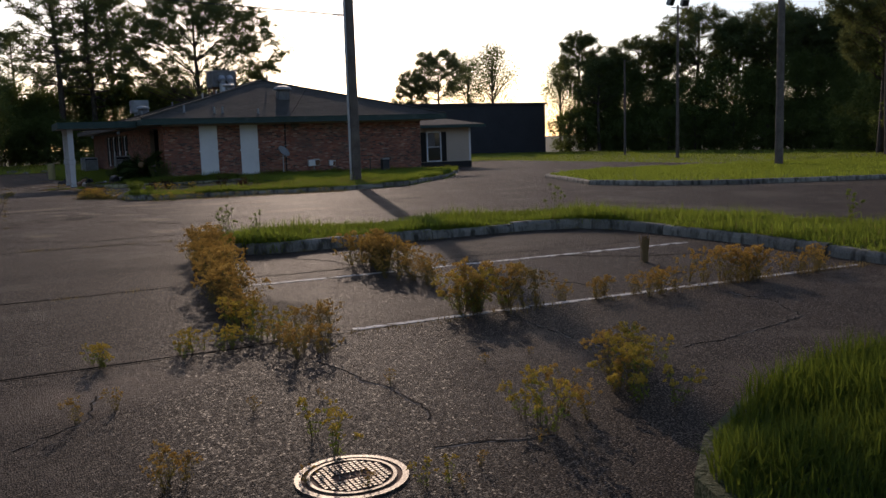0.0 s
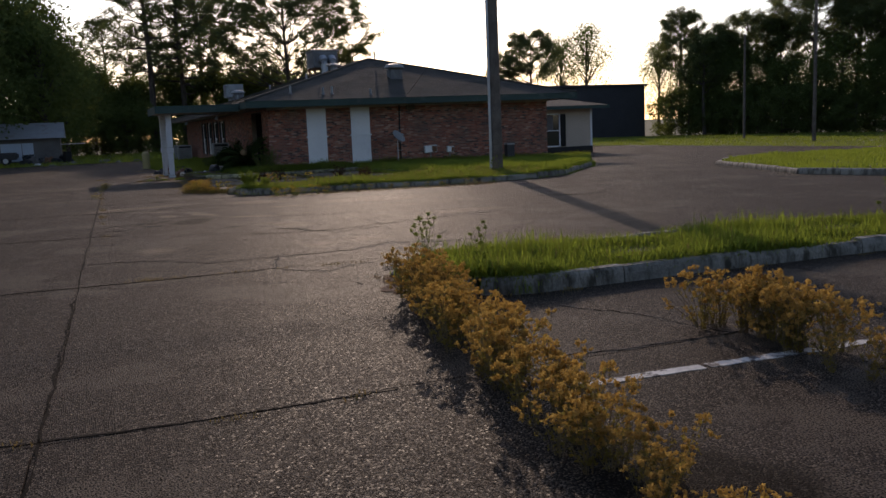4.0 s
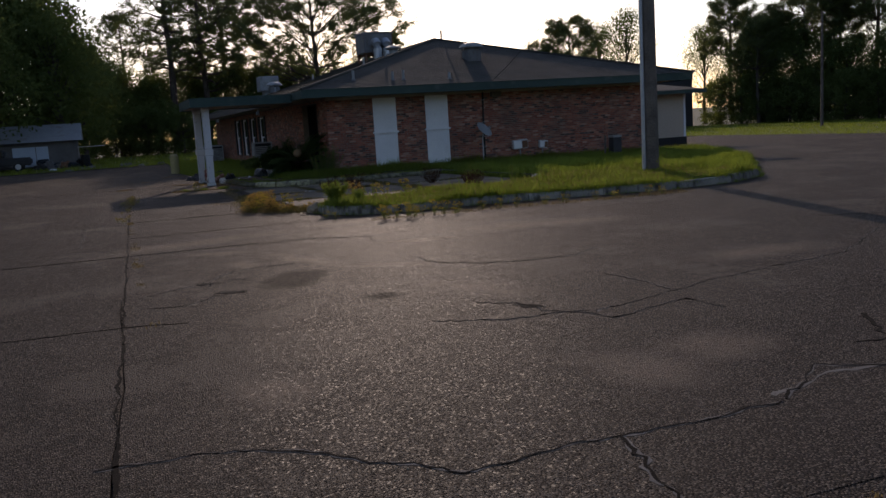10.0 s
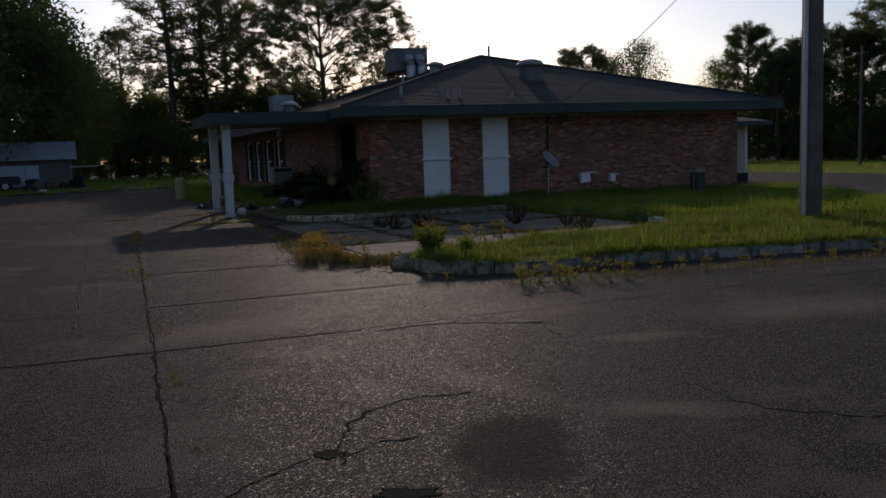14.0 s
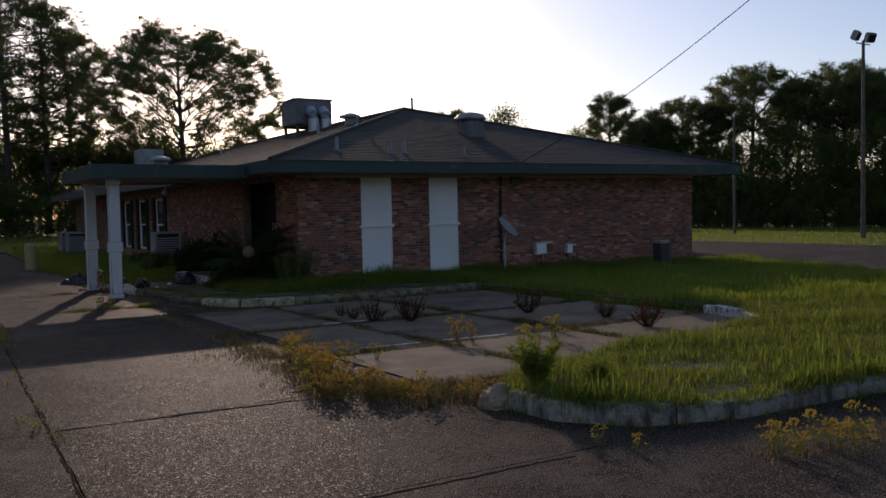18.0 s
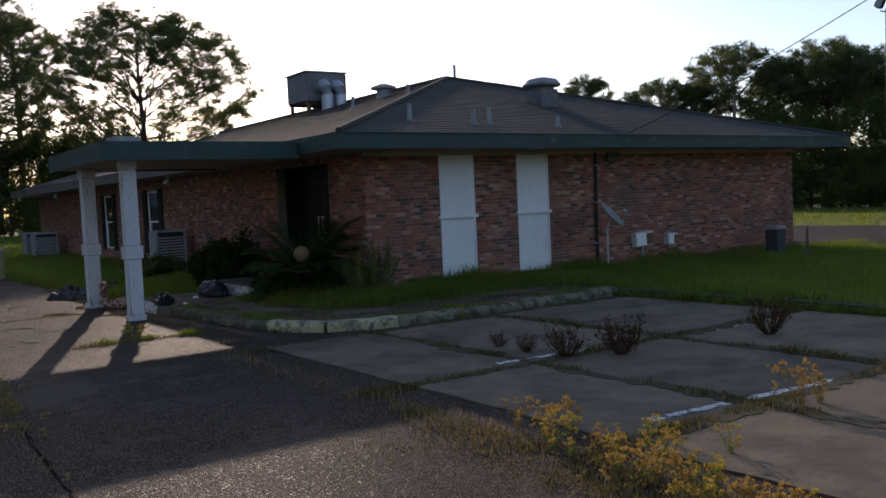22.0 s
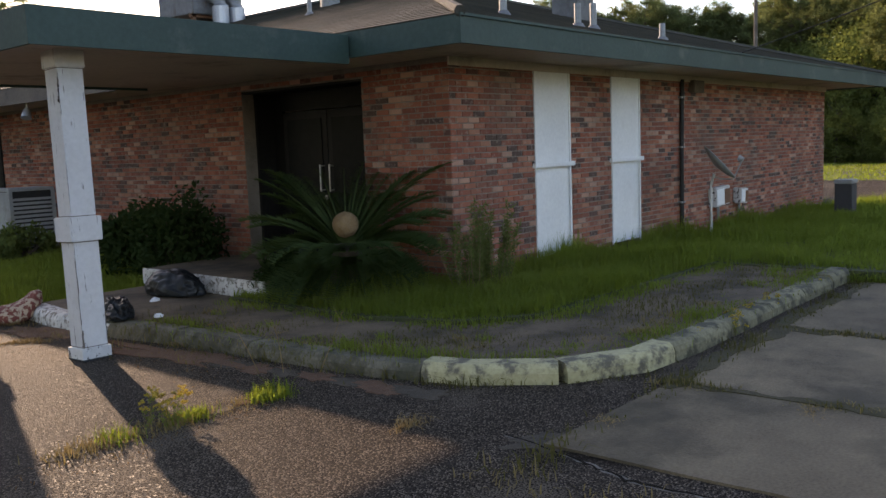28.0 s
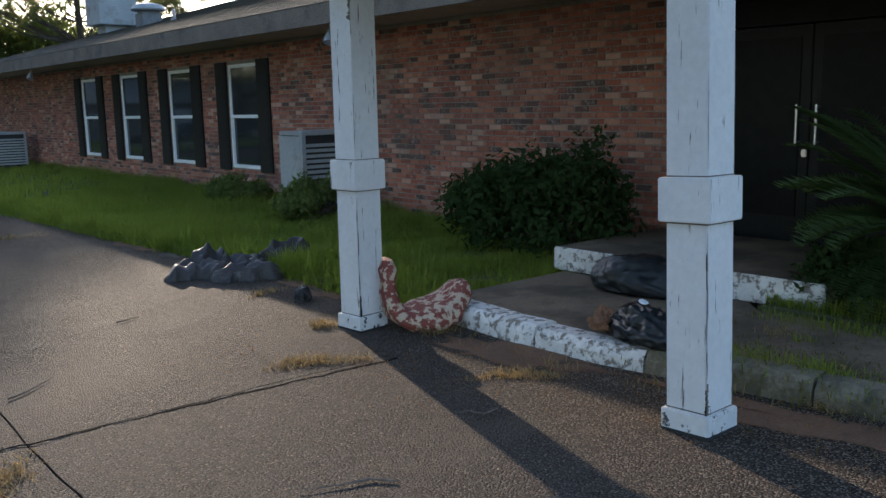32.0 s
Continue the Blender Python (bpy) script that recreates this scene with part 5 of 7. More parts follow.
A_IN = shrink(ISL_A, -0.03)
blades("island_grass", scatter(A_IN, 3300, gr), 0.10, 0.19, 0.0065, "grass", gr, "long bright backlit grass on the first island", 1.1)
blades("island_grass", scatter(A_IN, 260, gr), 0.11, 0.31, 0.010, "grass", gr, "taller seeding grass stalks on the first island", 1.0)
blades("island_grass", scatter(A_IN, 150, gr), 0.11, 0.20, 0.008, "grass_dry", gr, "dry blades among the green island grass", 1.2)
blades("start_grass", scatter(shrink(ISL_D, -0.06), 4200, gr), 0.11, 0.32, 0.008, "grass_shaded", gr, "tall rank grass at the start of the walk", 0.9)
PEN = OUTER[:10] + [(12.5, 31.5), (10.1, 32.0)] + INNER[2:]
blades("peninsula_grass", scatter(shrink(PEN, -0.08), 2500, gr), 0.10, 0.165, 0.0075, "grass", gr, "lush grass on the peninsula by the pole", 1.3)
blades("peninsula_grass", scatter(shrink(PEN, -0.05), 70, gr), 0.11, 0.30, 0.009, "grass", gr, "taller seeding grass on the peninsula", 1.0)
blades("peninsula_grass", scatter(shrink(PEN, -0.05), 260, gr), 0.11, 0.2, 0.009, "grass_dry", gr, "dry blades among the peninsula grass", 1.2)
blades("front_grass", scatter([(10.1, 32.0), (12.5, 31.5), (12.9, 27.5), (14.2, 29.1), (16.6, 31.9), (19.6, 36.7), (22, 40.3), (22.2, 41.5), (10.05, 41.5)], 1000, gr), 0.11, 0.27, 0.011, "grass", gr, "uncut grass in front of the brick wall", 0.9)
blades("corner_grass", scatter([(5.3, 41.2), (5.55, 40.25), (6.15, 39.8), (10.0, 39.75), (10.0, 41.6), (7.1, 41.6), (7.1, 43.4), (5.35, 43.4)], 2500, gr), 0.13, 0.28, 0.010, "grass", gr, "shaded grass by the brick corner", 1.0)
blades("side_grass", scatter([(3.75, 45.45), (7.05, 45.45), (7.05, 60), (3.4, 56), (3.6, 51.3), (3.8, 49), (3.9, 47.2)], 2400, gr), 0.03, 0.28, 0.011, "grass", gr, "grass strip under the side windows", 1.0)
blades("side_grass", scatter([(3.4, 56), (7.05, 60), (7.05, 75), (3.9, 75)], 200, gr), 0.09, 0.25, 0.018, "grass", gr, "grass strip along the far side wall")
blades("island_grass", scatter(shrink(ISL_C, 0.1), 170, gr), 0.11, 0.15, 0.03, "grass", gr, "mown grass on the far island")
blades("field_grass", scatter([(39.8, 35), (58, 30), (80, 52), (90, 74), (84, 104), (62, 112), (29, 112), (28.8, 62.4), (39.8, 62.2)], 20, gr), -0.06, 0.2, 0.045, "grass", gr, "rough field grass beyond the drive", 1.0)
blades("field_grass", scatter([(-16, 74), (6, 74), (40, 76), (40, 116), (-16, 116)], 14, gr), -0.06, 0.3, 0.06, "grass", gr, "rough field grass behind the lot")
blades("field_grass", scatter([(-40, -20), (-13.2, -14), (-13.2, 74), (-40, 74)], 14, gr), -0.06, 0.35, 0.05, "grass", gr, "rough field grass beside the lot")
dry = [strip(p, w, d, gr) for p, w, d in (
    ([(0.15, 20), (0.2, 25), (0.3, 31), (0.4, 36)], 0.07, 22), ([(-1.4, 10.3), (0.2, 9.95), (1.5, 10.0)], 0.06, 40), ([(0.2, 15.15), (1.8, 15.1), (3, 14.9)], 0.06, 60),
    ([(1.7, 40.2), (2.4, 40.22), (3.2, 40.18)], 0.16, 420), ([(3.55, 44.6), (3.6, 43.2), (3.85, 41.5)], 0.2, 30), ([(2.4, 30.0), (3.0, 29.3), (3.9, 28.8)], 0.3, 60),
    ([(2.2, 33.6), (2.9, 32.0), (2.6, 30.2)], 0.3, 120), ([(4.1, 26.5), (7.5, 26.1), (9.9, 25.8)], 0.25, 260), ([(0.6, 39.0), (0.5, 37), (0.4, 35.4)], 0.12, 240), ([(3.1, 29.7), (3.1, 34)], 0.12, 60), ([(2.6, 6.6), (8.7, 6.4)], 0.12, 130))]
blades("dry_grass", np.concatenate(dry[:3]), 0.0, 0.05, 0.007, "grass_dry", gr, "short dry grass tufts in the asphalt joints", 1.2)
blades("dry_grass", np.concatenate(dry[3:]), 0.0, 0.10, 0.007, "grass_dry", gr, "dry straw-coloured grass tufts along the pavement edges", 1.7)


def matted(cx, cy, rx, ry, turn, n):
    """Places for flattened straw: a ragged oval."""
    r, a = np.sqrt(gr.random(n)), gr.uniform(0, 2 * np.pi, n)
    r = r * (0.75 + 0.35 * np.sin(3 * a + cx) + gr.normal(0, 0.12, n))
    x, y = rx * r * np.cos(a), ry * r * np.sin(a)
    return np.stack([cx + x * math.cos(turn) - y * math.sin(turn), cy + x * math.sin(turn) + y * math.cos(turn)], 1)


mats = [matted(*m) for m in ((2.5, 44.9, 0.36, 0.14, -0.5, 420), (3.2, 43.8, 0.32, 0.13, -0.7, 380), (3.05, 45.65, 0.13, 0.1, 0, 160), (3.55, 44.9, 0.2, 0.12, 0, 120), (3.35, 47.0, 0.25, 0.1, 0.3, 130), (4.0, 42.2, 0.3, 0.12, 1.6, 160), (0.5, 44.3, 0.35, 0.14, 0.9, 260), (1.5, 49.5, 0.4, 0.2, 0, 200), (2.6, 52.5, 0.5, 0.25, 0, 220), (3.4, 38.9, 0.16, 0.1, 0, 110), (4.1, 37.9, 0.14, 0.1, 0, 100), (4.9, 37.0, 0.2, 0.1, 0.4, 120))]
blades("matted_straw", np.concatenate(mats), 0.0, 0.08, 0.006, "straw_pale", gr, "flattened tan straw lying on the asphalt", 2.7)
tufts = []
for k in range(70):
    f = gr.random()
    p = (4.1 + 0.35 * f * f, 43.2 - 4.2 * f) if gr.random() < 0.55 else (4.6 + 5.2 * gr.random(), 38.5 + gr.random() * 0.25)
    w = gr.uniform(0, 0.9) ** 2
    tufts.append(np.array((p[0] + w, p[1] + (0.3 * w if p[1] < 39 else 0))) + gr.normal(0, 0.035 + 0.05 * gr.random(), (int(gr.uniform(14, 70)), 2)))
fringe = np.concatenate([strip(p, w, d, gr) for p, w, d in (([(2.95, 33.5), (2.8, 31.4), (2.75, 30.2)], 0.3, 420), ([(2.75, 30.2), (3.2, 29.5), (3.9, 28.85)], 0.42, 1100), ([(3.0, 30.05), (3.8, 29.75), (4.9, 29.5)], 0.3, 700), ([(5.0, 29.7), (8.4, 30.55)], 0.16, 260))])
blades("fringe_grass", fringe[::2], 0.0, 0.13, 0.008, "grass_joint", gr, "matted dull grass between the asphalt and the stall slabs", 1.9)
blades("fringe_grass", fringe[1::2], 0.0, 0.11, 0.007, "straw_pale", gr, "matted straw between the asphalt and the stall slabs", 2.1)
blades("walk_tuft", np.concatenate(tufts[::2]), 0.09, 0.15, 0.007, "grass", gr, "ragged grass tufts growing over the walk", 1.1)
blades("walk_tuft", np.concatenate(tufts[1::2]), 0.09, 0.11, 0.007, "grass_dry", gr, "ragged dry tufts growing over the walk", 1.6)
edge = strip([(4.1, 43.0), (4.25, 41.0), (4.4, 39.9), (4.6, 39.2), (5.3, 38.55), (7.5, 38.5), (9.9, 38.45)], 0.2, 420, gr)
blades("walk_edge_grass", edge, 0.09, 0.12, 0.008, "grass", gr, "weedy grass creeping over the walk beside the kerb", 0.9)
edge = strip([(4.2, 43.0), (4.4, 41.0), (4.8, 39.9), (6.2, 39.2), (9.9, 39.2)], 0.75, 700, gr)
blades("walk_dry_grass", edge, 0.10, 0.085, 0.007, "grass_joint", gr, "dull low weeds creeping over the walk", 1.8)
edge = strip([(5.2, 43.2), (5.2, 41.2), (5.5, 40.1), (6.2, 39.65), (9.9, 39.6)], 0.2, 420, gr)
blades("walk_edge_grass", edge, 0.09, 0.17, 0.009, "grass", gr, "lawn grass overhanging the walk", 0.8)
bright = np.concatenate([np.array(c) + gr.normal(0, r, (n, 2)) for c, r, n in (((3.34, 40.15), 0.075, 330), ((3.24, 40.17), 0.05, 120), ((2.76, 40.2), 0.06, 150), ((2.66, 40.22), 0.05, 80), ((2.2, 40.22), 0.07, 120))])
blades("grass_tuft", bright, 0.0, 0.17, 0.007, "grass", gr, "bright green sunlit grass tufts at the pavement joint", 1.3)
joints = [strip(p, w, d, gr) for p, w, d in (([(5.05, 29.8), (5.05, 38)], 0.09, 260), ([(7.1, 30), (7.1, 38)], 0.1, 260), ([(3.05, 32.05), (9.9, 32.05)], 0.09, 240), ([(3.05, 34.72), (9.9, 34.72)], 0.1, 280),
                                             ([(3.2, 37.9), (9.9, 38.0)], 0.14, 110), ([(3.95, 42.6), (4.05, 40.8), (4.25, 39.2), (5.2, 38.15)], 0.12, 160), ([(3.1, 30), (3.05, 34)], 0.14, 90))]
blades("joint_grass", np.concatenate(joints), 0.0, 0.11, 0.009, "grass_joint", gr, "dull grass growing in the concrete joints", 1.4)


def overhang(name, path, z, density, height, label):
    """Blades that lean out over a kerb from the lawn behind it."""
    xy = strip(path, 0.10, density, gr)
    return blades(name, xy, z, height, 0.009, "grass", gr, label, 1.5)


def inset(path, d):
    out = []
    for i, p in enumerate(path):
        a, b = Vector(path[max(0, i - 1)]), Vector(path[min(len(path) - 1, i + 1)])
        t = (b - a).normalized()
        out.append((p[0] - t.y * d, p[1] + t.x * d))
    return out


overhang("kerb_grass", inset(ISL_A[:11], 0.09), 0.13, 520, 0.22, "grass hanging over the first island's kerb")
overhang("kerb_grass", inset(OUTER[1:13], 0.10), 0.13, 420, 0.22, "grass hanging over the peninsula kerb")
overhang("lawn_edge_grass", [(9.9, 38.1), (9.93, 32.3)], 0.0, 420, 0.24, "grass spilling over the lawn edge onto the stall slabs")
overhang("lawn_edge_grass", [(8.6, 30.25), (8.2, 30.17), (6.4, 29.92), (4.7, 29.42)], 0.0, 420, 0.2, "grass spilling over the lawn edge onto the stall slabs")
overhang("lawn_edge_grass", [(3.78, 45.5), (3.9, 47.2), (3.8, 49), (3.6, 51.3), (3.4, 56)], 0.0, 520, 0.2, "grass spilling over the unkerbed lawn edge")
for edge_path, much in ((ISL_A[1:11], 260), (OUTER[1:13], 190)):
    droop = strip(inset(edge_path, -0.01), 0.05, much, gr)
    blades("kerb_grass", droop[gr.random(len(droop)) < 0.8], 0.07, 0.20, 0.009, "grass", gr, "clumps of grass drooping over the kerb's face", 1.9)
foot = strip(inset(OUTER[1:13], -0.14), 0.07, 70, gr)
blades("kerb_foot_grass", foot, 0.0, 0.09, 0.008, "grass", gr, "sparse grass tufts at the foot of the peninsula kerb", 1.0)
foot = strip(inset(ISL_A[:11], -0.14), 0.06, 40, gr)
blades("kerb_foot_grass", foot, 0.0, 0.07, 0.008, "grass_dry", gr, "sparse dry tufts at the foot of the island kerb", 1.0)
tan = strip([(3.05, 34.72), (9.9, 34.72)], 0.16, 150, gr), strip([(5.05, 29.8), (5.05, 38)], 0.14, 130, gr), strip([(7.1, 30), (7.1, 38)], 0.14, 130, gr), strip([(3.1, 29.8), (3.05, 38.0)], 0.2, 150, gr), strip([(3.05, 32.05), (9.9, 32.05)], 0.16, 140, gr)
blades("joint_straw", np.concatenate(tan), 0.0, 0.10, 0.008, "grass_dry", gr, "straw-coloured dead grass in the concrete joints", 1.3)

tip = strip([(3.25, 14.2), (2.95, 13.75), (2.86, 13.1), (3.05, 12.6), (3.6, 12.15)], 0.14, 460, gr)
blades("tip_grass", tip, 0.02, 0.24, 0.009, "grass", gr, "grass drooping over the buried kerb at the island's tip", 1.3)
blades("tip_straw", matted(2.8, 13.3, 0.3, 0.75, 0.1, 420), 0.0, 0.10, 0.006, "straw", gr, "brown roots and straw round the island's tip", 2.4)

# ---- weeds ----
def weed(seed, height, heads, material, label, bushy=1.0, bloom="weed", name="weed", leaf=0.02):
    """A many-stemmed weed: thin stems leaning out, small leaves up the stem, flat-topped ragged seed heads above them."""
    w = thing(name, label, "weed")
    rng = np.random.default_rng(seed)
    bm, cs, lv = bmesh.new(), [], []
    for k in range(heads):
        az, out = rng.uniform(0, 2 * math.pi), rng.uniform(0.05, 0.7) * height * bushy
        h = height * (rng.uniform(0.72, 1.08) if k % 4 else rng.uniform(0.35, 0.7)) * (1.08 - 0.3 * out / (height * bushy))
        d = Vector((math.cos(az), math.sin(az), 0))
        pts = [d * 0.03, d * out * 0.4 + Vector((0, 0, h * 0.45)), d * out * 0.8 + Vector((0, 0, h * 0.8)), d * out + Vector((0, 0, h))]
        tube(bm, pts, [0.003, 0.0026, 0.002, 0.001], 3, False)
        for _ in range(5):
            f = 0.15 + 0.8 * rng.random()
            q = (pts[0].lerp(pts[1], f * 2) if f < 0.5 else pts[1].lerp(pts[3], f * 2 - 1)) + Vector(rng.normal(0, 0.016, 3))
            lv.append(tuple(q))
        for _ in range(4):
            q = pts[3] + Vector((*rng.normal(0, 0.034 * bushy, 2), rng.normal(0, 0.014)))
            tube(bm, [pts[2].lerp(pts[3], rng.uniform(0.2, 0.8)), q], [0.0012, 0.0008], 3, False)
            cs.append(tuple(q))
    tagged(part("stem", bm, "stem", w), kind="stuff")
    v, f = leaf_cloud(lv, 0.026, 3, leaf * 0.8, rng)
    tagged(tri_mesh("foliage", v, f, material, w), kind="stuff")
    if bloom:
        v, f = leaf_cloud(cs, 0.021, 14, leaf * 0.68, rng)
        tagged(tri_mesh("bloom", v, f, bloom, w), kind="stuff")
    return w


BROWN, GREENISH = "browned dry weed with orange-tan seed heads growing from a joint", "half green weed with yellow flower heads"
weeds = [weed(s, 0.50, 13, "weed_olive", BROWN, 0.85) for s in (1, 2, 3)] + [weed(s, 0.42, 9, "weed_green", GREENISH, 0.9, "weed_gold") for s in (4, 5)]
spots = []
wr = random.Random(4)
for a, b, n, k0, s in (((2.72, 12.85), (2.42, 11.2), 26, 0, 0.80), ((2.42, 11.2), (2.14, 9.6), 24, 0, 0.74), ((2.14, 9.6), (1.95, 8.2), 18, 0, 0.66), ((1.95, 8.3), (1.85, 7.3), 9, 0, 0.52), ((1.75, 7.7), (2.0, 6.8), 8, 3, 0.55), ((1.15, 6.72), (1.95, 6.7), 16, 3, 0.40), ((2.0, 6.75), (2.5, 6.9), 5, 0, 0.5), ((1.95, 6.3), (2.05, 6.05), 7, 0, 0.45),
                       ((4.05, 10.35), (4.3, 9.3), 22, 0, 0.86), ((4.1, 9.0), (4.2, 8.1), 9, 0, 0.55), ((3.45, 6.85), (4.0, 6.65), 6, 3, 0.8), ((3.7, 6.75), (4.4, 6.6), 9, 0, 0.85), ((4.8, 6.7), (6.0, 6.5), 13, 0, 0.48), ((6.5, 6.6), (7.05, 6.52), 10, 0, 0.66), ((7.6, 6.6), (8.3, 6.5), 8, 0, 0.48),
                       ((3.3, 3.85), (3.55, 4.2), 5, 3, 0.72), ((3.2, 4.1), (3.7, 4.5), 4, 0, 0.6), ((3.6, 4.35), (4.1, 4.75), 3, 3, 0.4), ((2.5, 3.72), (2.7, 3.8), 3, 3, 0.6), ((2.85, 3.7), (2.95, 3.8), 2, 0, 0.5), ((1.38, 4.2), (1.46, 4.15), 2, 3, 0.55), ((0.1, 3.6), (2.6, 3.6), 8, 0, 0.18), ((0.9, 5.0), (3.6, 5.0), 6, 0, 0.16), ((0.42, 4.15), (0.55, 4.2), 3, 0, 0.4), ((0.35, 5.25), (0.5, 5.3), 2, 0, 0.35), ((0.42, 6.6), (0.6, 6.66), 4, 3, 0.42), ((1.7, 3.55), (1.85, 3.6), 2, 3, 0.35),
                       ((3.35, 33.0), (3.1, 31.5), 8, 0, 0.5), ((3.2, 32.4), (2.9, 31.0), 5, 3, 0.6), ((3.1, 31.5), (2.6, 30.2), 6, 0, 0.62), ((3.0, 31.2), (2.6, 30.2), 5, 3, 0.62), ((2.5, 30.1), (3.0, 29.6), 8, 0, 0.5), ((2.6, 30.0), (3.2, 29.5), 5, 3, 0.5), ((3.0, 29.6), (3.75, 28.9), 8, 0, 0.36), ((2.6, 30.2), (3.75, 29.0), 5, 3, 0.44), ((2.5, 30.0), (3.3, 29.2), 6, 0, 0.34), ((5.2, 31.0), (5.8, 30.6), 2, 3, 0.8), ((6.1, 31.4), (6.3, 31.3), 2, 3, 1.0), ((5.3, 31.8), (5.4, 31.7), 2, 0, 0.7),
                       ((3.5, 31.9), (3.9, 31.6), 4, 3, 0.5), ((4.1, 26.55), (5.3, 26.2), 12, 3, 0.5), ((5.3, 26.3), (9.6, 25.9), 12, 3, 0.38), ((3.4, 27.35), (3.6, 27.2), 2, 3, 0.4), ((0.1, 30.5), (0.25, 30.2), 3, 3, 0.25), ((0.6, 39.0), (0.4, 35.4), 9, 3, 0.22), ((0.42, 35.4), (0.2, 31.0), 5, 3, 0.18), ((4.2, 40.9), (4.4, 40.0), 3, 0, 0.26), ((4.2, 43.0), (4.3, 41.6), 4, 0, 0.25), ((9.0, 38.3), (5.8, 38.3), 7, 3, 0.4), ((2.25, 40.3), (2.95, 40.35), 3, 3, 0.55)):
    for i in range(n):
        f = (i + wr.random()) / n
        spots.append((a[0] + (b[0] - a[0]) * f + wr.gauss(0, 0.09), a[1] + (b[1] - a[1]) * f + wr.gauss(0, 0.1), k0 + wr.randrange(3 if k0 == 0 else 2), s * wr.uniform(0.75, 1.15)))
used = set()
for x, y, k, s in spots:
    m = pose(x, y, gz(x, y), 0, 0, wr.uniform(0, 360))
    if k not in used:
        used.add(k)
        weeds[k].matrix_basis = m
        w = weeds[k]
    else:
        w = copy_thing(weeds[k], m)
    w.scale = (s, s, s)

clump = thing("dry_stalk_clump", "short upright clump of tan dry stalks on the asphalt", "weed", (7.0, 8.13, 0.0))
cr_ = np.random.default_rng(88)
bm = bmesh.new()
for k in range(60):
    x, y = cr_.normal(0, 0.018, 2)
    h = cr_.uniform(0.2, 0.33)
    tube(bm, [(x, y, 0), (x * 1.2, y * 1.2, h * 0.6), (x * 1.6, y * 1.6, h)], [0.006, 0.006, 0.009], 4, True)
tagged(part("stalk", bm, "straw_pale", clump), kind="stuff")
for x, y, lx, ly, h in ((3.77, 40.13, 0.16, -0.10, 0.44), (3.5, 40.5, -0.16, 0.06, 0.40), (3.63, 40.38, -0.04, 0.02, 0.36)):
    stalk = thing("dry_stalk", "thin bleached forked stalk leaning over the pavement", "weed", (x, y, 0.0))
    top = Vector((lx, ly, h))
    bm = tube(bmesh.new(), [(0, 0, 0), top * 0.5 + Vector((0.01, 0, 0)), top], [0.004, 0.003, 0.002], 4, True)
    for k, (dx, dy, dz) in enumerate(((0.07, 0.02, 0.06), (-0.03, 0.02, 0.10), (0.09, -0.03, 0.01))):
        tube(bm, [top * (0.92 - 0.05 * k), top * (0.92 - 0.05 * k) + Vector((dx, dy, dz))], [0.002, 0.001], 3, True)
    part("stem", bm, "straw_pale", stalk)
dead = thing("dead_weed", "dark reddish fan of dead stems standing in a slab joint", "weed")
dr = np.random.default_rng(61)
bm, cs = bmesh.new(), []
for k in range(64):
    a, out, h = dr.uniform(0, 2 * math.pi), 0.26 * dr.random() ** 0.7, dr.uniform(0.16, 0.44)
    d = Vector((math.cos(a), math.sin(a), 0))
    side = Vector((-d.y, d.x, 0)) * dr.normal(0, 0.04)
    pts = [d * 0.05 * dr.random(), d * (0.04 + out * 0.6) + side + Vector((0, 0, h * 0.5)), d * (0.05 + out * 0.9) + side * 0.4 + Vector((0, 0, h))]
    tube(bm, pts, [0.004, 0.003, 0.001], 3, False)
    fork = pts[2] + Vector((*dr.normal(0, 0.035, 2), -0.04 * dr.random()))
    tube(bm, [pts[1].lerp(pts[2], 0.3), fork], [0.002, 0.001], 3, False)
    cs += [tuple(pts[1].lerp(pts[2], q)) for q in dr.random(4)] + [tuple(fork)]
tagged(part("stem", bm, "dead", dead), kind="stuff")
v, f = leaf_cloud(cs, 0.022, 3, 0.014, dr)
tagged(tri_mesh("foliage", v, f, "dead", dead), kind="stuff")
for k, (x, y, s) in enumerate(((5.49, 34.72, 0.85), (5.95, 34.35, 1.0), (8.09, 31.42, 0.95), (7.95, 33.95, 1.0), (5.42, 35.26, 0.5), (5.44, 35.77, 0.45), (8.4, 32.6, 0.7))):
    w = dead if k == 0 else copy_thing(dead, pose(0, 0, 0))
    w.matrix_basis = pose(x, y, gz(x, y), 0, 0, 70 * k)
    w.scale = (s, s, s)
green = weed(71, 0.62, 9, "weed_green", "leafy green weed standing in the grass", 0.5, "weed_green", "green_weed")
for k, (x, y, s) in enumerate(((4.6, 28.2, 0.6), (3.25, 13.9, 0.8), (3.35, 14.0, 0.7), (3.6, 13.2, 0.7), (8.5, 32.7, 0.7), (9.0, 12.9, 0.9), (10.6, 8.0, 0.9), (8.0, 29.2, 0.7), (11.0, 28.0, 0.8))):
    w = green if k == 0 else copy_thing(green, pose(0, 0, 0))
    w.matrix_basis = pose(x, y, gz(x, y) + (0.1 if k != 4 else 0), 0, 0, 50 * k)
    w.scale = (s, s, s)
bush = thing("leafy_weed", "bright green bushy weed with narrow leaves at the peninsula's tip", "weed", (3.98, 28.72, 0.08))
lr = np.random.default_rng(92)
bm, cs = bmesh.new(), []
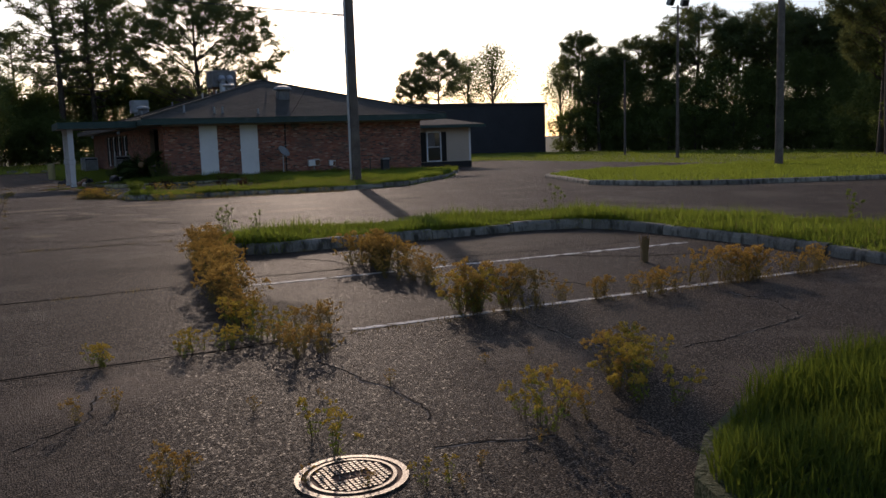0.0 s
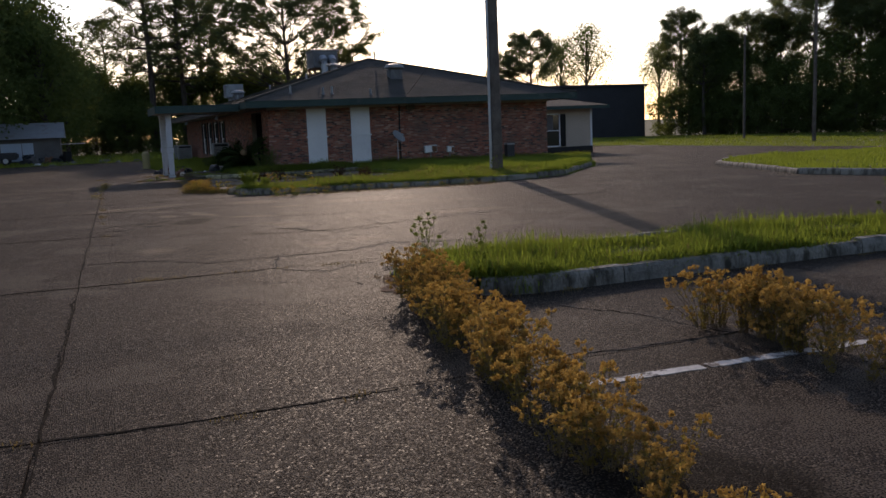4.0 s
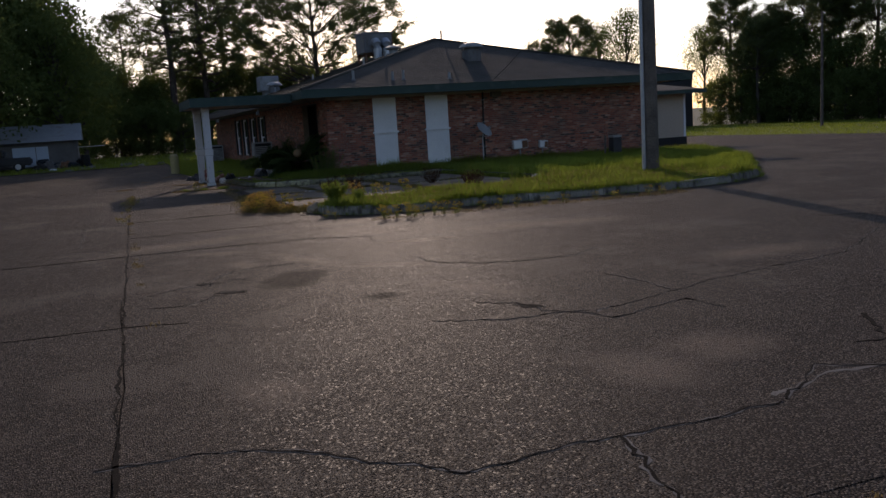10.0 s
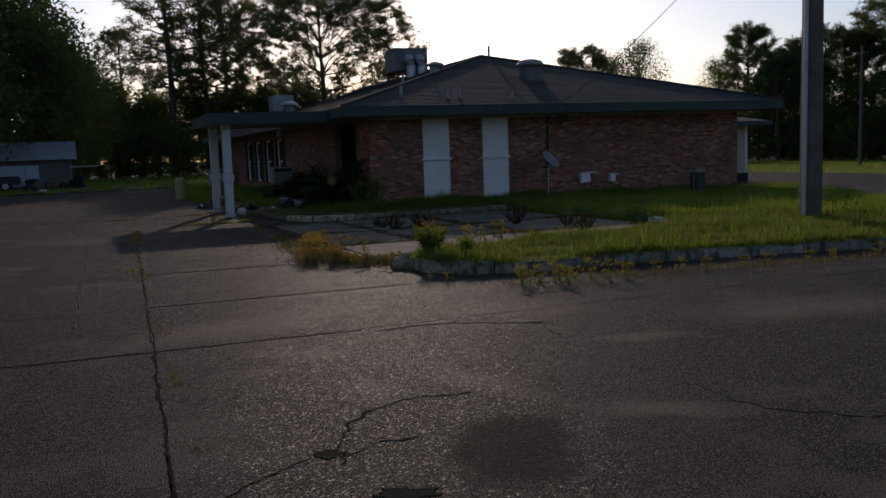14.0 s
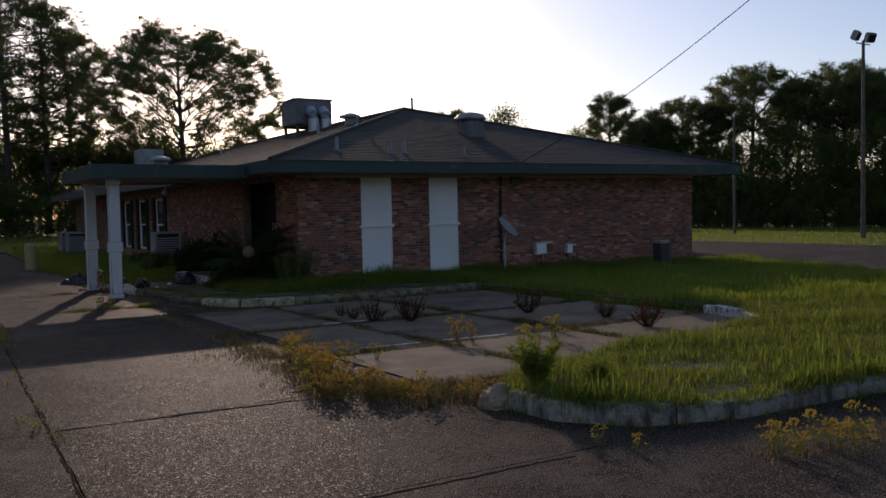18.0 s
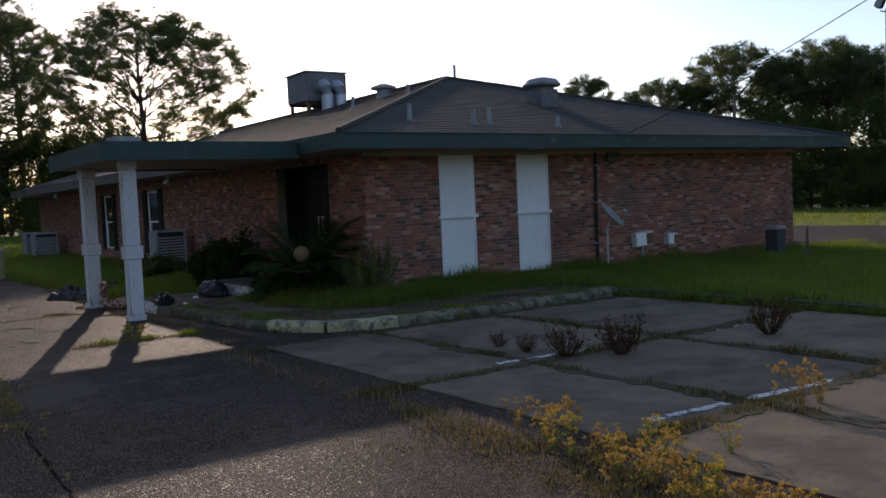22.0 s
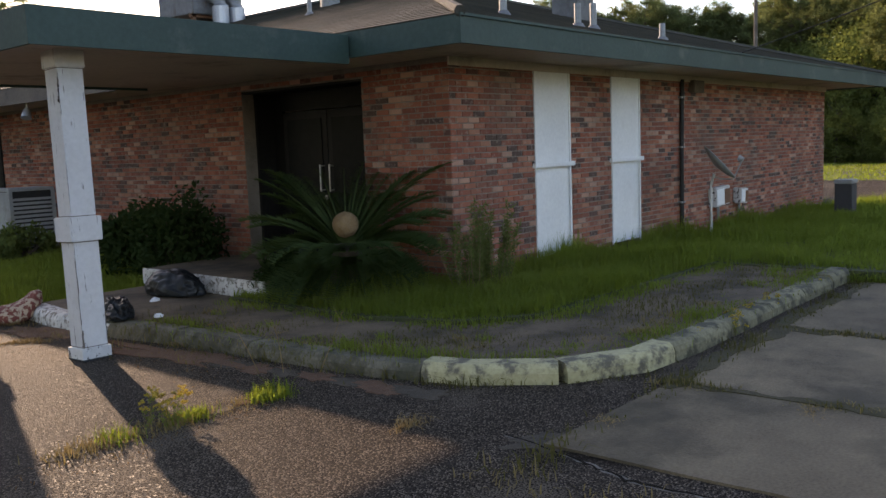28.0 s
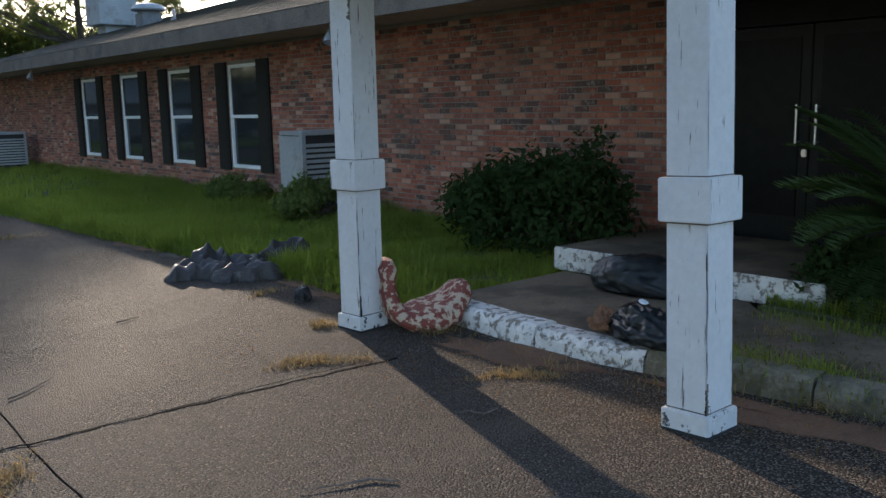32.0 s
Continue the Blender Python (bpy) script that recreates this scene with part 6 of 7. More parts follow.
for k in range(26):
    a, out, h = lr.uniform(0, 2 * math.pi), 0.27 * lr.random() ** 0.6, lr.uniform(0.26, 0.46)
    tip_at = Vector((out * math.cos(a), out * math.sin(a), h))
    tube(bm, [tip_at * 0.08, tip_at * 0.55 + Vector((0, 0, 0.03)), tip_at], [0.005, 0.004, 0.002], 4, False)
    cs += [tuple(tip_at * f) for f in np.linspace(0.35, 1.0, 12)]
tagged(part("stem", bm, "weed_green", bush), kind="stuff")
v, f = sprays(cs, 0.10, 6, lr, 0.085, 0.35, 0.7)
tagged(tri_mesh("foliage", v, f, "weed_green", bush), kind="stuff")
small = copy_thing(bush, pose(4.35, 28.35, 0.08, 0, 0, 70))
small.scale = (0.6, 0.6, 0.7)
foot = strip([(7.3, 41.45), (20.3, 41.45)], 0.22, 420, gr)
blades("wall_foot_grass", foot[foot[:, 1] < 41.6], 0.1, 0.46, 0.011, "grass", gr, "taller grass against the foot of the brick wall", 0.6)
sfoot = strip([(6.95, 46.5), (6.95, 70)], 0.2, 200, gr)
blades("wall_foot_grass", sfoot[sfoot[:, 0] < 7.12], 0.08, 0.3, 0.011, "grass", gr, "taller grass against the foot of the side wall")


# ---- pavement wear ----
def crack(points, width=0.022, material="crack", rng=random.Random(9), low=-0.003, high=0.0035, wander=1.0):
    """A jagged dirt-filled crack, as a ribbon a few millimetres proud of the pavement, that widens and nearly closes along its way."""
    L, R = [], []
    for a, b in zip(points, points[1:]):
        a, b = Vector(a), Vector(b)
        n = max(2, round((b - a).length / 0.05))
        d = (b - a).normalized()
        s = Vector((-d.y, d.x))
        for k in range(n):
            c = a.lerp(b, k / n)
            c = c + s * (wander * (0.05 * noise.noise((c.x * 3, c.y * 3, 1.0)) + 0.028 * noise.noise((c.x * 11, c.y * 11, 4.0)) + rng.gauss(0, 0.006)))
            w = width * max(0.12, 0.55 + 1.1 * noise.noise((c.x * 2.3, c.y * 2.3, 8.0)) + rng.uniform(-0.2, 0.2)) / 2
            L.append(c + s * w), R.append(c - s * w)
    return part("crack", slab([(v.x, v.y) for v in R + L[::-1]], low, high), material, lot)


def dust(points, width):
    """Pale crumbled edge along a joint or crack."""
    crack(points, width, "dust", low=-0.004, high=0.0018).name = "dust_seam"


for p in ([(-0.28, 16.94), (0.52, 16.8), (1.26, 16.04), (2.11, 16.06), (2.65, 16.03), (3.13, 16.05)], [(2.11, 16.06), (1.95, 15.5), (1.82, 15.09)], [(1.82, 15.09), (2.2, 14.72), (2.37, 14.52), (2.7, 14.85), (3.01, 14.91)],
          [(3.13, 16.05), (3.7, 16.45), (4.15, 16.13), (4.9, 16.0)], [(4.27, 17.94), (4.25, 18.39), (3.43, 18.13), (3.33, 18.42), (3.07, 18.68), (3.04, 19.08), (2.75, 19.34)], [(4.34, 19.75), (4.38, 19.24), (4.4, 18.72)], [(1.94, 24.88), (2.59, 24.86), (3.38, 24.44), (3.21, 23.78)], [(3.37, 18.51), (2.7, 18.6), (2.2, 18.9)], [(3.22, 22.2), (3.27, 21.52), (3.68, 21.11), (4.2, 20.95), (4.73, 20.95), (5.2, 21.3)],
          [(2.3, 6.5), (1.98, 5.89), (2.12, 5.1), (2.16, 4.49), (2.13, 4.21)], [(1.9, 3.83), (2.58, 3.64)], [(3.95, 6.4), (3.94, 5.6), (3.94, 5.03), (4.41, 4.7)], [(4.41, 4.7), (5.2, 4.75), (5.95, 4.93), (6.3, 5.6), (6.3, 6.17)],
          [(-0.04, 5.02), (0.35, 5.31), (0.5, 5.9)], [(2.67, 10.14), (3.4, 10.1), (4.07, 10.08), (6.0, 9.95), (8.6, 9.75)], [(4.07, 10.08), (3.9, 10.9), (3.5, 11.6)], [(0.1, 21.6), (0.38, 21.77), (0.72, 22.0)], [(0.81, 21.8), (0.93, 22.28), (1.16, 22.6), (1.46, 22.74), (1.96, 22.68)], [(0.85, 21.9), (1.1, 22.05), (1.35, 22.02)], [(0.95, 21.24), (0.5, 20.9), (0.1, 20.95)], [(4.9, 16.0), (6.2, 17.0), (8.1, 18.7)],
          [(3.4, 18.4), (5.0, 18.9), (6.8, 19.2), (8.4, 20.2)], [(1.2, 30.18), (2.26, 30.06), (2.6, 29.9)], [(0.5, 44.7), (1.46, 44.7), (2.07, 44.67)], [(-1.3, 13.9), (-1.1, 12.0), (-1.25, 9.0)],
          [(-0.5, 37.0), (-0.45, 33.0), (-0.5, 30.3), (-0.55, 26.5)], [(3.6, 38.3), (3.36, 37.4), (3.42, 36.7)]):
    crack(p, 0.023)
    dust(p, 0.04)
for p in ([(4.9, 17.2), (4.5, 16.6), (4.2, 16.7)], [(8.8, 21.5), (9.6, 21.0), (10.5, 21.1)], [(4.2, 9.0), (5.0, 8.3), (5.6, 7.0)], [(6.4, 9.4), (7.2, 8.6), (8.2, 8.2)]):
    crack(p, 0.05)


for p in ([(0.12 + 0.033 * (y - 26), y) for y in (6, 10, 14, 17, 20.5, 25, 28, 31, 36)], [(-3.0, 15.3), (-0.3, 15.15), (1.8, 15.08)], [(-3, 20.5), (-0.76, 20.29), (-0.09, 20.26), (0.5, 20.09)],
          [(-3, 25.15), (0.1, 25.05), (1.9, 24.97)], [(0.2, 27.35), (3.2, 27.25)], [(0.3, 30.2), (2.3, 30.05)], [(-3, 6.7), (0, 6.68), (2.4, 6.62)], [(-1.4, 10.2), (0.2, 10.05), (1.6, 10.02)], [(-2, 44.8), (0.8, 44.72), (3.0, 44.6)]):
    crack(p, 0.028, wander=0.55)


def blot(name, at, size, material, z, rng, label="", squash=0.6, n=28, turn=0.0):
    """A flat ragged patch of dirt or missing surface."""
    poly = []
    for k in range(n):
        a = 2 * math.pi * k / n
        r = size * (0.7 + 0.5 * noise.noise((math.cos(a) * 1.7 + at[0], math.sin(a) * 1.7 + at[1], 2.0)) + 0.3 * noise.noise((math.cos(a) * 9 + at[0], math.sin(a) * 9, 5.0)) + rng.uniform(-0.08, 0.08))
        x, y = r * math.cos(a), r * squash * math.sin(a)
        poly.append((at[0] + x * math.cos(turn) - y * math.sin(turn), at[1] + x * math.sin(turn) + y * math.cos(turn)))
    return part(name, slab(poly, z - 0.006, z), material, lot, label)


def moss_seam(a, b, width, rng=random.Random(52)):
    """A ragged band of moss and silt over a slab joint."""
    a, b = Vector(a), Vector(b)
    d = (b - a).normalized()
    s, n = Vector((-d.y, d.x)), round((b - a).length / 0.06)
    L, R = [], []
    for k in range(n + 1):
        c = a.lerp(b, k / n)
        for side, out, z in ((1, L, 3.0), (-1, R, 9.0)):
            w = width * max(0.12, 0.5 + 0.9 * noise.noise((c.x * 1.1, c.y * 1.1, z)) + 0.5 * noise.noise((c.x * 5, c.y * 5, z)) + rng.uniform(-0.14, 0.14))
            out.append(c + s * side * w)
    part("moss_seam", slab([(v.x, v.y) for v in R + L[::-1]], 0.010, 0.0205 + rng.uniform(0, 0.001)), "moss", stall_lot, "olive moss and silt over a joint")


for x in CX[1:3]:
    for y0, y1 in zip(CY, CY[1:]):
        moss_seam((x, y0), (x, y1), 0.15)
for y in CY[1:3]:
    for x0, x1 in zip(CX, CX[1:]):
        moss_seam((x0, y), (x1, y), 0.17)
moss_seam((4.9, 37.95), (9.8, 37.95), 0.12)
moss_seam((5.1, 29.9), (9.8, 29.9), 0.16)
br = random.Random(31)
blot("pothole", (0.97, 21.3), 0.2, "hole", 0.0038, br, "small broken pothole", 0.42, turn=-0.4)
blot("pothole", (0.77, 21.99), 0.11, "hole", 0.0038, br, "small broken pothole", 0.8, turn=-0.4)
blot("pothole", (3.1, 18.9), 0.2, "hole", 0.0018, br, "crumbled asphalt edge", 0.4, turn=2.3)
blot("dirt_patch", (3.75, 37.95), 0.5, "soil", 0.0018, br, "silt washed against the kerb", 0.5, turn=2.4)
blot("leaf_litter", (3.55, 44.1), 0.95, "litter", 0.005, br, "rust-brown leaf litter along the kerb", 0.28, 60, turn=1.75)
blot("leaf_litter", (3.72, 42.0), 1.3, "litter", 0.006, br, "rust-brown leaf litter along the kerb", 0.2, 60, turn=1.65)
for k in range(16):
    y = 45.9 + k * 0.62
    blot("leaf_litter", (3.78 - 0.03 * (y - 46) + br.uniform(-0.08, 0.05), y), br.uniform(0.3, 0.5), "litter" if k % 3 else "soil", 0.004 + 0.0004 * (k % 4), br, "brown litter and soil along the lawn edge", 0.42, 40, turn=1.6 + br.uniform(-0.2, 0.2))
for k in range(9):
    f = k / 8
    blot("dirt_patch", (3.74 + 0.22 * f + br.uniform(-0.03, 0.03), 41.9 - 2.6 * f), br.uniform(0.24, 0.34), "litter" if k % 2 else "soil", 0.0030 + 0.0005 * (k % 3), br, "reddish dirt along the foot of the kerb", 0.55, 40, turn=1.65 + br.uniform(-0.2, 0.2))
blot("dirt_patch", (2.78, 13.2), 0.85, "litter", 0.004, br, "brown dirt round the island's tip", 0.4, 60, turn=1.5)
blot("dirt_patch", (3.05, 14.35), 0.32, "soil", 0.004, br, "dirt and roots at the island's tip", 0.5, turn=1.2)

for k in range(6):
    blot("dirt_patch", (1.9 + 0.26 * k + br.uniform(-0.05, 0.05), 40.2 + br.uniform(-0.03, 0.03)), br.uniform(0.13, 0.22), "litter" if k % 2 else "soil", 0.0032 + 0.0005 * (k % 3), br, "brown dirt and roots in the pavement joint", 0.4, 36)

# pale broken edges of the heaved plates by the island's tip
for p in ([(3.11, 16.12), (3.7, 16.3), (4.2, 16.2), (4.6, 15.9)], [(4.2, 16.1), (4.2, 15.7), (4.14, 15.4)], [(3.7, 15.9), (3.6, 15.55), (3.58, 15.3)]):
    dust(p, 0.05)
# loose grit
gg = np.random.default_rng(83)
n = 7000
heart = np.stack([gg.uniform(-4, 7, 160), gg.uniform(1, 47, 160)], 1)
xy = heart[gg.integers(0, 160, n)] + gg.normal(0, 0.55, (n, 2))
xy = xy[(xy[:, 0] < 2.2) | ((xy[:, 1] > 15.5) & (xy[:, 1] < 26.5)) | ((xy[:, 1] < 11.5) & (xy[:, 1] > 4.6) & (xy[:, 0] < 8.6)) | ((xy[:, 1] > 38) & (xy[:, 0] < 3.4))]
n = len(xy)
size = gg.uniform(0.002, 0.0065, n) * np.where(gg.random(n) < 0.05, 1.9, 1.0)
ang = gg.uniform(0, 2 * np.pi, n)
zz = np.array([gz(x, y) for x, y in xy])
corner = [np.stack([xy[:, 0] + size * np.cos(ang + k * 2.09), xy[:, 1] + size * np.sin(ang + k * 2.09), zz - 0.001], 1) for k in range(3)]
peak = np.stack([xy[:, 0], xy[:, 1], zz + size * 0.9], 1)
v = np.stack(corner + [peak], 1).reshape(-1, 3)
t = (np.arange(n)[:, None, None] * 4 + np.array([[0, 1, 3], [1, 2, 3], [2, 0, 3]])[None]).reshape(-1, 3)
tagged(tri_mesh("loose_grit", v, t, "stone"), "loose tan grit scattered over the asphalt", "grit", "", "stuff")

# manhole cover
mh = thing("manhole_cover", "round worn cast-iron manhole cover with a waffle grid", "manhole cover", (1.39, 3.70, 0.0))
mh.scale = (0.88, 0.88, 0.88)
bm = bmesh.new()
for r0, r1, z in ((0.275, 0.31, 0.012), (0.225, 0.245, 0.016)):
    ring = [[bm.verts.new((r * math.cos(a), r * math.sin(a), h)) for a in (2 * math.pi * k / 48 for k in range(48))] for r, h in ((r0, 0.0), (r0, z), (r1, z), (r1, 0.0))]
    for a, b in zip(ring, ring[1:]):
        for k in range(48):
            bm.faces.new((a[k], b[k], b[(k + 1) % 48], a[(k + 1) % 48]))
part("rim", bm, "iron", mh)
bm = bmesh.new()
bm.faces.new([bm.verts.new((0.28 * math.cos(a), 0.28 * math.sin(a), 0.005)) for a in (2 * math.pi * k / 48 for k in range(48))])
part("plate", bm, "rust", mh)
bm = bmesh.new()
for i in range(-7, 8):
    for j in range(-7, 8):
        x, y = i * 0.03, j * 0.03
        if x * x + y * y < 0.21 ** 2 and not (abs(x) < 0.1 and abs(y) < 0.045):
            box(bm, (x - 0.010, y - 0.010, 0.004), (x + 0.010, y + 0.010, 0.015))
tagged(part("stud", bm, "iron", mh), kind="stuff")
for i in range(3):
    part("raised_mark", tube(bmesh.new(), [(-0.08 + i * 0.06, -0.03, 0.013), (-0.06 + i * 0.06, 0.03, 0.013), (-0.04 + i * 0.06, -0.02, 0.013)], 0.005, 5), "iron", mh)


# ---- by the entrance ----
def frond(seed, length, rise):
    """One feather leaf: a curved rib with two ranks of narrow leaflets."""
    rng = np.random.default_rng(seed)
    n, v, f = 46, [], []
    def at(t):
        return np.array((length * (t - 0.12 * t * t * (1 - rise)), 0.0, length * (rise * t - (0.62 + 0.25 * (1 - rise)) * t ** 2.3 * 0.62)))
    for k in range(n):
        t = 0.08 + 0.92 * k / n
        p = at(t)
        ll = length * 0.17 * math.sin(math.pi * min(0.98, 0.12 + 0.86 * t)) ** 0.6 + 0.02
        for s in (-1, 1):
            tip = p + np.array((ll * 0.75, s * ll * 0.85, ll * 0.28)) + rng.normal(0, 0.012, 3)
            i = len(v)
            v += [p + (-0.018, 0, 0), p + (0.018, 0, 0), tip]
            f.append((i, i + 1, i + 2))
    for k in range(12):
        a, b, i = at(k / 12), at((k + 1) / 12), len(v)
        w = 0.011 * (1 - k / 14)
        v += [a + (0, -w, 0), a + (0, w, 0), b + (0, w, 0), b + (0, -w, 0), a + (0, 0, -w), b + (0, 0, -w)]
        f += [(i, i + 1, i + 2), (i, i + 2, i + 3), (i, i + 4, i + 5), (i, i + 5, i + 3), (i + 1, i + 2, i + 5), (i + 1, i + 5, i + 4)]
    me = bpy.data.meshes.new("frond")
    me.from_pydata([tuple(float(c) for c in q) for q in v], [], f)
    me.materials.append(M["palm"])
    return me


palm = thing("sago_palm", "dark green sago palm with a round tan cone, by the entrance", "palm", (6.22, 42.42, 0.0))
part("trunk", tube(bmesh.new(), [(0, 0, 0), (0, 0, 0.3), (0, 0, 0.58)], [0.22, 0.2, 0.15], 14), "bark", palm)
bm = bmesh.new()
bmesh.ops.create_icosphere(bm, subdivisions=4, radius=0.145)
for v in bm.verts:
    v.co *= 1 + 0.05 * noise.noise(v.co * 26)
    v.co.z += 0.80
part("cone", bm, "ball", palm, "round tan cone at the heart")
frond_meshes = [frond(s, 1.22, r) for s, r in ((1, 1.12), (2, 0.92), (3, 0.72), (4, 0.45), (5, 0.1), (6, -0.12))]
pr = random.Random(12)
for k in range(210):
    rank = (0, 1, 2, 3, 4, 5, 3, 4, 5, 5)[k % 10]
    az = pr.uniform(-50, 128) if rank < 2 else pr.uniform(-85, 160) if rank == 2 else k * 137.5 + pr.uniform(-8, 8)
    fo = new("frond", frond_meshes[rank])
    fo.parent = palm
    fo.matrix_basis = pose(0, 0, 0, 0, 0, az) @ pose(0.1, 0, (0.62, 0.57, 0.53, 0.49, 0.44, 0.38)[rank]) @ Matrix.Diagonal((*(pr.uniform(0.72, 0.94),) * 3, 1))


def shrub(name, label, at, radius, height, seed, material="shrub", leaf=0.05):
    s = thing(name, label, "shrub", at)
    rng = np.random.default_rng(seed)
    bm, cs = bmesh.new(), []
    for k in range(46):
        a, r = rng.uniform(0, 2 * math.pi), radius * rng.random() ** 0.5
        z = height * (0.15 + 0.85 * rng.random()) * (1 - 0.45 * (r / radius) ** 2)
        c = (r * math.cos(a), r * math.sin(a), z)
        cs.append(c)
        tube(bm, [(c[0] * 0.15, c[1] * 0.15, 0), (c[0] * 0.6, c[1] * 0.6, z * 0.6), c], [0.012, 0.008, 0.003], 4, False)
    tagged(part("branch", bm, "bark", s), kind="stuff")
    v, f = leaf_cloud(cs, 0.22 * height + 0.05, 90, leaf, rng)
    tagged(tri_mesh("foliage", v, f, material, s), kind="stuff")
    return s


shrub("shrub", "dark rounded evergreen shrub against the brick wall", (6.4, 46.15, 0.02), 0.6, 1.1, 3)
shrub("shrub", "dark rounded evergreen shrub against the brick wall", (6.4, 47.0, 0.02), 0.6, 0.85, 4)
feathery = thing("shrub", "feathery upright green shrub at the brick corner", "shrub", (6.85, 41.0, 0.05))
fr = np.random.default_rng(5)
bm, cs = bmesh.new(), []
for k in range(34):
    x, y, h = fr.uniform(-0.45, 0.45), fr.uniform(-0.28, 0.28), fr.uniform(0.45, 1.0)
    lean = fr.normal(0, 0.10, 2)
    tube(bm, [(x * 0.7, y * 0.7, 0), (x + lean[0] * 0.5, y + lean[1] * 0.5, h * 0.55), (x + lean[0], y + lean[1], h)], [0.005, 0.004, 0.002], 3, False)
    cs += [(x * (0.7 + 0.3 * f) + lean[0] * f, y * (0.7 + 0.3 * f) + lean[1] * f, h * f) for f in np.linspace(0.25, 1.0, 14)]
tagged(part("branch", bm, "stem", feathery), kind="stuff")
v, f = sprays(cs, 0.085, 9, fr, 0.09, 0.35, 0.8)
tagged(tri_mesh("foliage", v, f, "leaves", feathery), kind="stuff")
shrub("shrub", "low weedy shrub beside the entrance step", (5.8, 43.0, 0.02), 0.25, 0.45, 6, "shrub", 0.035)
shrub("shrub", "low weedy growth under the side window", (6.2, 50.6, 0.0), 0.5, 0.5, 7, "leaves", 0.04)
shrub("shrub", "low weedy growth under the side window", (6.4, 53.2, 0.0), 0.5, 0.45, 8, "leaves", 0.04)


def heap(name, label, category, at, size, seed, material, rough=0.35, turn=0.0):
    """A crumpled heap of cloth or plastic: a domed sheet with folds."""
    bm = bmesh.new()
    bmesh.ops.create_icosphere(bm, subdivisions=5, radius=1.0)
    for v in bm.verts:
        p = v.co.copy()
        r = 1 + rough * noise.noise(p * 1.6 + Vector((seed, 0, 0))) + rough * 0.55 * (1 - abs(noise.noise(p * 3.4 + Vector((0, seed, 0)))) * 2) + rough * 0.2 * noise.noise(p * 9)
        v.co = Vector((p.x * r * size[0], p.y * r * size[1], max(0.0, (p.z + 0.25) * r * size[2] * 0.9)))
    for f in bm.faces:
        f.smooth = True
    ob = part(name, bm, material)
    ob.matrix_basis = pose(at[0], at[1], at[2], 0, 0, turn)
    return tagged(ob, label, category)


def cloth_heap(name, label, category, at, turn, lumps, seed, material, cell=0.013):
    """A garment thrown down: a draped sheet over soft lumps (from, to, radius, height), with running folds and a ragged hem."""
    pts = [p for a, b, r, h in lumps for p in ((a[0] - r, a[1] - r), (b[0] + r, b[1] + r), (b[0] - r, b[1] - r), (a[0] + r, a[1] + r))]
    x0, x1 = min(p[0] for p in pts), max(p[0] for p in pts)
    y0, y1 = min(p[1] for p in pts), max(p[1] for p in pts)
    bm, grid = bmesh.new(), {}
    nx, ny = int((x1 - x0) / cell) + 1, int((y1 - y0) / cell) + 1
    for i in range(nx + 1):
        for j in range(ny + 1):
            p = Vector((x0 + i * cell, y0 + j * cell))
            best, along = 0.0, 0.0
            for k, (a, b, r, h) in enumerate(lumps):
                a, b = Vector(a), Vector(b)
                t = max(0.0, min(1.0, (p - a).dot(b - a) / max(1e-6, (b - a).length_squared)))
                d = (p - a.lerp(b, t)).length / (r * (1 + 0.5 * noise.noise((p.x * 8, p.y * 8, seed + k))))
                if d < 1:
                    z = h * (1 - d ** 2.2)
                    if z > best:
                        best, along = z, (p - a).dot((b - a).orthogonal().normalized())
            if best > 0:
                fold = 0.5 + 0.5 * math.cos(along * 30 + 3.0 * noise.noise((p.x * 3.5, p.y * 3.5, seed * 2.0)))
                fold2 = 0.5 + 0.5 * math.cos((p.x * 0.75 + p.y * 0.65) * 32 + 4 * noise.noise((p.x * 4, p.y * 4, seed + 7.0)))
                z = 1.15 * best * (0.42 + 0.28 * fold + 0.18 * fold2 + 0.3 * (1 - 2.4 * abs(noise.noise((p.x * 6, p.y * 7.5, seed + 3.0))))) + 0.004 * noise.noise((p.x * 12, p.y * 12, seed))
                grid[i, j] = bm.verts.new((p.x, p.y, max(0.004, z)))
    for (i, j), v in list(grid.items()):
        q = [grid.get((i + a, j + b)) for a, b in ((0, 0), (1, 0), (1, 1), (0, 1))]
        if all(q):
            bm.faces.new(q)
    for v in [v for v in bm.verts if not v.link_faces]:
        bm.verts.remove(v)
    for v in bm.verts:
        if v.is_boundary:
            v.co.z = 0.0
    for f in bm.faces:
        f.smooth = True
    ob = part(name, bm, material)
    ob.matrix_basis = pose(at[0], at[1], at[2], 0, 0, turn)
    return tagged(ob, label, category)


cloth_heap("jacket", "crumpled dark grey jacket thrown on the asphalt", "clothing", (3.02, 48.2, gz(3, 48) + 0.005), -18, (((0.45, 0.0), (1.0, 0.08), 0.26, 0.17), ((0.02, -0.05), (0.35, 0.02), 0.12, 0.13),
           ((0.30, 0.14), (0.44, 0.22), 0.16, 0.24), ((1.0, 0.06), (1.28, 0.16), 0.22, 0.24), ((0.42, -0.30), (0.85, -0.36), 0.13, 0.13), ((0.1, 0.1), (0.2, 0.16), 0.12, 0.15)), 3, "cloth")
heap("trash_bag", "full black plastic trash bag by the entrance step", "trash bag", (5.22, 44.35, 0.02), (0.2, 0.42, 0.24), 5, "bag", 0.16, 8)
heap("plastic_bag", "torn dark red and black plastic bag on the kerb", "litter", (4.0, 43.45, 0.05), (0.15, 0.27, 0.15), 12, "bag", 0.3, -20)
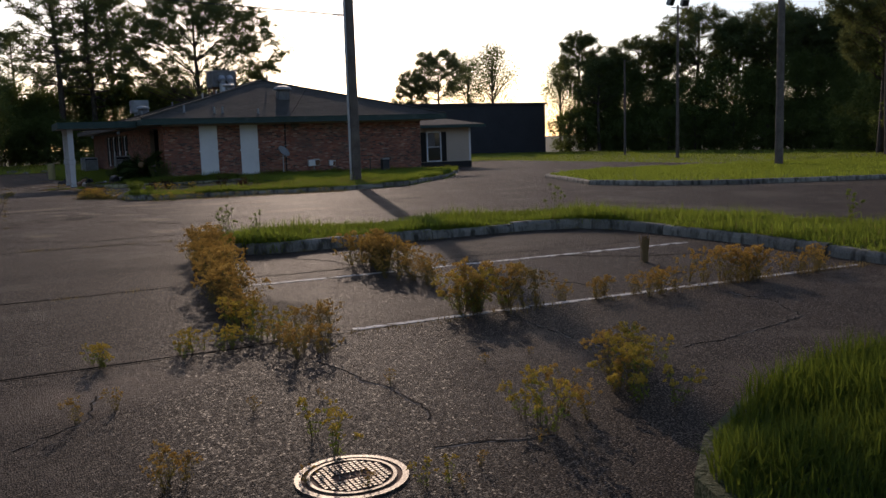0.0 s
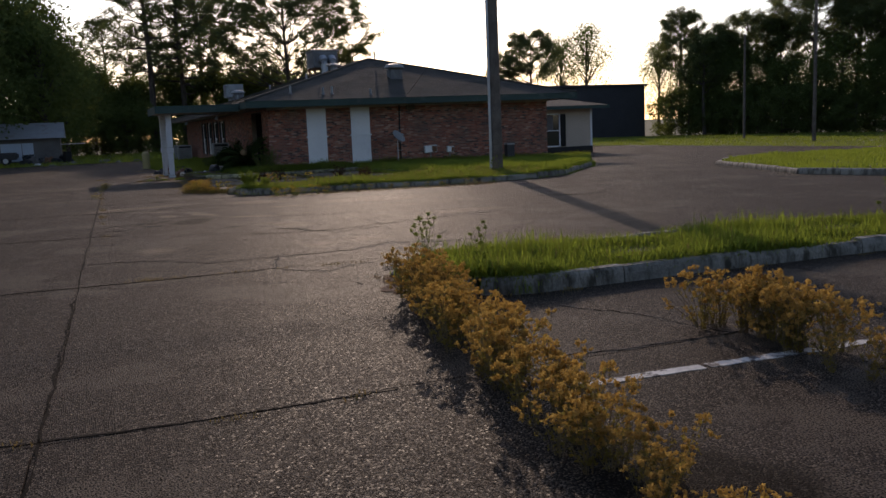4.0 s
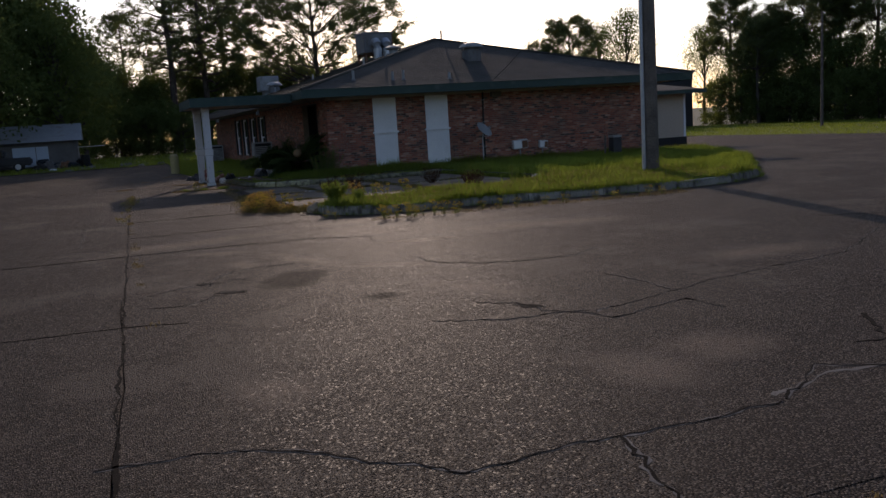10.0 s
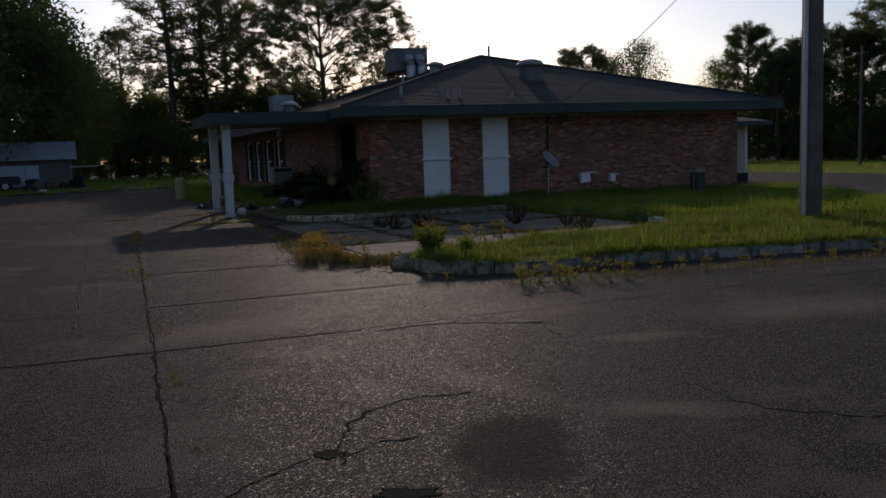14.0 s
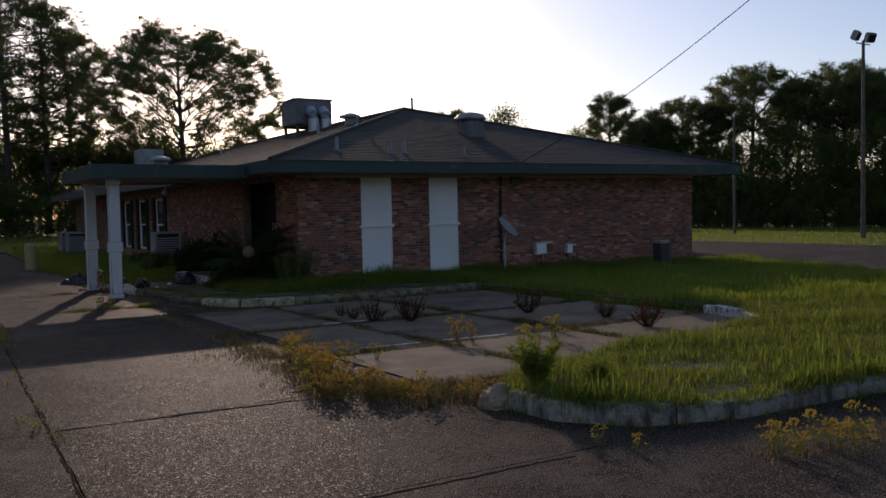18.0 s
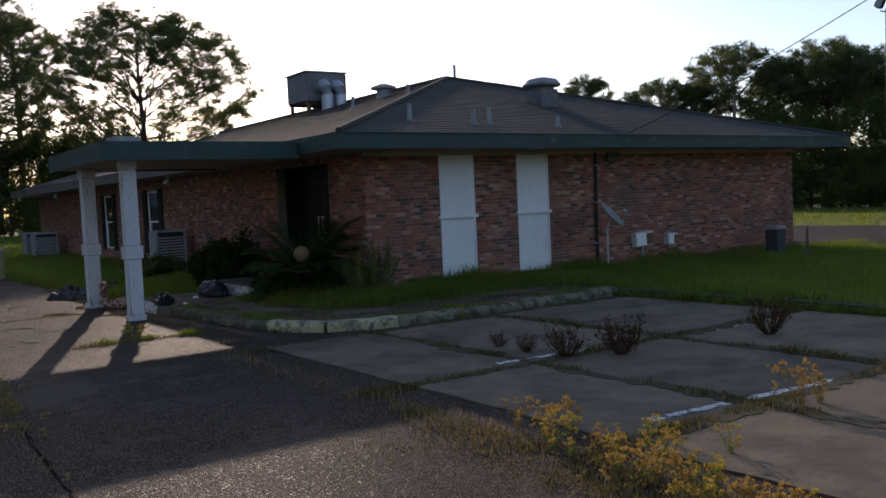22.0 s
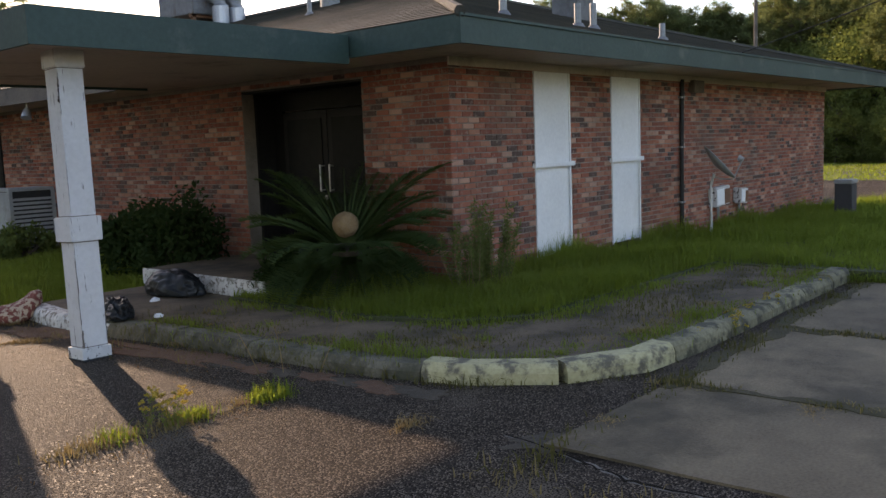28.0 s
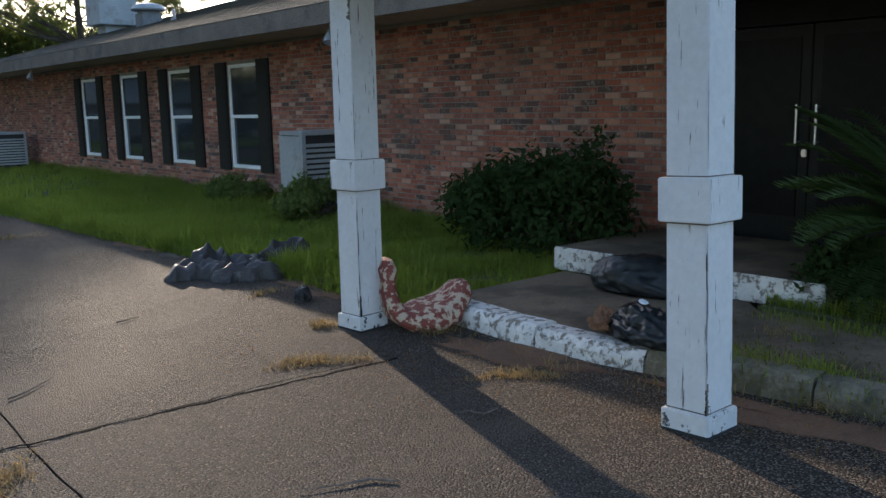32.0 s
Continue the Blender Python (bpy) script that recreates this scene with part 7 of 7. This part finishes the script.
heap("paper_scrap", "crumpled white paper scrap on the walk", "litter", (4.25, 43.1, 0.03), (0.035, 0.04, 0.03), 14, "white", 0.5)
heap("paper_scrap", "small crumpled white paper scrap by the bag", "litter", (4.75, 44.0, 0.03), (0.045, 0.03, 0.03), 15, "white", 0.5)
heap("red_label_bag", "small red and white printed bag on the kerb", "litter", (3.95, 43.72, 0.06), (0.07, 0.08, 0.09), 22, "rust", 0.5)
heap("black_cup", "crushed black cup on the asphalt", "litter", (3.42, 46.5, gz(3, 46)), (0.07, 0.06, 0.10), 18, "bag", 0.3)
heap("boulder", "tan weathered stone lump at the peninsula's tip", "rock", (3.66, 28.8, -0.03), (0.22, 0.17, 0.17), 27, "stone", 0.25, 30)
heap("boulder", "pale broken concrete lump at the island's tip", "rock", (2.90, 13.8, -0.03), (0.09, 0.07, 0.075), 29, "kerb", 0.3, 30)
# bent seat cushion leaning on the far post
bm = bmesh.new()
path = [(0.16, -0.02, 0.50), (0.15, -0.04, 0.36), (0.14, -0.08, 0.20), (0.19, -0.14, 0.09), (0.32, -0.20, 0.075), (0.46, -0.25, 0.09), (0.59, -0.28, 0.17), (0.70, -0.30, 0.30)]
rings = []
for i, p in enumerate(path):
    p = Vector(p)
    a, b = Vector(path[max(0, i - 1)]), Vector(path[min(len(path) - 1, i + 1)])
    d = (b - a).normalized()
    w = Vector((0.35, 0.93, 0)).normalized()
    up = w.cross(d).normalized()
    ww, tt = (0.11, 0.14, 0.16, 0.20, 0.26, 0.27, 0.22, 0.07)[i], (0.035, 0.055, 0.06, 0.07, 0.095, 0.105, 0.085, 0.02)[i]
    rings.append([bm.verts.new(p + w * ww * math.copysign(abs(math.cos(t)) ** 0.6, math.cos(t)) + up * tt * math.sin(t) + up * 0.012 * noise.noise((i * 0.9, t, 0))) for t in (2 * math.pi * k / 20 for k in range(20))])
for a, b in zip(rings, rings[1:]):
    for k in range(20):
        bm.faces.new((a[k], a[(k + 1) % 20], b[(k + 1) % 20], b[k]))
bm.faces.new(rings[0]), bm.faces.new(rings[-1])
bmesh.ops.recalc_face_normals(bm, faces=bm.faces)
bmesh.ops.subdivide_edges(bm, edges=bm.edges[:], cuts=1, smooth=1.0, use_grid_fill=True)
for f in bm.faces:
    f.smooth = True
ob = part("seat_cushion", bm, "cushion")
ob.matrix_basis = pose(3.27, 45.36, gz(3, 45), 0, 0, 0)
tagged(ob, "bent red and cream patterned seat cushion against a post", "cushion")

# ---- on the walls ----
def condenser(at, size, label):
    w, d, h = size
    c = thing("air_conditioner", label, "air conditioner", at)
    part("cabinet", B((0.02, 0.02, 0.06), (w - 0.02, d - 0.02, h - 0.05)), "black", c)
    part("base_pad", B((-0.06, -0.06, 0), (w + 0.06, d + 0.06, 0.06)), "concrete", c)
    part("top_panel", B((0, 0, h - 0.06), (w, d, h), 0.012), "grey_metal", c)
    for x, y in ((0, 0), (w - 0.06, 0), (0, d - 0.06), (w - 0.06, d - 0.06)):
        part("corner_post", B((x, y, 0.06), (x + 0.06, y + 0.06, h - 0.06)), "grey_metal", c)
    n = int((h - 0.2) / 0.075)
    for k in range(n):
        z = 0.1 + k * 0.075
        part("louvre", B((0.06, -0.006, z), (w - 0.06, 0.03, z + 0.045)), "grey_metal", c)
    part("side_panel", B((-0.004, 0.06, 0.08), (0.02, d - 0.06, h - 0.07)), "grey_metal", c)
    return c


condenser((6.1, 50.75, 0.03), (0.8, 0.62, 1.15), "grey louvred air conditioner cabinet beside the side wall")
condenser((5.9, 66.5, 0.0), (0.9, 0.9, 1.0), "grey louvred air conditioner cabinet at the far side wall")
condenser((5.9, 68.5, 0.0), (0.9, 0.9, 1.0), "grey louvred air conditioner cabinet at the far side wall")
ped = thing("utility_pedestal", "small blue-grey utility pedestal in front of the brick wall", "utility box", (17.6, 40.25, 0.0))
part("case", B((0, 0, 0), (0.36, 0.32, 0.6), 0.012), "dark_wall", ped)
part("lid", B((-0.02, -0.02, 0.6), (0.38, 0.34, 0.68), 0.02), "grey_metal", ped)
part("side_panel", B((0.362, 0.04, 0.08), (0.372, 0.28, 0.56)), "grey_metal", ped)

cond = thing("wall_conduit", "dark vertical conduit on the brick front wall", "pipe", (12.98, Y0 - 0.05, 0.05))
part("pipe", tube(bmesh.new(), [(0.0, 0, 0), (-0.01, 0, 1.2), (0.02, 0, 2.5)], 0.035, 8), "black", cond)
for z in (0.5, 1.4, 2.2):
    part("clip", B((-0.06, -0.03, z), (0.06, 0.045, z + 0.03)), "grey_metal", cond)
part("junction_box", B((0.35, -0.06, 2.3), (0.75, 0.045, 2.5), 0.01), "bare", cond)
dish = thing("satellite_dish", "grey satellite dish on a short mast before the wall", "satellite dish", (12.62, 40.95, 0.06))
part("mast", tube(bmesh.new(), [(0, 0, 0), (0, 0, 0.8), (0, -0.05, 0.98)], 0.022, 8), "galv", dish)
bm = bmesh.new()
R, N = 0.30, 28
ringsd = [[bm.verts.new((r * math.cos(a), r * math.sin(a) * 1.12, 0.95 * r * r)) for a in (2 * math.pi * k / N for k in range(N))] for r in (0.02, 0.1, 0.2, 0.27, R)]
back = [[bm.verts.new((r * math.cos(a), r * math.sin(a) * 1.12, 0.95 * r * r - 0.012)) for a in (2 * math.pi * k / N for k in range(N))] for r in (R, 0.2, 0.02)]
rr = ringsd + back
for a, b in zip(rr, rr[1:]):
    for k in range(N):
        bm.faces.new((a[k], a[(k + 1) % N], b[(k + 1) % N], b[k]))
bm.faces.new(ringsd[0][::-1]), bm.faces.new(back[-1])
for f in bm.faces:
    f.smooth = True
dm = Matrix.Translation((0.0, -0.08, 1.10)) @ Vector((0.372, -0.643, 0.669)).to_track_quat("Z", "Y").to_matrix().to_4x4()
bmesh.ops.transform(bm, matrix=dm, verts=bm.verts)
part("reflector", bm, "grey_metal", dish, "weathered grey reflector")
part("feed_arm", tube(bmesh.new(), [(0.02, -0.05, 0.92), (0.08, -0.32, 0.88), (0.10, -0.46, 1.2)], 0.012, 6), "galv", dish)
part("feed_horn", tube(bmesh.new(), [(0.10, -0.47, 1.19), (0.09, -0.40, 1.22)], [0.035, 0.045], 10), "grey_metal", dish)
for x, w, h, tilt in ((14.1, 0.6, 0.33, -3), (15.18, 0.34, 0.28, 4)):
    mb = thing("utility_box", "dented white utility box fixed low on the brick wall", "utility box", (x, Y0 - 0.16, 0.39), "utility boxes")
    mb.rotation_euler = (0, radians(tilt), 0)
    part("case", B((0, 0, 0), (w, 0.15, h), 0.012), "chipped", mb)
    part("lid", B((0.02, -0.012, 0.03), (w * 0.55, -0.001, h - 0.03)), "white", mb)
    part("lid", B((w * 0.6, -0.012, 0.02), (w - 0.02, -0.001, h - 0.05)), "rust", mb, "rust-stained cover")
    part("feed_pipe", tube(bmesh.new(), [(w / 2, 0.1, -0.36), (w / 2, 0.1, 0.0)], 0.025, 8), "grey_metal", mb)
stake = tagged(part("stake", tube(bmesh.new(), [(16.2, 38.6, 0.05), (16.22, 38.6, 0.75)], 0.03, 6), "bare"), "weathered wooden stake in the lawn", "stake")
fl = thing("floodlight", "small grey eave floodlight over the side wall", "lamp", (6.35, 50.3, 2.62))
part("bracket", tube(bmesh.new(), [(0, 0, 0), (0, 0, -0.12)], 0.02, 6), "galv", fl)
part("head", tube(bmesh.new(), [(0, 0, -0.1), (-0.05, -0.04, -0.26)], [0.05, 0.09], 12), "galv", fl)
copy_thing(fl, pose(6.35, 63.9, 2.62))

# ---- on the roof ----
def slope_front(y):
    return TOP + (y - EY0) * (RIDGE_Z - TOP) / (HIP_Y - EY0)


def slope_left(x):
    return TOP + (x - EX0) * (RIDGE_Z - TOP) / (RIDGE_X - EX0)


def roof_pipe(x, y, z, h, r=0.045):
    p = thing("roof_vent_pipe", "short grey metal vent pipe on the roof", "vent pipe", (x, y, z - 0.03), "roof vent pipes")
    part("pipe", tube(bmesh.new(), [(0, 0, 0), (0, 0, h)], r, 10), "grey_metal", p)
    part("flashing", tube(bmesh.new(), [(0, 0, 0.0), (0, 0, 0.07)], [r * 2.4, r * 1.3], 10), "hvac", p)


for x, y, h in ((8.2, 41.62, 0.36), (9.55, 41.42, 0.32), (9.94, 41.42, 0.36), (11.6, 41.25, 0.26)):
    roof_pipe(x, y, slope_front(y), h)
for x, y, h in ((10.6, 45.3, 0.3), (10.4, 47.6, 0.34), (9.4, 62.0, 0.3), (10.8, 58.5, 0.3)):
    roof_pipe(x, y, slope_left(x), h)
roof_pipe(RIDGE_X + 0.35, HIP_Y + 0.1, RIDGE_Z - 0.05, 0.5, 0.04)
mv = thing("roof_exhaust_fan", "mushroom exhaust fan on a pale curb on the front slope", "roof vent", (13.75, 44.1, slope_front(44.1) - 0.12))
part("curb", B((-0.28, -0.28, 0), (0.28, 0.28, 0.48), 0.01), "hvac", mv, "weathered sheet-metal curb")
part("neck", tube(bmesh.new(), [(0, 0, 0.48), (0, 0, 0.6)], 0.3, 20), "hvac", mv)
part("cap", tube(bmesh.new(), [(0, 0, 0.56), (0, 0, 0.60), (0, 0, 0.72), (0, 0, 0.78)], [0.46, 0.48, 0.38, 0.15], 24), "grey_metal", mv)
tv = thing("roof_turbine_vent", "low dark roof vent near the ridge", "roof vent", (12.2, 49.0, slope_left(12.2) - 0.05))
part("neck", tube(bmesh.new(), [(0, 0, 0), (0, 0, 0.3)], 0.2, 14), "grey_metal", tv)
part("cap", tube(bmesh.new(), [(0, 0, 0.27), (0, 0, 0.33), (0, 0, 0.42)], [0.36, 0.36, 0.1], 18), "grey_metal", tv)
hv = thing("rooftop_unit", "boxy grey rooftop air unit on legs with two curved ducts", "air unit", (13.3, 55.2, slope_left(12.6) - 0.1))
part("casing", B((-0.75, -0.75, 0.55), (0.75, 0.8, 1.5), 0.02), "hvac", hv)
part("lid", B((-0.8, -0.8, 1.5), (0.8, 0.85, 1.55), 0.01), "grey_metal", hv)
for x in (-0.65, 0.65):
    for y in (-0.6, 0.65):
        part("leg", B((x - 0.05, y - 0.05, 0), (x + 0.05, y + 0.05, 0.55)), "rust", hv)
part("skid", B((-0.75, -0.65, 0.47), (0.75, -0.55, 0.55)), "rust", hv)
part("skid", B((-0.75, 0.6, 0.47), (0.75, 0.7, 0.55)), "rust", hv)
for x in (-0.2, 0.3):
    part("duct", tube(bmesh.new(), [(x, -0.70, 1.05), (x, -0.92, 1.05), (x, -1.08, 0.92), (x, -1.13, 0.7), (x, -1.13, -0.25)], 0.21, 16), "galv", hv, "curved sheet-metal duct")
part("panel_rail", B((0.70, -0.77, 0.6), (0.74, -0.752, 1.45)), "rust", hv)
wb = thing("rooftop_box", "white sheet-metal cooler on the roof", "air unit", (10.2, 68.4, slope_left(10.2) - 0.1))
part("casing", B((-0.6, -0.6, 0.25), (0.6, 0.6, 1.15), 0.02), "grey_metal", wb)
part("base", B((-0.35, -0.35, 0), (0.35, 0.35, 0.25)), "grey_metal", wb)
copy_thing(mv, pose(9.9, 64.8, slope_left(9.9) - 0.2))

# ---- by the shed and the far drive ----
bo = thing("bollard", "stout faded yellow concrete bollard by the drive", "bollard", (3.15, 56.5, gz(3, 56)))
part("post", tube(bmesh.new(), [(0, 0, 0), (0, 0, 0.85), (0, 0, 0.95)], [0.2, 0.2, 0.12], 16), "yellow", bo)
jr = random.Random(77)
car = thing("pickup_truck", "dark old pickup parked by the shed", "car", (-9.6, 83.2, gz(-9, 83)))
part("body", B((0, 0, 0.42), (4.6, 1.8, 1.0), 0.12), "dark_wall", car)
part("cab", B((1.3, 0.1, 1.0), (2.9, 1.7, 1.62), 0.16), "dark_wall", car)
part("side_window", B((1.5, 0.085, 1.1), (2.7, 0.099, 1.5)), "glass", car)
for x in (0.9, 3.7):
    for y in (0.05, 1.55):
        wl = part("wheel", tube(bmesh.new(), [(x, y, 0.34), (x, y + 0.2, 0.34)], 0.34, 18), "black", car)
        part("rim", tube(bmesh.new(), [(x, y - 0.01, 0.34), (x, y + 0.19, 0.34)], 0.2, 14), "galv", wl)
# heaps of mixed dark junk, each a crumpled mound
for k in range(9):
    heap("junk_sack", "mound of dark discarded junk beside the shed", "junk", (-4.6 + k * 0.42 + jr.uniform(-0.2, 0.2), 84.2 + jr.uniform(-0.8, 0.6), gz(0, 84)), (0.4, 0.35, jr.uniform(0.25, 0.6)), 50 + k, jr.choice(("cloth", "bag", "wood_grey", "rust")), 0.5)
bn = thing("barrel", "dark metal barrel at the end of the shed", "barrel", (-1.3, 84.2, gz(0, 84)))
part("drum", tube(bmesh.new(), [(0, 0, 0), (0, 0, 0.3), (0, 0, 0.6), (0, 0, 0.9)], [0.33, 0.345, 0.345, 0.33], 18), "dark", bn)
tagged(part("tarp", slab([(-1.8, 85.2), (0.2, 84.9), (0.1, 85.9), (-1.7, 86.2)], 1.5, 1.53), "white"), "pale tarpaulin over scrap at the shed's end", "tarpaulin")
for k in range(16):
    x, y = jr.uniform(-4, 7), jr.uniform(74, 84)
    heap("rubble", "scattered pale rubble and rubbish in the rough grass", "rubble", (x, y, gz(x, y) - 0.05), (jr.uniform(0.08, 0.3), jr.uniform(0.08, 0.3), jr.uniform(0.06, 0.16)), 100 + k, jr.choice(("kerb", "soil", "white", "wood_grey")), 0.4)


# ---- twigs, litter on the lot ----
def twig(x, y, ln, a, seed):
    rng = random.Random(seed)
    pts = [(ln * (t - 0.5) * math.cos(a) + rng.gauss(0, 0.02), ln * (t - 0.5) * math.sin(a) + rng.gauss(0, 0.02), 0.012) for t in (0, 0.3, 0.6, 1)]
    ob = part("twig", tube(bmesh.new(), pts, [0.006, 0.006, 0.004, 0.002], 5), "bare")
    ob.location = (x, y, gz(x, y))
    return tagged(ob, "dry brown twig lying on the asphalt", "twig")


for k, (x, y) in enumerate(((2.4, 30.6), (2.55, 30.4), (2.3, 31.0), (2.9, 28.6), (3.2, 28.4), (2.6, 12.9), (2.7, 13.2), (2.4, 13.6), (1.0, 45.6), (1.6, 43.2), (2.2, 42.4), (0.9, 47.0), (2.1, 46.9), (1.4, 41.4), (2.6, 43.5))):
    twig(x, y, jr.uniform(0.2, 0.45), jr.uniform(0, 3), k)
lit = []
for k in range(900):
    a, b, w = jr.choice((((3.45, 45.0), (3.5, 43.0), 0.28), ((3.5, 43.0), (3.6, 40.8), 0.25), ((1.6, 39.95), (3.2, 40.05), 0.12), ((2.4, 45.4), (2.0, 45.6), 0.25), ((2.5, 44.6), (3.2, 44.0), 0.3)))
    f = jr.random()
    lit.append((a[0] + (b[0] - a[0]) * f + jr.gauss(0, w), a[1] + (b[1] - a[1]) * f + jr.gauss(0, w)))
blades("pine_straw", np.array(lit), 0.006, 0.03, 0.006, "straw", np.random.default_rng(6), "rust-brown pine straw lying along the kerb", 3.5, category="leaf litter")
